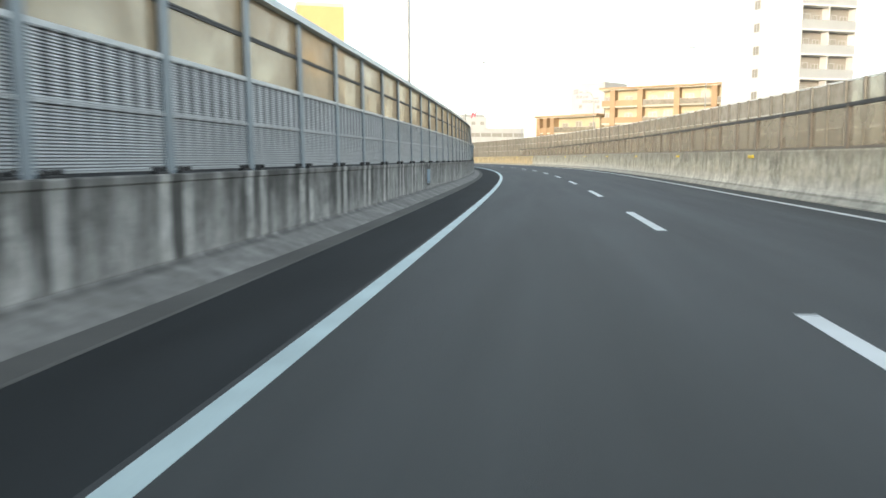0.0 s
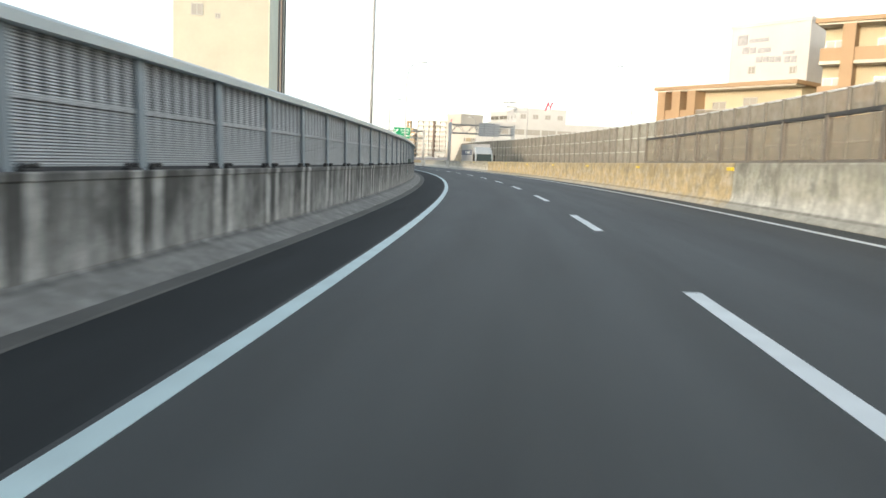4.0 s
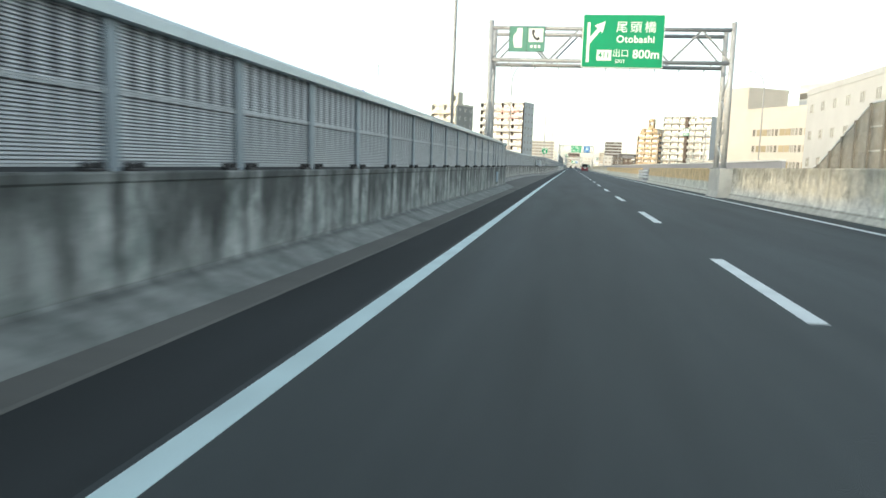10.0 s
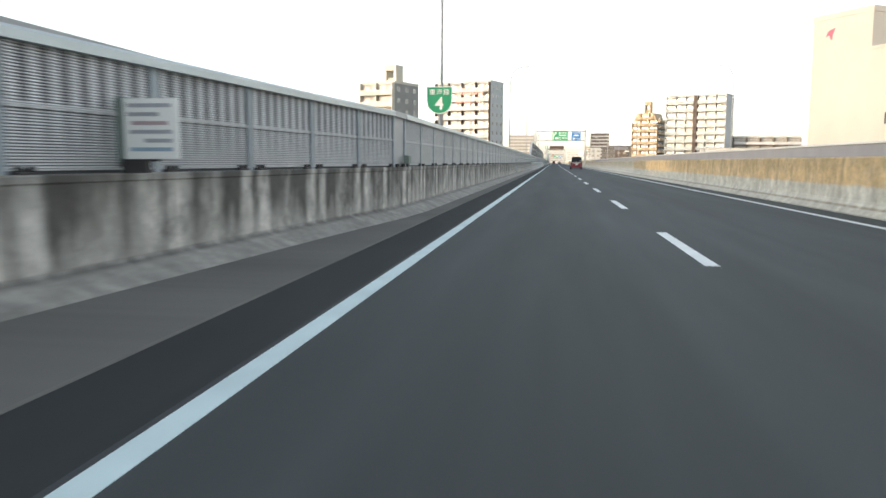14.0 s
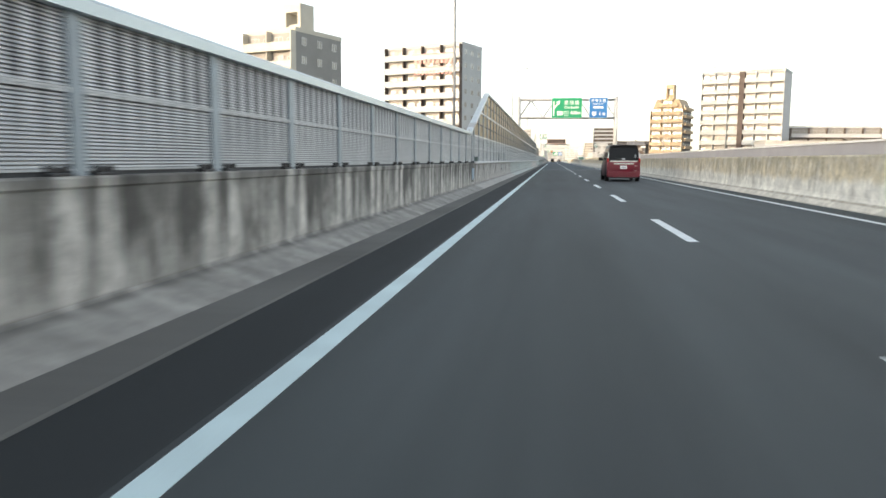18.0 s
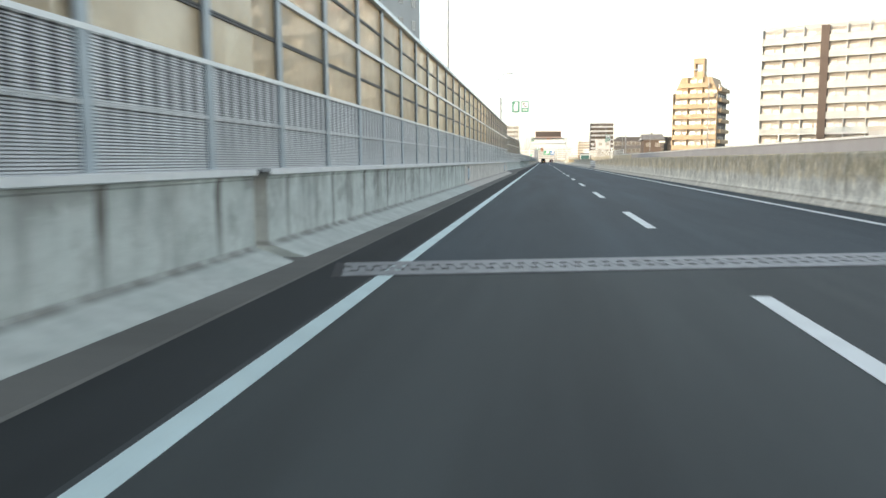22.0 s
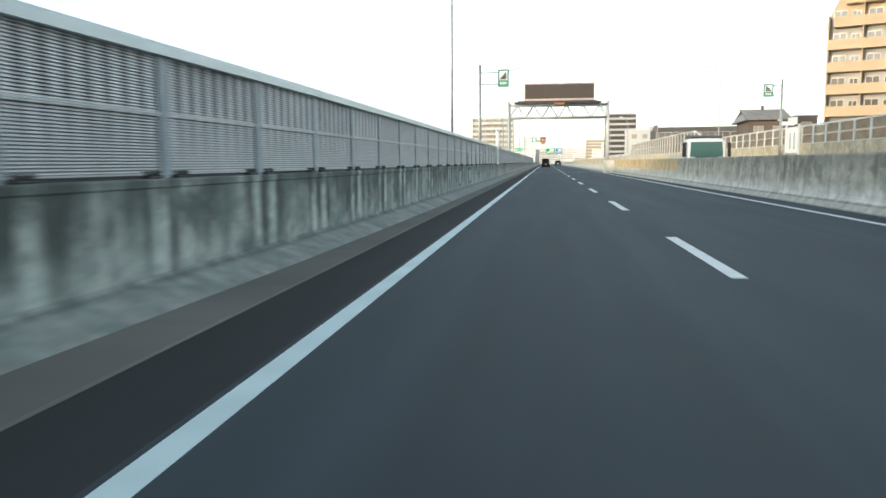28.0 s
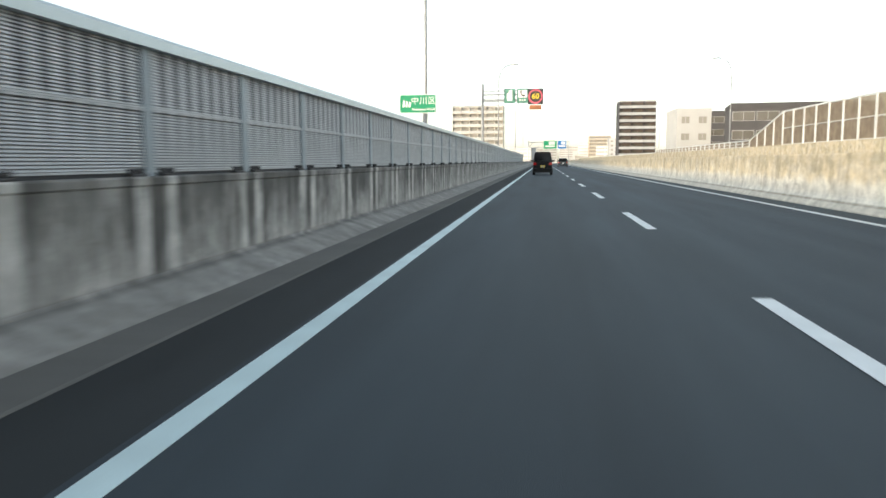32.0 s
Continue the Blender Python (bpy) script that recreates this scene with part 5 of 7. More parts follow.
# gantry of the opposite direction, its sign seen from behind
truss_gantry(206.0, 6.52, 16.5, 6.85, 5.57, 0.9, "galvanised truss gantry over the opposite carriageway", brace=8, post_r=0.13)
e = empty("road_sign", on_road(205.6, 12.54, 6.06, upright=True), "grey ribbed back of a large sign on the gantry", "road sign")
part("back_plate", plate(3.3, 2.1), M["sign_back"], e)
for q in range(6):
    part("rib", boxes((-1.62, 1.62, -0.02, 0.0, -0.93 + q * 0.35, -0.85 + q * 0.35)), M["galv"], e)
for q in (-0.8, 0.75):
    part("bracket", boxes((q - 0.05, q + 0.05, -0.07, -0.02, -0.95, 0.95)), M["galv"], e)
# exit gantry, 600 m, with the blue sign
truss_gantry(440.8, -3.66, 6.3, 7.28, 5.43, 0.9, "galvanised truss gantry carrying green and blue signs", brace=8, depth=1.4, post_r=0.165, post_mat="post_white", rods=(-2.15, -1.25, 1.74, 2.65, 3.67))
exit_sign(440.4, 1.27, 6.41, 3.12, 2.08, "600m")
b = empty("direction_sign", on_road(440.4, 4.46, 6.41, upright=True), "blue direction sign with white lettering on the gantry", "road sign")
part("rim", plate(1.86, 2.08), M["sign_white"], b)
part("face", plate(1.80, 2.02), M["blue_sign"], b).matrix_basis = T(0, -0.008, 0)
words("若宮大通", 0.33, M["sign_white"], b, T(0, -0.014, 0.70), bold=0.002, spacing=1.15)
words("Wakamiya-odori", 0.17, M["sign_white"], b, T(0, -0.014, 0.38), bold=0.003)
part("word_bar", boxes((-0.5, 0.5, -0.004, 0.0, -0.08, 0.12)), M["sign_white"], b).matrix_basis = T(0, -0.009, 0.02)
words("方面", 0.32, M["sign_white"], b, T(0.38, -0.014, -0.66), bold=0.002, spacing=1.2)
words("19", 0.22, M["blue_sign"], b, T(-0.41, -0.02, -0.58), bold=0.004)
part("shield", shape([(-0.62, -0.4), (-0.2, -0.4), (-0.2, -0.68), (-0.41, -0.86), (-0.62, -0.68)]), M["sign_white"], b).matrix_basis = T(0, -0.009, 0)

# gantry with the large dark message board
truss_gantry(637.6, -3.5, 5.85, 6.5, 5.3, -0.4, "galvanised truss gantry carrying a dark message board", brace=12, rods=(-2.92, 5.25))
v = empty("message_board", on_road(637.0, 1.25, 7.72, upright=True), "wide unlit message board on top of the gantry", "message board")
part("housing", boxes((-3.3, 3.3, 0.0, 0.5, -0.88, 0.78), bevel=0.02), M["board_rim"], v, "faded pink board housing")
part("screen", boxes((-3.2, 3.2, -0.012, 0.0, -0.68, 0.66)), M["board_dark"], v, "dark unlit screen")
part("walkway", boxes((-4.2, 3.9, -0.5, 0.6, -1.12, -1.0), (-3.9, 3.5, -0.5, -0.46, -1.0, -0.9)), M["dark_metal"], v)
part("sign_lamp", boxes((-0.5, 0.5, -0.55, -0.3, -1.3, -1.1), bevel=0.02), M["rust"], v)
bm = bmesh.new()
for k in range(9):
    tube(bm, [(-3.6 + k * 0.9, -0.4, -1.2), (-3.6 + k * 0.9, -0.4, -0.9)], 0.05, 6)
part("brackets", bm, M["galv"], v)

# the next exit gantry, far down the road
truss_gantry(838.6, -3.5, 6.3, 5.6, 4.3, 0.0, "galvanised truss gantry far down the expressway", brace=8)
for u, w, mt, lab in ((1.78, 3.2, "green_sign", "far green exit sign with unreadable white lines"), (4.62, 2.1, "blue_sign", "far blue direction sign with unreadable white lines")):
    e = empty("road_sign", on_road(838.22, u, 4.95, upright=True), lab, "road sign")
    part("rim", plate(w, 2.0), M["sign_white"], e)
    part("face", plate(w - 0.08, 1.92), M[mt], e).matrix_basis = T(0, -0.008, 0)
    for a, b, z in ((-0.1, 0.36, 0.45), (-0.1, 0.36, 0.05), (-0.36, 0.36, -0.5)):
        part("text_bar", boxes((a * w, b * w, -0.014, -0.008, z, z + 0.3)), M["sign_white"], e)
# sign across the road, seen from behind
e = empty("post_sign", on_road(677.0, 15.8, 0, upright=True), "grey and brown backs of signs on a post across the road", "road sign", "post signs")
bm = bmesh.new()
tube(bm, [(0, 0.1, 0.6), (0, 0.1, 6.3)], 0.07, 8)
part("post", bm, M["galv"], e, smooth_=True)
part("board", plate(0.36, 0.75), M["sign_back"], e).matrix_basis = T(-0.75, 0, 5.75)
part("lamp_board", plate(0.6, 0.8), M["tile_brown_sign"], e, "brown sign back").matrix_basis = T(-0.15, 0, 5.75)

# route shield on a lamp pole
sh = empty("route_shield", on_road(305.8, -3.47, 3.0, upright=True), "green route shield with white lettering on a pole", "road sign")
pts = [(-0.38, 0.38), (0.38, 0.38), (0.38, -0.04)] + [(0.38 * math.cos(radians(-a)), -0.04 + 0.38 * math.sin(radians(-a))) for a in range(20, 180, 20)] + [(-0.38, -0.04)]
part("rim", shape([(x * 1.06, z * 1.06) for x, z in pts][::-1], 0.02), M["sign_white"], sh)
part("face", shape(pts[::-1], 0.01), M["green_sign"], sh).matrix_basis = T(0, -0.021, 0)
words("東海線", 0.2, M["sign_white"], sh, T(0, -0.036, 0.22), bold=0.001, spacing=1.1)
bm = bmesh.new()
tube(bm, [(0.0, 0.06, -2.4), (0.0, 0.06, 0.35)], 0.04, 8)
part("post", bm, M["galv"], sh, smooth_=True)
words("4", 0.52, M["sign_white"], sh, T(0, -0.036, -0.14), bold=0.012)

# ward sign
nk = empty("ward_sign", on_road(670.6, -3.64, 2.77, upright=True), "green ward boundary sign with white lettering", "road sign")
part("rim", plate(1.1, 0.55), M["sign_white"], nk)
part("face", plate(1.06, 0.51), M["green_sign"], nk).matrix_basis = T(0, -0.008, 0)
words("中川区", 0.24, M["sign_white"], nk, T(0.17, -0.014, 0.08), bold=0.001, spacing=1.05)
words("Nakagawa-Ward", 0.1, M["sign_white"], nk, T(0.17, -0.014, -0.16), bold=0.002)
for k in range(3):
    part("emblem_bar", shape([(-0.46 + 0.09 * k, -0.1), (-0.40 + 0.09 * k, -0.1), (-0.38 + 0.09 * k, 0.1 - 0.02 * k), (-0.44 + 0.09 * k, 0.1 - 0.02 * k)]), M["sign_white"], nk).matrix_basis = T(0, -0.009, 0)
bm = bmesh.new()
tube(bm, [(0.17, 0.12, -2.6), (0.17, 0.12, 0.3)], 0.05, 8)
part("post", bm, M["galv"], nk, smooth_=True)

# post with bay and phone signs, and the 60 limit
square_sign(693.5, -1.15, 4.85, 0.62, 0.8, "phone", -3.5, also=((-1.9, "bay"),))
lim = empty("speed_limit_sign", on_road(693.4, -0.4, 4.8, upright=True), "amber variable speed limit sign showing 60", "road sign")
bm = bmesh.new()
bmesh.ops.create_circle(bm, cap_ends=True, segments=32, radius=0.42, matrix=Matrix.Rotation(radians(90), 4, "X"))
part("rim", bm, M["ink_red"], lim)
bm = bmesh.new()
bmesh.ops.create_circle(bm, cap_ends=True, segments=32, radius=0.33, matrix=T(0, -0.012, 0) @ Matrix.Rotation(radians(90), 4, "X"))
part("face", bm, M["board_dark"], lim)
words("60", 0.42, M["yellow"], lim, T(0, -0.02, 0), bold=0.01)
part("housing", boxes((-0.45, 0.45, 0.01, 0.2, -0.45, 0.45), bevel=0.03), M["dark_metal"], lim)
part("sub_plate", boxes((-0.35, 0.35, 0.0, 0.1, -0.75, -0.5)), M["rust"], lim)
part("arm", boxes((-3.1, 0.4, 0.2, 0.28, 0.1, 0.18), (-3.1, 0.4, 0.2, 0.28, -0.2, -0.12)), M["galv"], lim)
# slope sign, phone signs further back
square_sign(604.5, -2.26, 5.55, 0.55, 0.88, "slope", -3.52, label="green and white slope pictogram sign on a galvanised post")
square_sign(497.5, -1.36, 5.17, 0.55, 0.83, "phone", -3.22, also=((-2.06, "bay"),))
square_sign(302.5, 13.7, 5.8, 0.68, 0.92, "phone", 16.0, label="white phone pictogram sign across the road")
square_sign(590.0, 12.4, 5.4, 0.75, 1.1, "phone", 15.8, label="white phone pictogram sign across the road")
square_sign(614.8, 14.1, 5.54, 0.58, 0.79, "fall", 14.95, label="green and white slope pictogram sign across the road")

# ---- buildings ----
BASE = -13.0
# darker than the facades: the balconies' shade is put into this colour
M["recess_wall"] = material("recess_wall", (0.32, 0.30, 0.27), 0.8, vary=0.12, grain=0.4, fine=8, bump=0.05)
# side of the white slab, toned for its turn away from the sun
M["side_shade_pale"] = material("side_shade_pale", (0.47, 0.485, 0.48), 0.8, vary=0.08, grain=0.3, fine=6, bump=0.05)
M["plaster_white"] = material("plaster_white", (0.50, 0.50, 0.485), 0.8, vary=0.08, grain=0.3, fine=6, bump=0.05)
M["plaster_bright"] = material("plaster_bright", (0.66, 0.66, 0.645), 0.8, vary=0.08, grain=0.3, fine=6, bump=0.05)
M["plaster_cream"] = material("plaster_cream", (0.56, 0.525, 0.44), 0.8, vary=0.1, grain=0.3, fine=6, bump=0.05)
M["tile_beige"] = material("tile_beige", (0.47, 0.445, 0.395), 0.75, vary=0.07, grain=0.25, fine=8, bump=0.05)
M["tile_orange"] = material("tile_orange", (0.425, 0.315, 0.20), 0.75, vary=0.1, grain=0.4, fine=8, bump=0.05)
M["tile_brown"] = material("tile_brown", (0.12, 0.092, 0.075), 0.75, vary=0.12, grain=0.4, fine=8, bump=0.05)
M["tile_grey"] = material("tile_grey", (0.40, 0.41, 0.41), 0.8, vary=0.1, grain=0.3, fine=6, bump=0.05)
M["tile_dark"] = material("tile_dark", (0.07, 0.066, 0.066), 0.7, vary=0.15, grain=0.3, fine=6, bump=0.05)
M["balcony_pale"] = material("balcony_pale", (0.40, 0.425, 0.405), 0.6, vary=0.1, grain=0.5, fine=5, bump=0.05)
M["tile_umber"] = material("tile_umber", (0.085, 0.062, 0.05), 0.75, vary=0.12, grain=0.4, fine=8, bump=0.05)
M["tile_tan"] = material("tile_tan", (0.37, 0.25, 0.145), 0.75, vary=0.1, grain=0.4, fine=8, bump=0.05)
# grey of the drain pipes, and painted shade on the cream tower's side
M["side_shade_pipe_grey"] = material("side_shade_pipe_grey", (0.26, 0.255, 0.24), 0.8, vary=0.1, grain=0.3, fine=6, bump=0.05)
M["siding_cream"] = material("siding_cream", (0.56, 0.545, 0.45), 0.6, 0.1, vary=0.08, grain=0.4, fine=3, bump=0.05)
M["siding_green"] = material("siding_green", (0.64, 0.66, 0.54), 0.7, vary=0.1, grain=0.3, fine=5, bump=0.05)
M["siding_yellow"] = material("siding_yellow", (0.60, 0.43, 0.19), 0.6, vary=0.06, grain=0.4, fine=3, bump=0.05)
M["siding_orange"] = material("siding_orange", (0.64, 0.43, 0.29), 0.7, vary=0.12, grain=0.3, fine=5, bump=0.05)
M["roof_tile"] = material("roof_tile", (0.20, 0.20, 0.205), 0.7, vary=0.2, grain=1.0, fine=12, bump=0.2)
M["frame_alu"] = material("frame_alu", (0.45, 0.44, 0.42), 0.4, 0.4, vary=0.08, bump=0.0)
M["market_white"] = material("market_white", (0.80, 0.80, 0.82), 0.5, vary=0.06, grain=0.6, fine=6, bump=0.0)

gm = bpy.data.materials.new("window_glass")
gm.use_nodes = True
gb = gm.node_tree.nodes["Principled BSDF"]
gb.inputs["Base Color"].default_value, gb.inputs["Roughness"].default_value, gb.inputs["Specular IOR Level"].default_value = (0.32, 0.305, 0.27, 1), 0.12, 0.6
M["glass"] = gm
gd = gm.copy()
gd.name = "window_glass_brown"
gd.node_tree.nodes["Principled BSDF"].inputs["Base Color"].default_value = (0.10, 0.088, 0.07, 1)
M["glass_brown"] = gd
M["blind_tan"] = material("blind_tan", (0.30, 0.25, 0.16), 0.5, vary=0.15, grain=0.6, fine=6, bump=0.0, spread=0.2)


def window_frame(w, h):
    t = 0.07
    return boxes((-w / 2, w / 2, -0.06, 0.06, -h / 2, -h / 2 + t), (-w / 2, w / 2, -0.06, 0.06, h / 2 - t, h / 2), (-w / 2, -w / 2 + t, -0.06, 0.06, -h / 2 + t, h / 2 - t), (w / 2 - t, w / 2, -0.06, 0.06, -h / 2 + t, h / 2 - t), (-t / 2, t / 2, -0.06, 0.04, -h / 2 + t, h / 2 - t))


def add_window(parent, m, w, h, far=False, glass="glass"):
    """A window > frame with a dark pane, set in the wall face at m (x along the wall, -y out of it)."""
    if far:
        return piece("window", shared("wfar_%s_%.2f_%.2f" % (glass, w, h), lambda: boxes((-w / 2, w / 2, -0.03, 0.03, -h / 2, h / 2)), glass), parent, m)
    o = piece("window", shared("wframe_%.2f_%.2f" % (w, h), lambda: window_frame(w, h), "frame_alu"), parent, m)
    piece("pane", shared("wpane_%s_%.2f_%.2f" % (glass, w, h), lambda: boxes((-w / 2 + 0.05, w / 2 - 0.05, -0.02, 0.03, -h / 2 + 0.05, h / 2 - 0.05)), glass), o, Matrix())
    return o


def building(name, label, x, y, turn, w, d, top, wall, floors, front, side="", side_face=1, balcony="plaster_white", strip=None, tank=None, chamfer=0.0, show_from=-4.0, fl=3.0, category="building", parapet_h=0.6, side_wall=None, glass="glass", recess="recess_wall"):
    """A block whose front (towards -y before turning) starts at (x, y) and runs w along the turned x; `front` and `side` give their rows of openings."""
    e = empty(name, Matrix.Translation((x, y, BASE)) @ Matrix.Rotation(radians(turn), 4, "Z"), label, category)
    H = top - BASE
    far = y > 900
    bm = bmesh.new()
    if chamfer:
        pts = [(0, 0), (w, 0), (w, H - 2.2 * chamfer), (w - chamfer, H), (chamfer, H), (0, H - 2.2 * chamfer)]
        lo = [bm.verts.new((px, 0, pz)) for px, pz in pts]
        hi = [bm.verts.new((px, d, pz)) for px, pz in pts]
        bm.faces.new(lo)
        bm.faces.new(hi[::-1])
        for i in range(6):
            bm.faces.new((lo[i], hi[i], hi[(i + 1) % 6], lo[(i + 1) % 6]))
        bmesh.ops.recalc_face_normals(bm, faces=bm.faces[:])
    else:
        box(bm, 0, w, 0, d, 0, H)
    part("wall", bm, M[wall], e)
    # skin over the side away from the sun, its shade in the colour
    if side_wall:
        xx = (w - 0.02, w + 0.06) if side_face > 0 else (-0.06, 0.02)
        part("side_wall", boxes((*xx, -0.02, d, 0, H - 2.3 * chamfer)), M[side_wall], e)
    if not chamfer and parapet_h:
        part("roof_parapet", boxes((-0.1, w + 0.1, -0.1, 0.15, H - 0.1, H + parapet_h), (-0.1, w + 0.1, d - 0.15, d + 0.1, H - 0.1, H + parapet_h), (-0.1, 0.15, 0.15, d - 0.15, H - 0.1, H + parapet_h), (w - 0.15, w + 0.1, 0.15, d - 0.15, H - 0.1, H + parapet_h)), M[wall if strip == "all" else balcony if balcony else wall], e)
    style, bays = front
    bay = w / bays
    # thin skin over the front wall, coloured for the shade behind balconies
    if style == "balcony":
        part("recess_wall", boxes((0.08, w - 0.08, -0.015, 0.0, 2.0, H - 2.25 * chamfer - 0.3)), M[recess], e, "wall behind the balconies, painted in shade")
    for k in range(floors):
        z = H - (k + 1) * fl
        if z + BASE < show_from:
            break
        if style == "balcony":
            cut = chamfer * max(0, 1 - k * fl / (2.2 * chamfer)) if chamfer else 0
            if strip == "all":
                part("balcony_slab", boxes((0, w, -1.25, 0.0, z - 0.25, z + 0.04)), M[wall], e)
                for b in range(bays):
                    part("balcony_front", boxes((b * bay + 0.56, (b + 1) * bay - 0.56, -1.22, -1.14, z + 0.04, z + 1.2)), M["clear_tan" if b == 1 else balcony], e)
            else:
                part("balcony_slab", boxes((cut - 0.02, w + 0.02 - cut, -1.38, 0.0, z - 0.18, z + 0.06)), M[wall], e)
                part("balcony_front", boxes((cut - 0.02, w + 0.02 - cut, -1.3, -1.2, z + 0.06, z + 1.2)), M[balcony], e)
        for b in range(bays):
            xm = (b + 0.5) * bay
            if chamfer and k == 0 and (b == 0 or b == bays - 1):
                continue
            if style == "balcony":
                add_window(e, T(xm - bay * 0.18, -0.02, z + 1.15), min(1.7, bay * 0.42), 2.0, far, glass)
                if bay > 3.0:
                    add_window(e, T(xm + bay * 0.28, -0.02, z + 1.3), min(1.1, bay * 0.3), 1.4, far, glass)
            elif style == "ribbon":
                add_window(e, T(xm, -0.02, z + 1.5), bay * 0.92, 1.5, far, glass)
            elif style == "window":
                add_window(e, T(xm, -0.02, z + 1.5), min(1.6, bay * 0.5), 1.3, far, glass)
    if style == "balcony":
        for b in range(bays + 1):
            x0 = min(max(b * bay, 0.0), w)
            cz = H - 2.2 * chamfer if chamfer and b in (0, bays) else H
            fw = 0.55 if strip == "all" else 0.11 if strip == "fins" else 0.75 if strip and b == int(bays * 0.5) else 0.09
            part("fin", boxes((x0 - fw, x0 + fw, -1.28 if fw < 0.5 else -1.4, 0.0, 0, cz)), M["tile_tan" if strip == "all" else "tile_umber" if strip == "fins" else strip if strip and b == int(bays * 0.5) else wall], e)
    if side:
        sstyle, sb = side
        sx = w if side_face > 0 else 0
        rot = Matrix.Rotation(radians(90 * side_face), 4, "Z")
        for k in range(floors):
            z = H - (k + 1) * fl - 2.2 * chamfer * 0.3
            if z + BASE < show_from:
                break
            for b in range(sb):
                ym = (b + 0.5) * d / sb
                add_window(e, T(sx + (0.08 * side_face if side_wall else 0.02 * side_face), ym, z + 1.5) @ rot, min(1.2, d / sb * 0.5), 1.2, far, glass)
                if sstyle == "balcony":
                    part("balcony", boxes((sx if side_face > 0 else sx - 1.0, sx + 1.0 if side_face > 0 else sx, ym - d / sb * 0.4, ym + d / sb * 0.4, z, z + 1.1), bevel=0.03), M[balcony], e)
    if tank:
        tx, tw, th = tank
        part("roof_house", boxes((tx, tx + 0.6, d * 0.25, d * 0.25 + tw, H - 0.05, H + th), (tx + tw - 0.6, tx + tw, d * 0.25, d * 0.25 + tw, H - 0.05, H + th), (tx + 0.6, tx + tw - 0.6, d * 0.25, d * 0.25 + tw, H + th * 0.72, H + th), (tx + 0.6, tx + tw - 0.6, d * 0.25 + 0.8, d * 0.25 + tw, H - 0.05, H + th * 0.35)), M[wall], e)
    return e


# right side
def low_block(label, x, y, turn, w, d, top, piers, floors, solid):
    """A low block with brown piers, a projecting roof slab and a recessed row of balconies on each floor; its front runs w along the turned x."""
    e = empty("apartment_building", Matrix.Translation((x, y, BASE)) @ Matrix.Rotation(radians(turn), 4, "Z"), label, "building")
    H = top - BASE
    part("wall", boxes((0, w, 0, d, 0, H)), M["wall_ochre"], e)
    part("roof_slab", boxes((-0.5, w + 0.5, -1.9, d + 0.3, H, H + 0.38), bevel=0.04), M["tile_tan"], e, "tan projecting roof slab")
    part("roof_soffit", boxes((-0.3, w + 0.3, -1.7, 0.0, H - 0.16, H)), M["plaster_cream"], e)
    for px in piers:
        part("pier", boxes((px - 0.48, px + 0.48, -1.75, 0.0, 0, H - 0.16)), M["tile_tan"], e, "brown tiled pier")
    ends = [0.0] + list(piers) + [w]
    for k in range(floors):
        z = H - (k + 1) * 3.1
        part("balcony_slab", boxes((0, w, -1.6, 0.0, z - 0.28, z)), M["plaster_cream"], e)
        for i, (a, b) in enumerate(zip(ends, ends[1:])):
            a, b = a + 0.5 * (i > 0), b - 0.5 * (i < len(ends) - 2)
            if b - a < 0.4:
                continue
            if i in solid:
                part("balcony_front", boxes((a, b, -1.6, -1.5, z, z + 1.05)), M["tile_tan"], e, "tan tiled balcony front")
            else:
                part("balcony_rail", boxes((a, b, -1.56, -1.53, z + 0.08, z + 0.98)), M["clear_tan"], e, "clear balcony railing")
                part("hand_rail", boxes((a, b, -1.58, -1.51, z + 0.98, z + 1.05)), M["frame_alu"], e)
            n_w = max(1, int((b - a) / 2.6))
            for q in range(n_w):
                add_window(e, T(a + (q + 0.5) * (b - a) / n_w, -0.02, z + 1.15), 1.5, 2.1 if q % 2 else 1.5)
    return e


M["letter_grey"] = material("letter_grey", (0.33, 0.33, 0.34), 0.6, bump=0.0)
M["wall_ochre"] = material("wall_ochre", (0.48, 0.42, 0.29), 0.8, vary=0.1, grain=0.4, fine=8, bump=0.05)
brown = low_block("ochre low apartment block with brown piers and balconies", 29.9, 149.5, -46, 27, 12, 13.8, (2.1, 7.3, 14.0, 20.5), 5, (0, 1))
low_block("low ochre apartment wing with slender columns", 24.0, 166.9, -60, 14.5, 9, 9.4, (0.4, 2.2, 4.0), 4, (0, 1, 2))
wl = building("sign_building", "white building with a lettered sign wall above low flats", 29.6, 165.0, -60, 8.4, 8, 16.1, "plaster_white", 0, ("window", 2), balcony="plaster_white", parapet_h=0.3)
for a, b, z, h in ((0.82, 1.9, 27.23, 1.02), (2.11, 4.17, 27.42, 0.35), (1.44, 2.13, 26.36, 0.65), (2.26, 2.91, 26.34, 0.57), (3.13, 4.46, 26.34, 0.46), (5.82, 6.97, 25.98, 0.3), (3.02, 3.65, 25.4, 0.56), (3.78, 4.33, 25.36, 0.55), (4.45, 4.91, 25.32, 0.54), (5.04, 5.65, 25.28, 0.55), (6.02, 6.55, 25.18, 0.61), (6.67, 7.23, 25.14, 0.61)):
    part("letter_bar", boxes((a, b, -0.06, 0.0, z, z + h)), M["letter_grey"], wl)
for px, pz, ww, wh in ((2.6, 24.65, 0.74, 0.79), (6.97, 24.4, 0.7, 0.76)):
    add_window(wl, T(px, -0.03, pz), ww, wh)
building("apartment_tower", "white apartment tower with stacked corner balconies", 32.8, 101.0, 0, 8.2, 15.5, 33.0, "plaster_bright", 12, ("balcony", 2), ("window", 1), -1, balcony="tile_grey", fl=3.1, show_from=0)
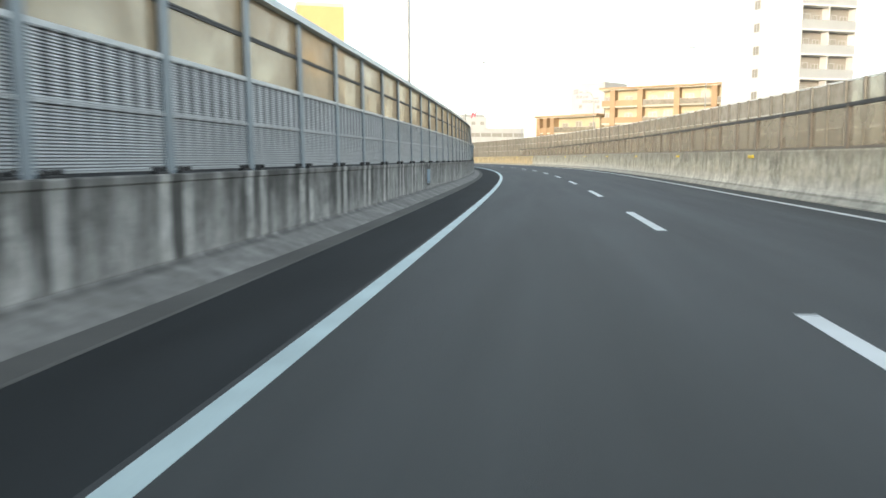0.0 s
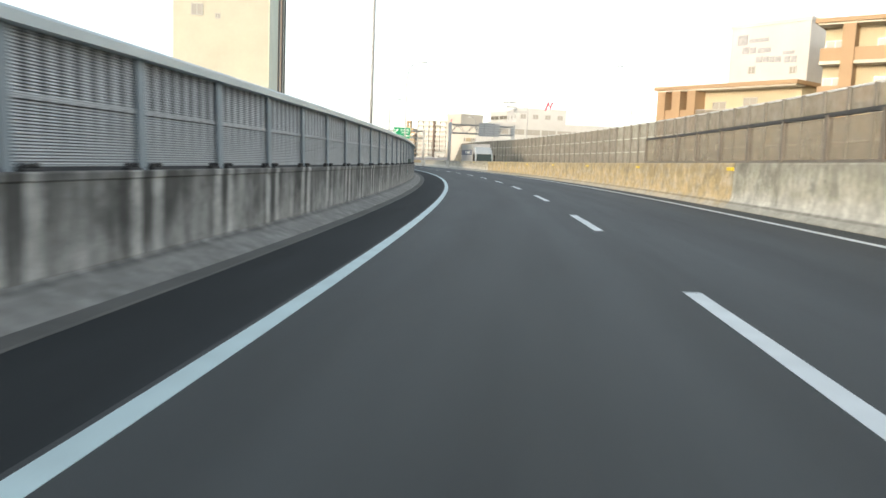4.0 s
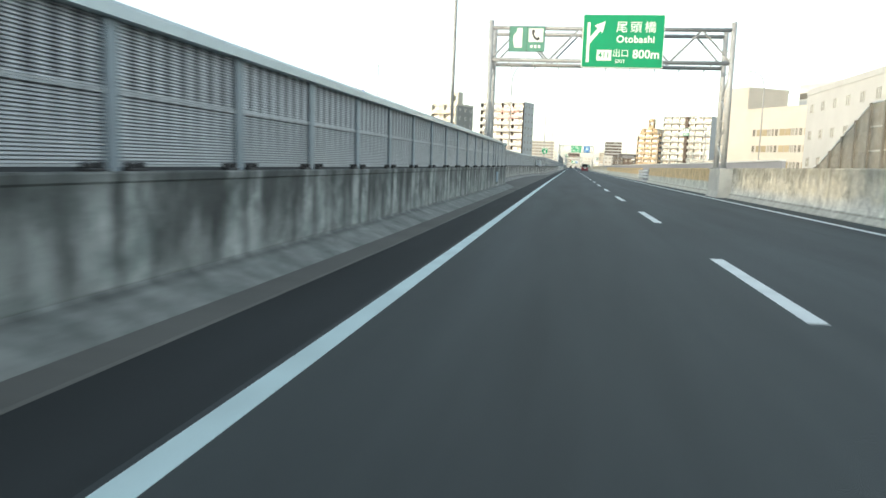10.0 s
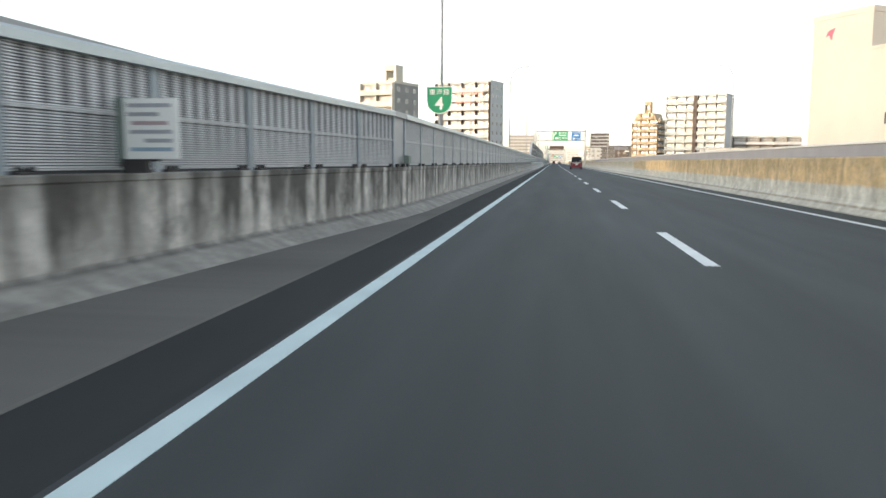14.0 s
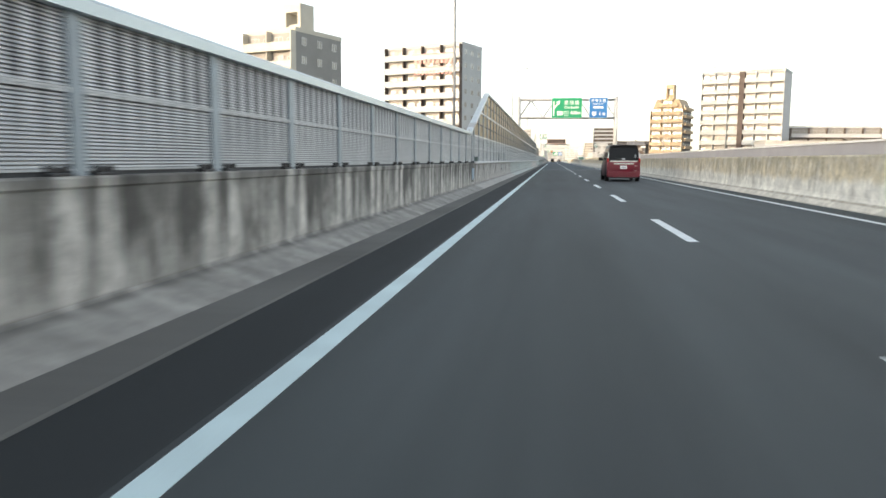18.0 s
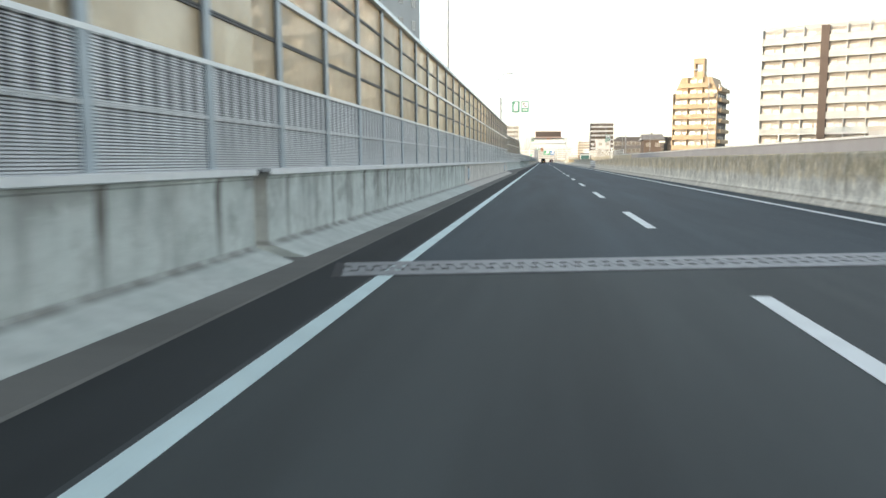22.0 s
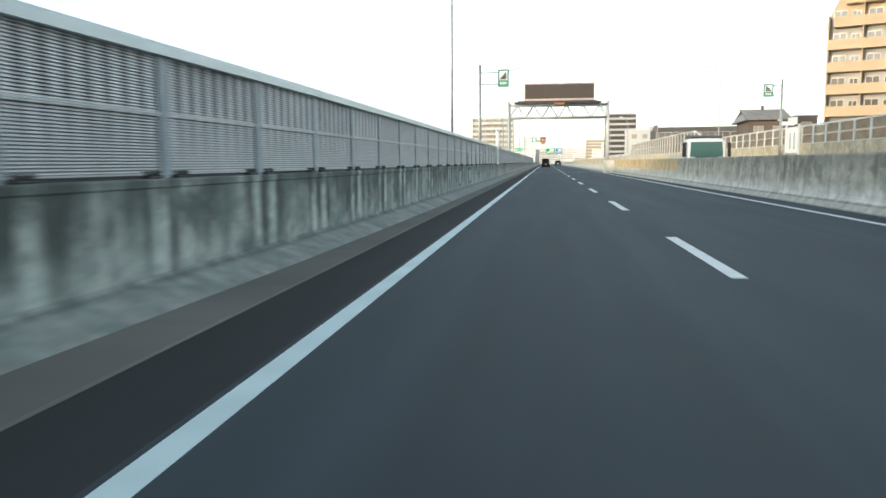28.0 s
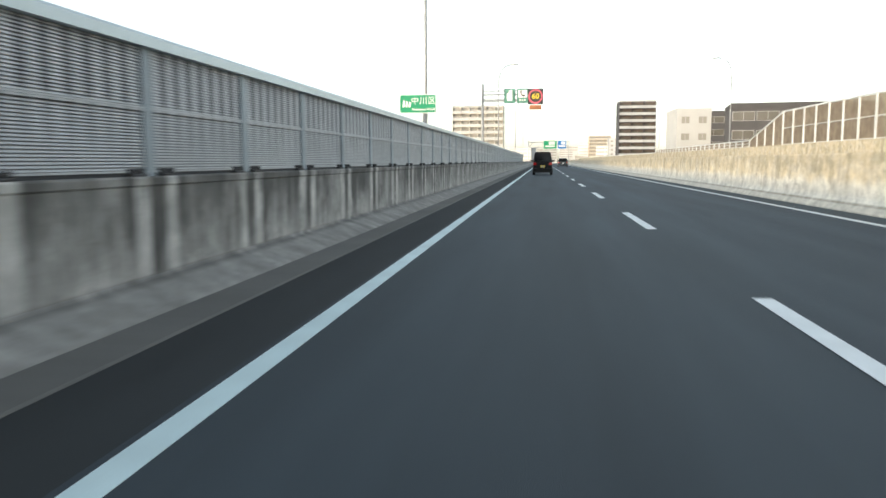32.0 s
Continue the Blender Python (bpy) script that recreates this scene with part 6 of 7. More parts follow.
building("hospital_block", "broad white clinic block with rows of windows", 30.0, 286.0, 0, 34, 26, 11.5, "plaster_white", 4, ("ribbon", 8), ("window", 6), -1, balcony="plaster_white", fl=3.4)
nb_ = building("hospital_block", "white upper storeys of a clinic with a red emblem", 38.5, 296.0, 0, 14, 12, 16.0, "plaster_white", 2, ("window", 4), ("window", 3), -1, fl=3.2, show_from=11.6)
for pts in ([(0, 0), (0.5, 0), (1.2, 1.6), (1.75, 0.2), (2.5, 2.4), (2.0, 2.4), (1.65, 1.3), (1.2, 2.4), (0.85, 2.4)],):
    part("emblem", shape(pts, 0.05), M["ink_red"], nb_, "red angular emblem").matrix_basis = T(7.6, -0.06, 29.1)
for k, (a, b, z) in enumerate(((-4.2, -2.6, 30.6), (-2.4, -0.4, 30.6), (-3.2, -0.2, 29.4), (-1.0, 2.6, 28.2))):
    part("roof_letter_bar", boxes((a, b, -0.3, -0.2, z, z + 0.55)), M["tile_grey"], nb_)
bm = bmesh.new()
for px, ph in ((3.0, 6.5), (11.5, 7.5), (13.0, 5.0)):
    bm = bmesh.new()
    tube(bm, [(px, 4, 29), (px, 4, 29 + ph)], 0.09, 6)
    part("roof_mast", bm, M["galv"], nb_)
# beige office with its blank tower
off = building("office_building", "beige office building with long window bands", 36.8, 380.6, -63, 27, 16, 14.5, "tile_beige", 0, ("window", 2), balcony="tile_beige", parapet_h=0.3)
for k in range(3):
    for q in range(4):
        x0, zc = 3.9 + 6.7 * q, 9.65 - 3.35 * k - BASE
        for xc, ww, gl in ((x0 - 0.85, 0.8, "glass_brown"), (x0 + 1.6, 3.2, "blind_tan"), (x0 + 3.8, 0.9, "glass"), (x0 + 4.75, 0.6, "glass_brown")):
            if xc + ww / 2 < 26.8:
                add_window(off, T(xc, -0.02, zc), ww, 1.5, False, gl)
tow = building("office_tower", "blank beige stair tower of an office building", 32.7, 388.0, -60, 8.6, 11.0, 19.0, "tile_beige", 0, ("window", 2), balcony="tile_beige")
part("emblem", shape([(0, 0.4), (0.55, 0.55), (0.75, 0), (1.0, 0.0), (1.0, 0.6), (1.35, 1.35), (0.75, 1.2), (0.3, 1.0)], 0.05), M["ink_red"], tow, "small red emblem").matrix_basis = T(2.0, -0.03, 29.4)
part("slit_window", boxes((-0.05, 0.02, 4.2, 5.2, 4, 27)), M["glass"], tow, "tall dark slit window")
part("roof_box", boxes((14, 16, 3, 5, 28.3, 29.6), (18, 21, 4, 7, 28.3, 30.0)), M["plaster_white"], off)
building("office_block", "white tall office block with dark windows", 52.0, 398.0, -67, 30, 14, 21.5, "plaster_white", 8, ("ribbon", 5), balcony="plaster_white", fl=3.6, glass="glass_brown")
building("apartment_tower", "white apartment slab with grey balconies and a brown strip", 45.4, 608.5, -25, 23.5, 12, 27.6, "plaster_white", 11, ("balcony", 6), balcony="balcony_pale", strip="tile_umber", fl=3.05)
building("apartment_building", "low brown and white apartment block", 72.5, 611.0, 0, 26, 12, 11.4, "tile_brown", 4, ("balcony", 5), balcony="plaster_white")
orange = building("apartment_tower", "orange tiled apartment tower with a chamfered crown", 38.7, 677.1, -24.2, 12.55, 12.1, 25.2, "tile_orange", 12, ("balcony", 3), ("balcony", 4), 1, balcony="tile_orange", chamfer=2.1, tank=(4.6, 3.2, 5.8), fl=3.0, side_wall="tile_dark", glass="glass_brown")
building("apartment_building", "small white house block behind the fence", 52.0, 560.0, 0, 18, 10, 5.6, "plaster_white", 3, ("window", 5), balcony="tile_beige")
building("office_block", "dark glass-fronted low block", 38.0, 840.0, 0, 26, 14, 12.2, "tile_dark", 4, ("ribbon", 5), balcony="tile_dark", glass="glass_brown")
building("apartment_block", "plain white block with few windows", 24.0, 792.0, 0, 6.0, 12, 9.8, "plaster_white", 4, ("window", 2), balcony="plaster_white")
building("office_block", "long black-clad block beside a white one", 30.2, 778.0, -8, 22, 12, 9.6, "tile_dark", 3, ("ribbon", 6), balcony="tile_dark", glass="glass_brown")
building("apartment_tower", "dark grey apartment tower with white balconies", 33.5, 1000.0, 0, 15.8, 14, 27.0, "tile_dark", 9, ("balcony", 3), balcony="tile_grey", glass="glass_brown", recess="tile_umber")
building("apartment_tower", "far orange apartment tower", 40.0, 1330.0, 0, 18, 14, 22.0, "tile_orange", 7, ("balcony", 3), balcony="plaster_cream")
building("apartment_tower", "pale far apartment slab", 46.0, 1200.0, 0, 16, 14, 16.0, "plaster_white", 5, ("window", 4))
# left side
yb = building("warehouse", "tall cream clad warehouse with a yellow crown", -26.5, 165.0, 0, 8.8, 22, 30.0, "siding_cream", 0, ("window", 2), balcony="siding_cream")
part("crown_band", boxes((-0.06, 8.86, -0.06, 0.5, 29.6, 43.0)), M["siding_yellow"], yb, "yellow upper cladding")
bm = bmesh.new()
for k in range(60):
    box(bm, 0.05 + k * 0.146, 0.11 + k * 0.146, -0.035, 0.0, 0, 29.5)
part("cladding_ribs", bm, M["siding_cream"], yb)["kind"] = "stuff"
for px, pz, w, h in ((2.2, 27.4, 1.1, 1.1), (4.1, 26.9, 0.5, 0.5), (2.2, 20.6, 1.1, 1.1), (4.1, 20.6, 0.5, 0.5)):
    add_window(yb, T(px, -0.05, pz), w, h)
for a, b, mt in ((0.02, 11.5, "siding_green"), (11.5, 12.6, "siding_orange"), (12.6, 17.5, "siding_orange"), (17.5, 21.98, "siding_cream")):
    part("side_cladding", boxes((8.78, 8.9, a, b, 0, 43.0)), M[mt], yb)
bm = bmesh.new()
for y in (11.9, 17.6, 21.9):
    tube(bm, [(9.0, y, 6), (9.0, y, 43)], 0.1, 8)
part("drain_pipe", bm, M["side_shade_pipe_grey"], yb)
ws = building("apartment_tower", "white ten-storey apartment slab with dark fins", -39.8, 543.8, -20, 20, 10.5, 27.2, "plaster_white", 11, ("balcony", 4), ("window", 3), 1, balcony="plaster_white", fl=3.0, side_wall="side_shade_pale", strip="fins")
for k in range(9):
    part("letter_bar", boxes((8.2 + 1.15 * k, 8.95 + 1.15 * k, -1.36, -1.3, 36.1, 37.3)), M["ink_pink"], ws)
for k in range(10):
    part("letter_bar", boxes((8.0 + 1.05 * k, 8.6 + 1.05 * k, -1.36, -1.3, 33.6, 34.5)), M["ink_pink"], ws)
part("sign_frame", boxes((7.6, 18.9, -1.5, -1.42, 35.2, 35.32), (7.6, 18.9, -1.5, -1.42, 38.2, 38.32)), M["ink_pink"], ws)
building("apartment_tower", "cream apartment tower with its window side painted in shade", -51.0, 485.0, -20, 10, 12.5, 21.6, "plaster_cream", 9, ("balcony", 2), ("window", 3), 1, balcony="plaster_cream", fl=3.0, side_wall="side_shade_pipe_grey", tank=(5.0, 3.6, 5.0))
building("apartment_slab", "pale beige apartment slab far beside the road", -41.0, 1000.0, 0, 23, 12, 25.5, "plaster_cream", 9, ("balcony", 6), balcony="plaster_white")

# food market signs on a roof beside the road
building("market_hall", "low beige market hall with roof signs", -31.0, 246.0, 0, 13.2, 54, 4.1, "tile_beige", 3, ("window", 3), balcony="tile_beige", fl=3.4)


def roof_sign(y0, y1, z0, z1, x, label):
    L = y1 - y0
    e = empty("roof_sign", Matrix.Translation((x, (y0 + y1) / 2, (z0 + z1) / 2)) @ Matrix.Rotation(radians(90), 4, "Z"), label, "sign", "market signs")
    part("board", plate(L, z1 - z0, r=0.3), M["market_white"], e)
    part("backing", boxes((-L / 2 + 0.3, L / 2 - 0.3, 0.03, 0.35, -(z1 - z0) / 2 + 0.2, (z1 - z0) / 2 - 0.2)), M["galv"], e)
    bm = bmesh.new()
    n_p = max(2, int(L / 3))
    for k in range(n_p):
        px = -L / 2 + (k + 0.5) * L / n_p
        tube(bm, [(px, 0.2, -(z1 - z0) / 2 - 0.9), (px, 0.2, 0)], 0.08, 6)
    part("legs", bm, M["galv"], e)
    return e


s1 = roof_sign(258.0, 288.6, 5.02, 7.0, -18.4, "long white market sign with red and blue lettering")
words("鮮魚・肉・野菜・食品・飲食店", 1.3, M["ink_red"], s1, T(6.7, -0.01, -0.1), stretch=0.86, bold=0.022)
words("市場", 1.95, M["ink_blue"], s1, T(-3.95, -0.01, 0.05), bold=0.008)
for px in (3.27, 7.92):
    bm = bmesh.new()
    tube(bm, [(px, 0.2, 0.5), (px, 0.2, 4.0)], 0.03, 6)
    part("mast", bm, M["galv"], s1)
s2 = roof_sign(289.3, 298.6, 5.02, 6.9, -18.4, "white market building sign with faded red lettering")
words("食", 1.75, M["ink_red"], s2, T(-3.1, -0.01, -0.1), stretch=1.12, bold=0.008)
words("品ビル", 1.75, M["ink_faded"], s2, T(1.05, -0.01, -0.1), stretch=1.12, bold=0.008)

# small house with a tiled gable roof
hs = empty("house", Matrix.Translation((31.3, 689.6, BASE)), "brown-walled house with a grey tiled gable roof above the fence", "house")
part("wall", boxes((0.5, 6.0, 0.4, 8.4, 0, 20.3)), M["tile_brown"], hs)
bm = bmesh.new()
ends = [bm.verts.new(q) for q in ((-0.35, -0.4, 20.4), (-0.35, 9.4, 20.05), (0.5, 4.2, 22.1), (0.5, -0.2, 20.45), (0.5, 9.2, 20.1))]
for q in ((0, 2, 1), (0, 3, 2), (1, 2, 4), (0, 1, 4, 3), (3, 4, 2)):
    bm.faces.new([ends[i] for i in q])
part("roof_end", bm, M["roof_tile"], hs, "grey tiled sloping roof end")
bm = bmesh.new()
for y0, z0, y1, z1 in ((-0.4, 20.42, 4.2, 22.0), (4.2, 22.0, 9.4, 20.1)):
    pts = [(x, y, z + dz) for dz in (0.0, 0.16) for x, y, z in ((0.0, y0, z0), (6.8, y0, z0), (6.8, y1, z1), (0.0, y1, z1))]
    v = [bm.verts.new(q) for q in pts]
    for q in ((3, 2, 1, 0), (4, 5, 6, 7), (0, 1, 5, 4), (1, 2, 6, 5), (2, 3, 7, 6), (3, 0, 4, 7)):
        bm.faces.new([v[i] for i in q])
part("roof", bm, M["roof_tile"], hs, "grey tiled gable roof")
for k in range(9):
    part("tile_course", boxes((-0.18, 6.78, -0.4 + k * 0.5, -0.3 + k * 0.5, 20.58 + k * 0.172, 20.63 + k * 0.172)), M["roof_tile"], hs)
part("ridge_tiles", boxes((-0.25, 6.85, 4.05, 4.35, 22.1, 22.32), bevel=0.05), M["roof_tile"], hs)
part("roof_vent", boxes((3.2, 3.55, 4.0, 4.4, 22.2, 22.75), (3.1, 3.65, 3.9, 4.5, 22.75, 22.85)), M["tile_dark"], hs)
part("white_sign", boxes((5.0, 7.0, -0.5, -0.4, 19.5, 20.1)), M["sign_white"], hs)
for px in (1.5, 4.4):
    add_window(hs, T(px + 0.4, 0.37, 18.9), 1.5, 1.2)
building("house_block", "small dark brown house block beside a gable-roofed house", 39.4, 692.0, 0, 3.2, 7, 8.0, "tile_dark", 2, ("window", 1), balcony="tile_dark", parapet_h=0.2)

# far skyline: low blocks towards the horizon
rng = random.Random(7)
for k in range(22):
    x = rng.uniform(-120, 150)
    y = rng.uniform(1250, 1750)
    if -14 < x < 26 and y < 1500:
        x += 45
    w = rng.uniform(12, 30)
    building("city_block", "hazy far city block with rows of windows", x, y, rng.uniform(-20, 20), w, 14, rng.uniform(3, 20), rng.choice(["plaster_white", "tile_beige", "tile_grey", "plaster_cream"]), 5, ("ribbon", 3), show_from=0)

# plain low blocks, unseen below the barrier's edge, added to keep low sun off the road
for a, b, x1, top in ((-60, 62, -16, 5.0), (205, 240, -21, 5.6), (305, 372, -22, 6.2), (380, 450, -22, 6.2), (560, 575, -22, 6.0), (700, 860, -22, 6.0)):
    x0 = float(np.interp((a + b) / 2, SG, LX))
    building("city_block", "unseen low grey block added to shade the viaduct", x0 + x1 - 14, at((a + b) / 2, 0).y - (b - a) / 2, 0, 14, b - a, top, "tile_grey", 2, ("window", 3), balcony="tile_grey")

# ---- vehicles ----
def gloss(name, colour, rough=0.25, coat=0.6):
    m = material(name, colour, rough, 0.0, vary=0.05, grain=3, fine=30, bump=0.0)
    m.node_tree.nodes["Principled BSDF"].inputs["Coat Weight"].default_value = coat
    m.node_tree.nodes["Principled BSDF"].inputs["Specular IOR Level"].default_value = 0.5 if coat > 0.1 else 0.18
    return m


M["car_red"] = gloss("car_red", (0.17, 0.012, 0.026), 0.28, 0.2)
# the red paint darkened, as the van's sides lie in shade
M["car_red_shade"] = gloss("car_red_shade", (0.045, 0.006, 0.010), 0.4, 0.05)
M["car_black"] = gloss("car_black", (0.008, 0.008, 0.009), 0.4, 0.0)
M["car_navy"] = gloss("car_navy", (0.02, 0.022, 0.03))
M["car_silver"] = gloss("car_silver", (0.34, 0.385, 0.415))
M["car_white"] = gloss("car_white", (0.75, 0.76, 0.75))
M["screen_dark"] = gloss("screen_dark", (0.035, 0.05, 0.052), 0.12, 0.0)
M["screen_green"] = gloss("screen_green", (0.075, 0.15, 0.135), 0.12, 0.0)
M["car_glass"] = gloss("car_glass", (0.006, 0.007, 0.008), 0.08, 0.0)
M["chrome"] = material("chrome", (0.7, 0.71, 0.72), 0.15, 0.9, vary=0.05, bump=0.0)
M["tyre"] = material("tyre", (0.02, 0.02, 0.02), 0.85, vary=0.2, fine=80, bump=0.3)
M["lens_red"] = gloss("lens_red", (0.42, 0.012, 0.012), 0.15)
M["lens_clear"] = gloss("lens_clear", (0.7, 0.7, 0.68), 0.1)
M["plastic_black"] = material("plastic_black", (0.018, 0.018, 0.018), 0.7, vary=0.15, fine=60, bump=0.1)
M["plate_white"] = material("plate_white", (0.8, 0.8, 0.78), 0.5, bump=0.0)
M["plate_yellow"] = material("plate_yellow", (0.75, 0.55, 0.04), 0.5, bump=0.0)
M["truck_box"] = material("truck_box", (0.36, 0.365, 0.37), 0.45, 0.3, vary=0.08, bump=0.03)
M["truck_blue"] = material("truck_blue", (0.05, 0.07, 0.14), 0.5, bump=0.0)


def loft(stations):
    """Rings of half outlines (x, z) at y, with a lean of y by z; mirrored into a closed body."""
    bm = bmesh.new()
    rings = []
    for y, lean, z_ref, half in stations:
        pts = [(x, z) for x, z in half] + [(-x, z) for x, z in reversed(half[1:-1])]
        rings.append([bm.verts.new((x, y + lean * (z - z_ref), z)) for x, z in pts])
    k = len(rings[0])
    for a, b in zip(rings, rings[1:]):
        for j in range(k):
            bm.faces.new((a[j], a[(j + 1) % k], b[(j + 1) % k], b[j]))
    bm.faces.new(rings[0])
    bm.faces.new(rings[-1][::-1])
    bmesh.ops.recalc_face_normals(bm, faces=bm.faces[:])
    return bm


def wheel(e, x, y, r, w):
    sgn = 1 if x > 0 else -1
    bm = bmesh.new()
    prof = [(0.62, -0.5), (0.92, -0.5), (1.0, -0.36), (1.0, 0.36), (0.92, 0.5), (0.62, 0.5)]
    n_s = 24
    rings = [[bm.verts.new((q * w, p * r * math.cos(k * 2 * math.pi / n_s), p * r * math.sin(k * 2 * math.pi / n_s))) for k in range(n_s)] for p, q in prof]
    for a, b in zip(rings, rings[1:] + rings[:1]):
        for k in range(n_s):
            bm.faces.new((a[k], a[(k + 1) % n_s], b[(k + 1) % n_s], b[k]))
    bmesh.ops.recalc_face_normals(bm, faces=bm.faces[:])
    wh = part("wheel", bm, M["tyre"], e, "black tyre with a silver rim", smooth_=True)
    wh.matrix_basis = T(x, y, r)
    bm = bmesh.new()
    for k in range(5):
        a = k * 2 * math.pi / 5
        vs = []
        for rr, da in ((0.12, -0.5), (0.6, -0.16), (0.6, 0.16), (0.12, 0.5)):
            vs.append(bm.verts.new((sgn * w * 0.42, rr * r * math.cos(a + da), rr * r * math.sin(a + da))))
        f = bm.faces.new(vs)
    bmesh.ops.create_circle(bm, cap_ends=True, segments=20, radius=0.63 * r, matrix=T(sgn * w * 0.2, 0, 0) @ Matrix.Rotation(radians(90), 4, "Y"))
    part("rim", bm, M["chrome"], wh, "silver five-spoke rim")


def quad(pts, d):
    """A thin pane through the points, pushed out by d."""
    bm = bmesh.new()
    f = bm.faces.new([bm.verts.new(p) for p in pts])
    f.normal_update()
    nrm = f.normal.copy()
    r_ = bmesh.ops.extrude_face_region(bm, geom=[f])
    bmesh.ops.translate(bm, verts=[v for v in r_["geom"] if isinstance(v, bmesh.types.BMVert)], vec=nrm * d)
    bmesh.ops.recalc_face_normals(bm, faces=bm.faces[:])
    return bm


def wagon(name, label, m, L, W, H, belt, body, roof, hood=0.75, wheel_r=0.31, tyre_w=0.19, tail="tall", plate_mat="plate_white", chrome=False, rake=0.14, front_rake=0.85, floor_z=0.2, group="", tailgate=""):
    """A box-bodied car: lower body, greenhouse, panes, lamps, wheels; its rear at y = 0, its nose at y = L."""
    e = empty(name, m, label, "car", group)
    w = W / 2
    low = lambda k, zb, zt: [(0, zb), (w * k * 0.86, zb), (w * k * 0.97, zb + 0.07), (w * k, 0.42), (w * k, 0.66), (w * k * 0.985, zt - 0.12), (w * k * 0.945, zt), (0, zt + 0.01)]
    nose = belt - 0.12 if hood else belt
    part("body", loft([(0.06, 0.02, 0.5, low(0.90, floor_z + 0.06, belt - 0.02)), (0.0, 0.02, 0.5, low(0.95, floor_z + 0.03, belt)), (0.12, 0, 0, low(1.0, floor_z, belt)), (L * 0.4, 0, 0, low(1.0, floor_z, belt)), (L - hood - 0.2, 0, 0, low(1.0, floor_z, belt - 0.03)), (L - hood * 0.5, 0, 0, low(0.98, floor_z, nose)), (L - 0.12, 0, 0, low(0.92, floor_z, nose - 0.14)), (L, 0, 0, low(0.82, floor_z + 0.08, nose - 0.24))]), M[body], e, smooth_="folded")
    hs_ = H - belt
    up = lambda k, zt: [(0, belt - 0.03), (w * 0.93 * k, belt - 0.03), (w * 0.915 * k, belt + hs_ * 0.35), (w * 0.83 * k, zt - 0.09), (w * 0.76 * k, zt - 0.02), (0, zt + 0.012)]
    y_ws = L - hood - 0.1
    part("cabin", loft([(0.04, rake, belt, up(0.99, H - 0.03)), (0.16, rake, belt, up(1.0, H)), (L * 0.45, 0, belt, up(1.0, H)), (y_ws - front_rake * hs_ * 1.0, 0, belt, up(0.99, H - 0.03)), (y_ws, -front_rake, belt, up(0.97, H - 0.05))]), M[roof], e, smooth_="folded")

    def side_x(z):
        return w * float(np.interp(z, [belt - 0.03, belt + hs_ * 0.35, H - 0.09], [0.93, 0.915, 0.83]))

    z0, z1 = belt + 0.05, H - 0.17
    zt = H - 0.16
    rear = part("rear_window", quad([(-w * 0.86, 0.03 + rake * (z0 - belt), z0), (w * 0.86, 0.03 + rake * (z0 - belt), z0), (w * 0.74, 0.03 + rake * (zt - belt), zt), (-w * 0.74, 0.03 + rake * (zt - belt), zt)], 0.012), M["car_glass"], e, "dark tinted rear window")
    part("windscreen", quad([(w * 0.82, y_ws + 0.01 - front_rake * (z0 - belt), z0), (-w * 0.82, y_ws + 0.01 - front_rake * (z0 - belt), z0), (-w * 0.70, y_ws + 0.01 - front_rake * (zt - belt), zt), (w * 0.70, y_ws + 0.01 - front_rake * (zt - belt), zt)], 0.012), M["car_glass"], e)
    ys = [0.42, L * 0.36, L * 0.60, y_ws - 0.25]
    for sgn in (1, -1):
        for i in range(3):
            ya, yb = ys[i] + 0.03, ys[i + 1] - 0.03
            ybt = min(yb, y_ws - front_rake * (z1 - belt) - 0.12)
            pts = [(sgn * side_x(z0), ya, z0), (sgn * side_x(z0), yb, z0), (sgn * side_x(z1), ybt, z1), (sgn * side_x(z1), ya + (0.06 if i == 0 else 0), z1)]
            part("side_window", quad(pts if sgn > 0 else pts[::-1], 0.01), M["car_glass"], e)
        for yy in (0.72 if L > 4.2 else 0.55, L - 0.88 if L > 4.2 else L - 0.6):
            bm = bmesh.new()
            bmesh.ops.create_circle(bm, cap_ends=True, segments=24, radius=wheel_r * 1.18, matrix=T(sgn * (w + 0.004), yy, wheel_r) @ Matrix.Rotation(radians(90), 4, "Y"))
            part("wheel_arch", bm, M["plastic_black"], e)
            wheel(e, sgn * (w - tyre_w / 2 + 0.02), yy, wheel_r, tyre_w)
        part("door_handle", boxes((sgn * (w + 0.0), sgn * (w + 0.02), L * 0.42, L * 0.42 + 0.16, belt - 0.16, belt - 0.13)), M["chrome" if chrome else body], e)
        bm = boxes((sgn * (w * 0.97), sgn * (w + 0.2), y_ws - 0.62, y_ws - 0.5, belt + 0.0, belt + 0.17), bevel=0.02)
        part("wing_mirror", bm, M["plastic_black"], e)
        if tail == "tall":
            part("tail_lamp", quad([(sgn * w * 0.865, -0.02, belt - 0.10), (sgn * w * 0.975, 0.03, belt - 0.12), (sgn * w * 0.955, 0.03, belt + 0.12), (sgn * w * 0.875, 0.0, belt + 0.12)][:: sgn], 0.025), M["lens_red"], e, "red tail lamp")
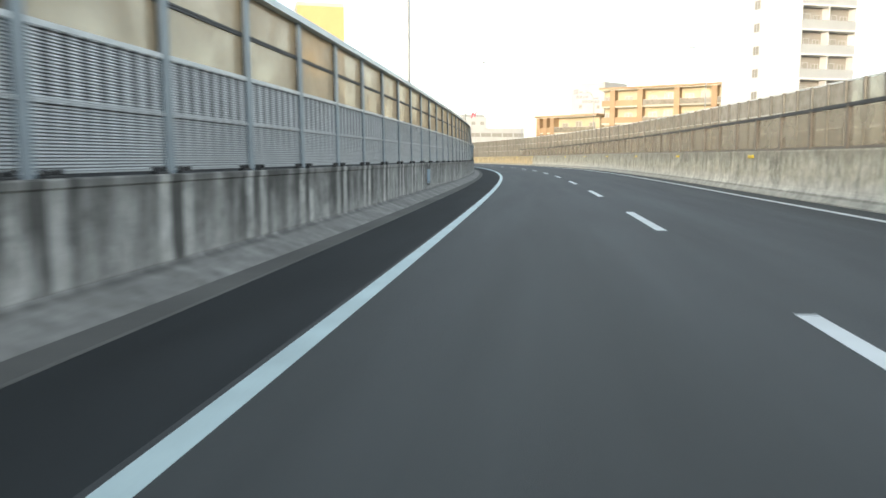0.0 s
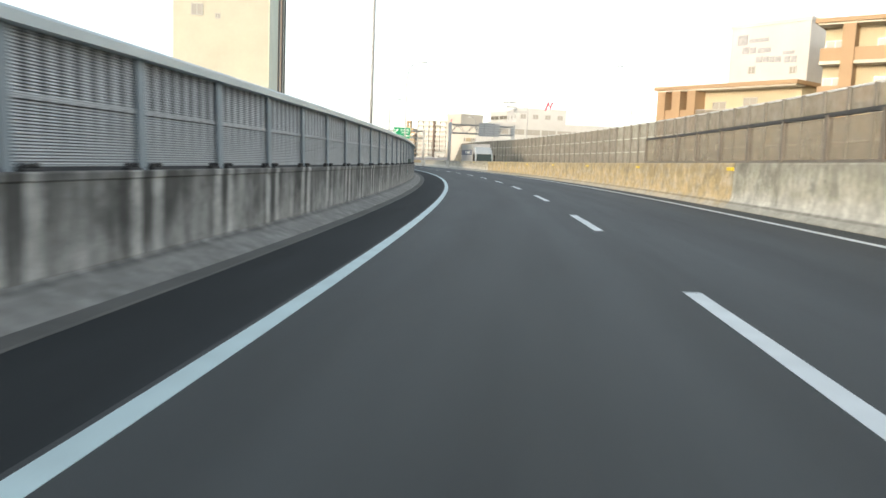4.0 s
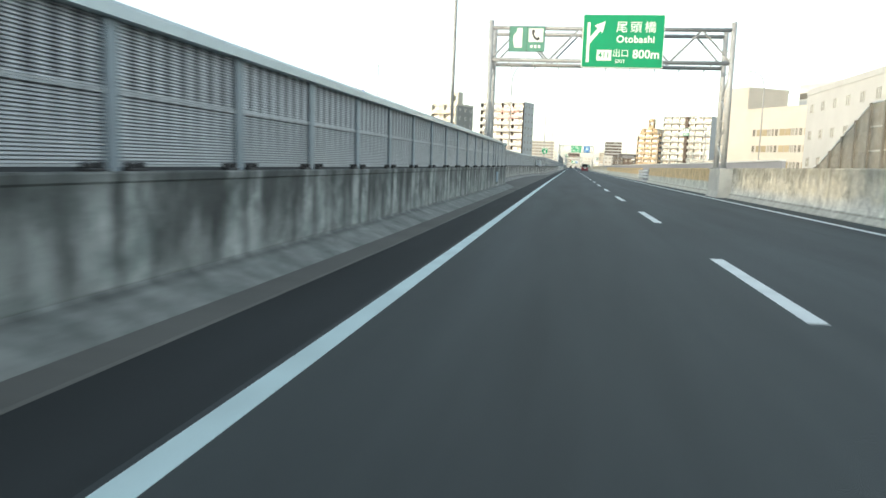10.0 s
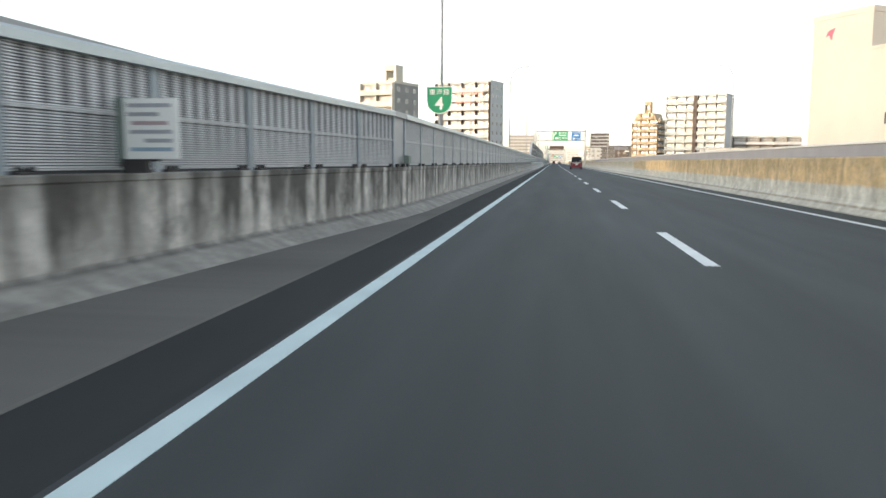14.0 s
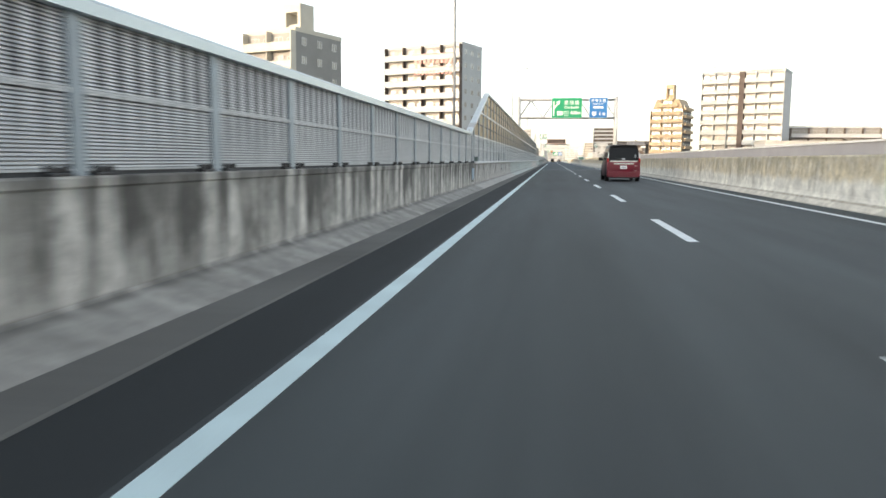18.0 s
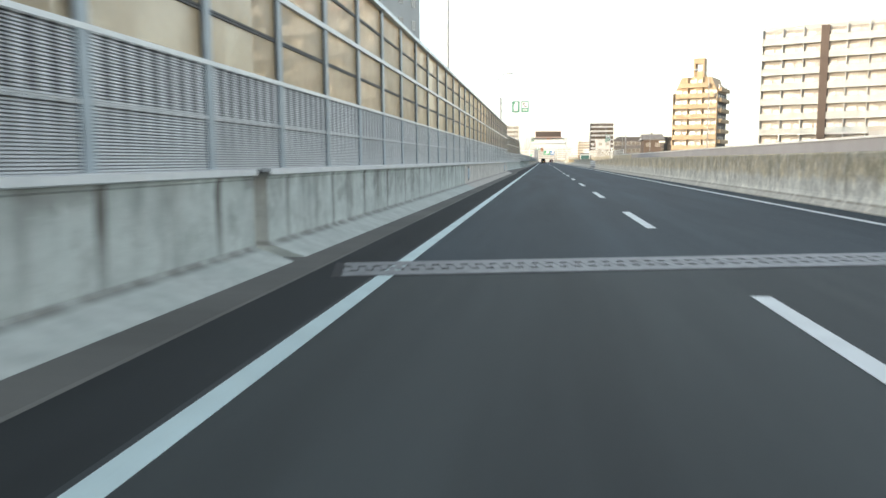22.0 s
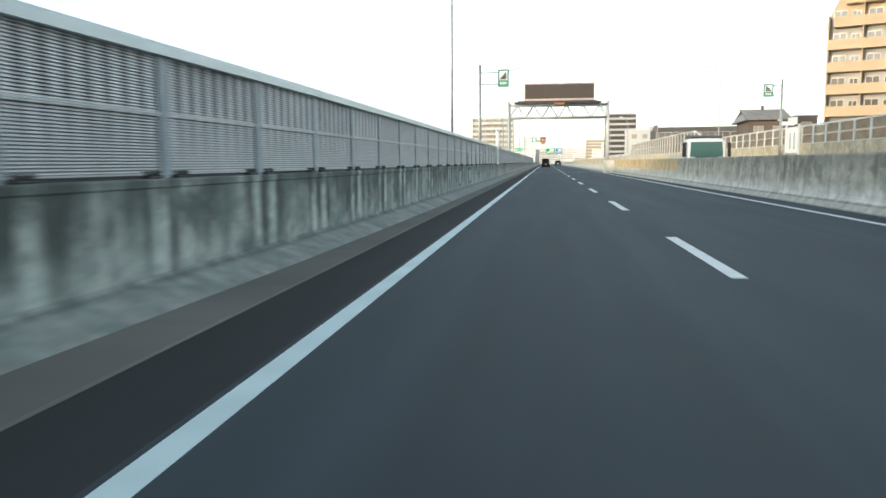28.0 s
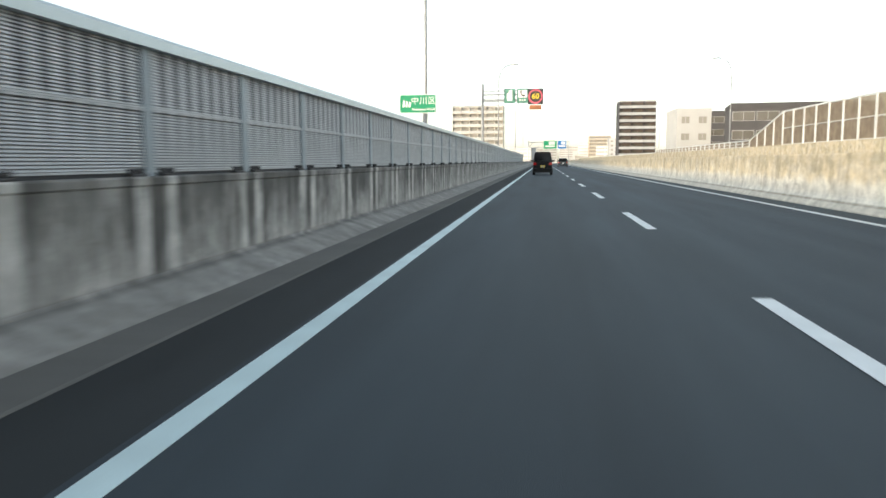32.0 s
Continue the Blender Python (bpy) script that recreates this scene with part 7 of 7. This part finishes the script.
            part("reverse_lamp", quad([(sgn * w * 0.875, 0.0, belt + 0.12), (sgn * w * 0.955, 0.03, belt + 0.12), (sgn * w * 0.90, 0.04 + rake * 0.4, belt + 0.42), (sgn * w * 0.87, 0.03 + rake * 0.36, belt + 0.40)][:: sgn], 0.025), M["lens_clear"], e, "clear upper lamp lens")
        else:
            part("tail_lamp", quad([(sgn * w * 0.62, -0.014, belt - 0.22), (sgn * w * 0.94, 0.01, belt - 0.24), (sgn * w * 0.94, 0.02, belt - 0.04), (sgn * w * 0.66, -0.01, belt - 0.06)][:: sgn], 0.02), M["lens_red"], e, "red tail lamp")
        part("headlamp", quad([(sgn * w * 0.45, L - 0.06, nose - 0.34), (sgn * w * 0.9, L - 0.16, nose - 0.32), (sgn * w * 0.9, L - 0.22, nose - 0.2), (sgn * w * 0.5, L - 0.1, nose - 0.24)][:: -sgn], 0.02), M["lens_clear"], e)
    part("rear_bumper", boxes((-w * 0.97, w * 0.97, -0.07, 0.12, floor_z + 0.03, floor_z + 0.30), bevel=0.035), M[tailgate or body], e)
    if tailgate:
        part("tailgate", loft([(-0.045, 0.0, 0, [(0, floor_z + 0.24), (w * 0.80, floor_z + 0.24), (w * 0.86, floor_z + 0.30), (w * 0.88, belt - 0.3), (w * 0.86, belt - 0.09), (0, belt - 0.08)]), (-0.02, 0.0, 0, [(0, floor_z + 0.2), (w * 0.94, floor_z + 0.2), (w * 0.965, floor_z + 0.30), (w * 0.97, belt - 0.3), (w * 0.95, belt - 0.06), (0, belt - 0.05)]), (0.2, 0.0, 0, [(0, floor_z + 0.2), (w * 1.0, floor_z + 0.2), (w * 1.006, floor_z + 0.30), (w * 1.006, belt - 0.3), (w * 0.985, belt - 0.08), (0, belt - 0.05)])]), M[tailgate], e, "dark red tailgate", smooth_="folded")
    part("bumper_skirt", boxes((-w * 0.80, w * 0.80, -0.06, 0.1, floor_z - 0.03, floor_z + 0.03)), M["plastic_black"], e)
    part("licence_plate", boxes((-0.165, 0.165, -0.062, -0.02, belt - 0.42, belt - 0.255)), M[plate_mat], e, "plate with unreadable bars")
    for a, b, c, d in ((-0.06, 0.06, belt - 0.305, belt - 0.285), (-0.12, 0.12, belt - 0.385, belt - 0.325)):
        part("plate_bar", boxes((a, b, -0.066, -0.062, c, d)), M["tile_line"], e)
    part("rear_spoiler", loft([(-0.02, 0.1, H, [(0, H - 0.07), (w * 0.70, H - 0.08), (w * 0.76, H - 0.05), (w * 0.70, H - 0.02), (0, H)]), (rake * hs_ + 0.34, 0, H, [(0, H - 0.05), (w * 0.70, H - 0.06), (w * 0.74, H - 0.03), (w * 0.70, H + 0.01), (0, H + 0.015)])]), M[roof], e)
    bm = bmesh.new()
    tube(bm, [(0.05, -0.0 + rake * 0.1, z0 + 0.05), (-0.42, 0.0 + rake * 0.14, z0 + 0.08)], 0.012, 6)
    part("rear_wiper", bm, M["plastic_black"], e)
    if chrome:
        part("chrome_strip", boxes((-w * 0.80, w * 0.80, -0.03, 0.03, belt - 0.075, belt + 0.005), bevel=0.01), M["chrome"], e, "wide chrome strip under the window")
        part("chrome_handle_bar", boxes((-w * 0.58, w * 0.58, -0.075, 0.02, belt - 0.20, belt - 0.12), bevel=0.012), M["chrome"], e)
        part("emblem", boxes((-0.08, 0.08, -0.02, 0.04, belt + 0.04, belt + 0.12), bevel=0.035), M["chrome"], e, "plain silver oval emblem")
        for z in (belt - 0.28, belt - 0.52):
            part("badge", boxes((w * 0.62, w * 0.78, -0.055, -0.03, z, z + 0.03)), M["chrome"], e)
        for z in (belt + 0.17, belt + 0.25):
            part("sticker", boxes((w * 0.64, w * 0.73, -0.016 + rake * (z - belt), 0.02 + rake * (z - belt), z, z + 0.05)), M["sign_back"], e)
    return e


wagon("minivan", "dark red minivan with black roof and tinted glass on asphalt", on_road(399.6, 3.5), 4.75, 1.70, 1.865, 1.06, "car_red_shade", "car_black", hood=0.75, chrome=True, tailgate="car_red")
wagon("kei_wagon", "small black box wagon with a yellow plate", on_road(706.4, 0.06), 3.4, 1.475, 1.75, 0.98, "car_black", "car_black", hood=0.5, wheel_r=0.28, tail="low", plate_mat="plate_yellow")
wagon("hatchback", "dark navy hatchback in the overtaking lane", on_road(786.0, 3.6), 4.2, 1.75, 1.5, 0.92, "car_navy", "car_navy", hood=1.0, tail="low", rake=0.5, front_rake=1.3)


def cab_truck(name, label, m, W, cab_h, cab_l, box_h, box_l, cab_mat, box_mat, stripe, screen):
    """A cab-over truck, its nose at y = 0 facing -y."""
    e = empty(name, m, label, "truck")
    w = W / 2
    half = lambda k, zt: [(0, 0.5), (w * k, 0.5), (w * k, 1.3), (w * k * 0.98, zt - 0.25), (w * k * 0.88, zt - 0.03), (0, zt)]
    zb, zt = screen
    if box_h:
        part("cab", loft([(0.0, 0.10, 1.2, half(0.96, zt + 0.12)), (0.12, 0.10, 1.2, half(1.0, zt + 0.24)), (0.75, 0.3, 2.2, half(0.98, cab_h - 0.12)), (1.2, 0, 0, half(0.96, cab_h)), (cab_l, 0, 0, half(0.96, cab_h))]), M[cab_mat], e)
    else:
        part("cab", loft([(0.0, 0.10, 1.2, half(0.96, cab_h - 0.12)), (0.12, 0.10, 1.2, half(1.0, cab_h)), (cab_l, 0, 0, half(1.0, cab_h))]), M[cab_mat], e)
    part("windscreen", quad([(-w * 0.86, 0.01 + 0.1 * (zb - 1.2), zb), (w * 0.86, 0.01 + 0.1 * (zb - 1.2), zb), (w * 0.82, 0.01 + 0.1 * (zt - 1.2), zt), (-w * 0.82, 0.01 + 0.1 * (zt - 1.2), zt)], 0.03), M["screen_dark" if box_h else "screen_green"], e, "large grey-green windscreen")
    for sgn in (1, -1):
        pts = [(sgn * w, 0.35, zb), (sgn * w, cab_l - 0.35, zb), (sgn * w * 0.985, cab_l - 0.4, zt), (sgn * w * 0.985, 0.5, zt)]
        part("side_window", quad(pts[::sgn], 0.012), M["car_glass"], e)
        part("headlamp", boxes((sgn * w * 0.62, sgn * w * 0.92, -0.05, 0.1, 0.72, 0.9), bevel=0.02), M["lens_clear"], e)
        part("mirror_arm", boxes((sgn * w, sgn * (w + 0.2), 0.1, 0.13, zt - 0.1, zt - 0.07)), M["plastic_black"], e)
        part("mirror", boxes((sgn * (w + 0.1), sgn * (w + 0.28), 0.04, 0.12, zb + 0.0, zt - 0.05), bevel=0.02), M["plastic_black"], e)
        ys = (0.9, cab_l + box_l * 0.72, cab_l + box_l * 0.86)
        for yy in ys:
            wheel(e, sgn * (w - 0.16), yy, 0.48 if W > 2 else 0.36, 0.28)
    part("bumper", boxes((-w * 0.98, w * 0.98, -0.12, 0.15, 0.38, 0.68), bevel=0.04), M["car_white"], e)
    part("grille", boxes((-w * 0.6, w * 0.6, -0.02, 0.06, 0.95, 1.3), bevel=0.01), M["plastic_black"], e)
    part("chassis", boxes((-0.4, 0.4, 0.6, cab_l + box_l - 0.2, 0.62, 0.9)), M["dark_metal"], e)
    if not box_h:
        part("roof_visor", loft([(0.25, 0.2, cab_h, [(0, cab_h - 0.04), (w * 0.84, cab_h - 0.04), (w * 0.82, cab_h + 0.08), (0, cab_h + 0.1)]), (cab_l - 0.1, 0, cab_h, [(0, cab_h - 0.04), (w * 0.86, cab_h - 0.04), (w * 0.84, cab_h + 0.2), (0, cab_h + 0.22)])]), M["dark_metal"], e)
        part("flat_bed", boxes((-w, w, cab_l + 0.15, cab_l + box_l, 0.9, 1.05), (-w, w, cab_l + 0.15, cab_l + 0.22, 1.05, 2.0), (-w, -w + 0.05, cab_l + 0.22, cab_l + box_l, 1.05, 1.45), (w - 0.05, w, cab_l + 0.22, cab_l + box_l, 1.05, 1.45)), M["car_white"], e)
    if box_h:
        z0 = 1.0
        bx = part("cargo_box", boxes((-w, w, cab_l + 0.12, cab_l + box_l, z0, z0 + box_h), bevel=0.02), M[box_mat], e, "ribbed grey cargo box")
        bm = bmesh.new()
        for sgn in (1, -1):
            for k in range(28):
                z = z0 + 0.1 + k * (box_h - 0.2) / 28
                box(bm, sgn * w, sgn * (w + 0.012), cab_l + 0.25, cab_l + box_l - 0.15, z, z + 0.035)
        rb = part("side_ribs", bm, M[box_mat], e)
        rb["kind"] = "stuff"
        if stripe:
            for sgn in (1, -1):
                part("livery_band", boxes((sgn * (w + 0.012), sgn * (w + 0.018), cab_l + 0.7, cab_l + box_l - 0.3, z0 + box_h * 0.42, z0 + box_h * 0.70)), M["truck_blue"], e, "dark blue band")
                for k in range(8):
                    y = cab_l + 2.0 + k * 0.52
                    part("livery_bar", boxes((sgn * (w + 0.018), sgn * (w + 0.022), y, y + 0.36, z0 + box_h * 0.49, z0 + box_h * 0.63)), M["sign_white"], e)
    return e


cab_truck("box_truck", "large box truck with a silver cab and grey ribbed body", on_road(186.6, 8.3), 2.35, 3.05, 2.1, 2.45, 9.5, "car_silver", "truck_box", True, (1.22, 2.12))
cab_truck("flatbed_truck", "white cab truck with a greenish windscreen on the opposite carriageway", on_road(608.0, 9.05), 2.1, 2.35, 1.7, 0, 4.6, "car_white", "truck_box", False, (1.3, 2.14))
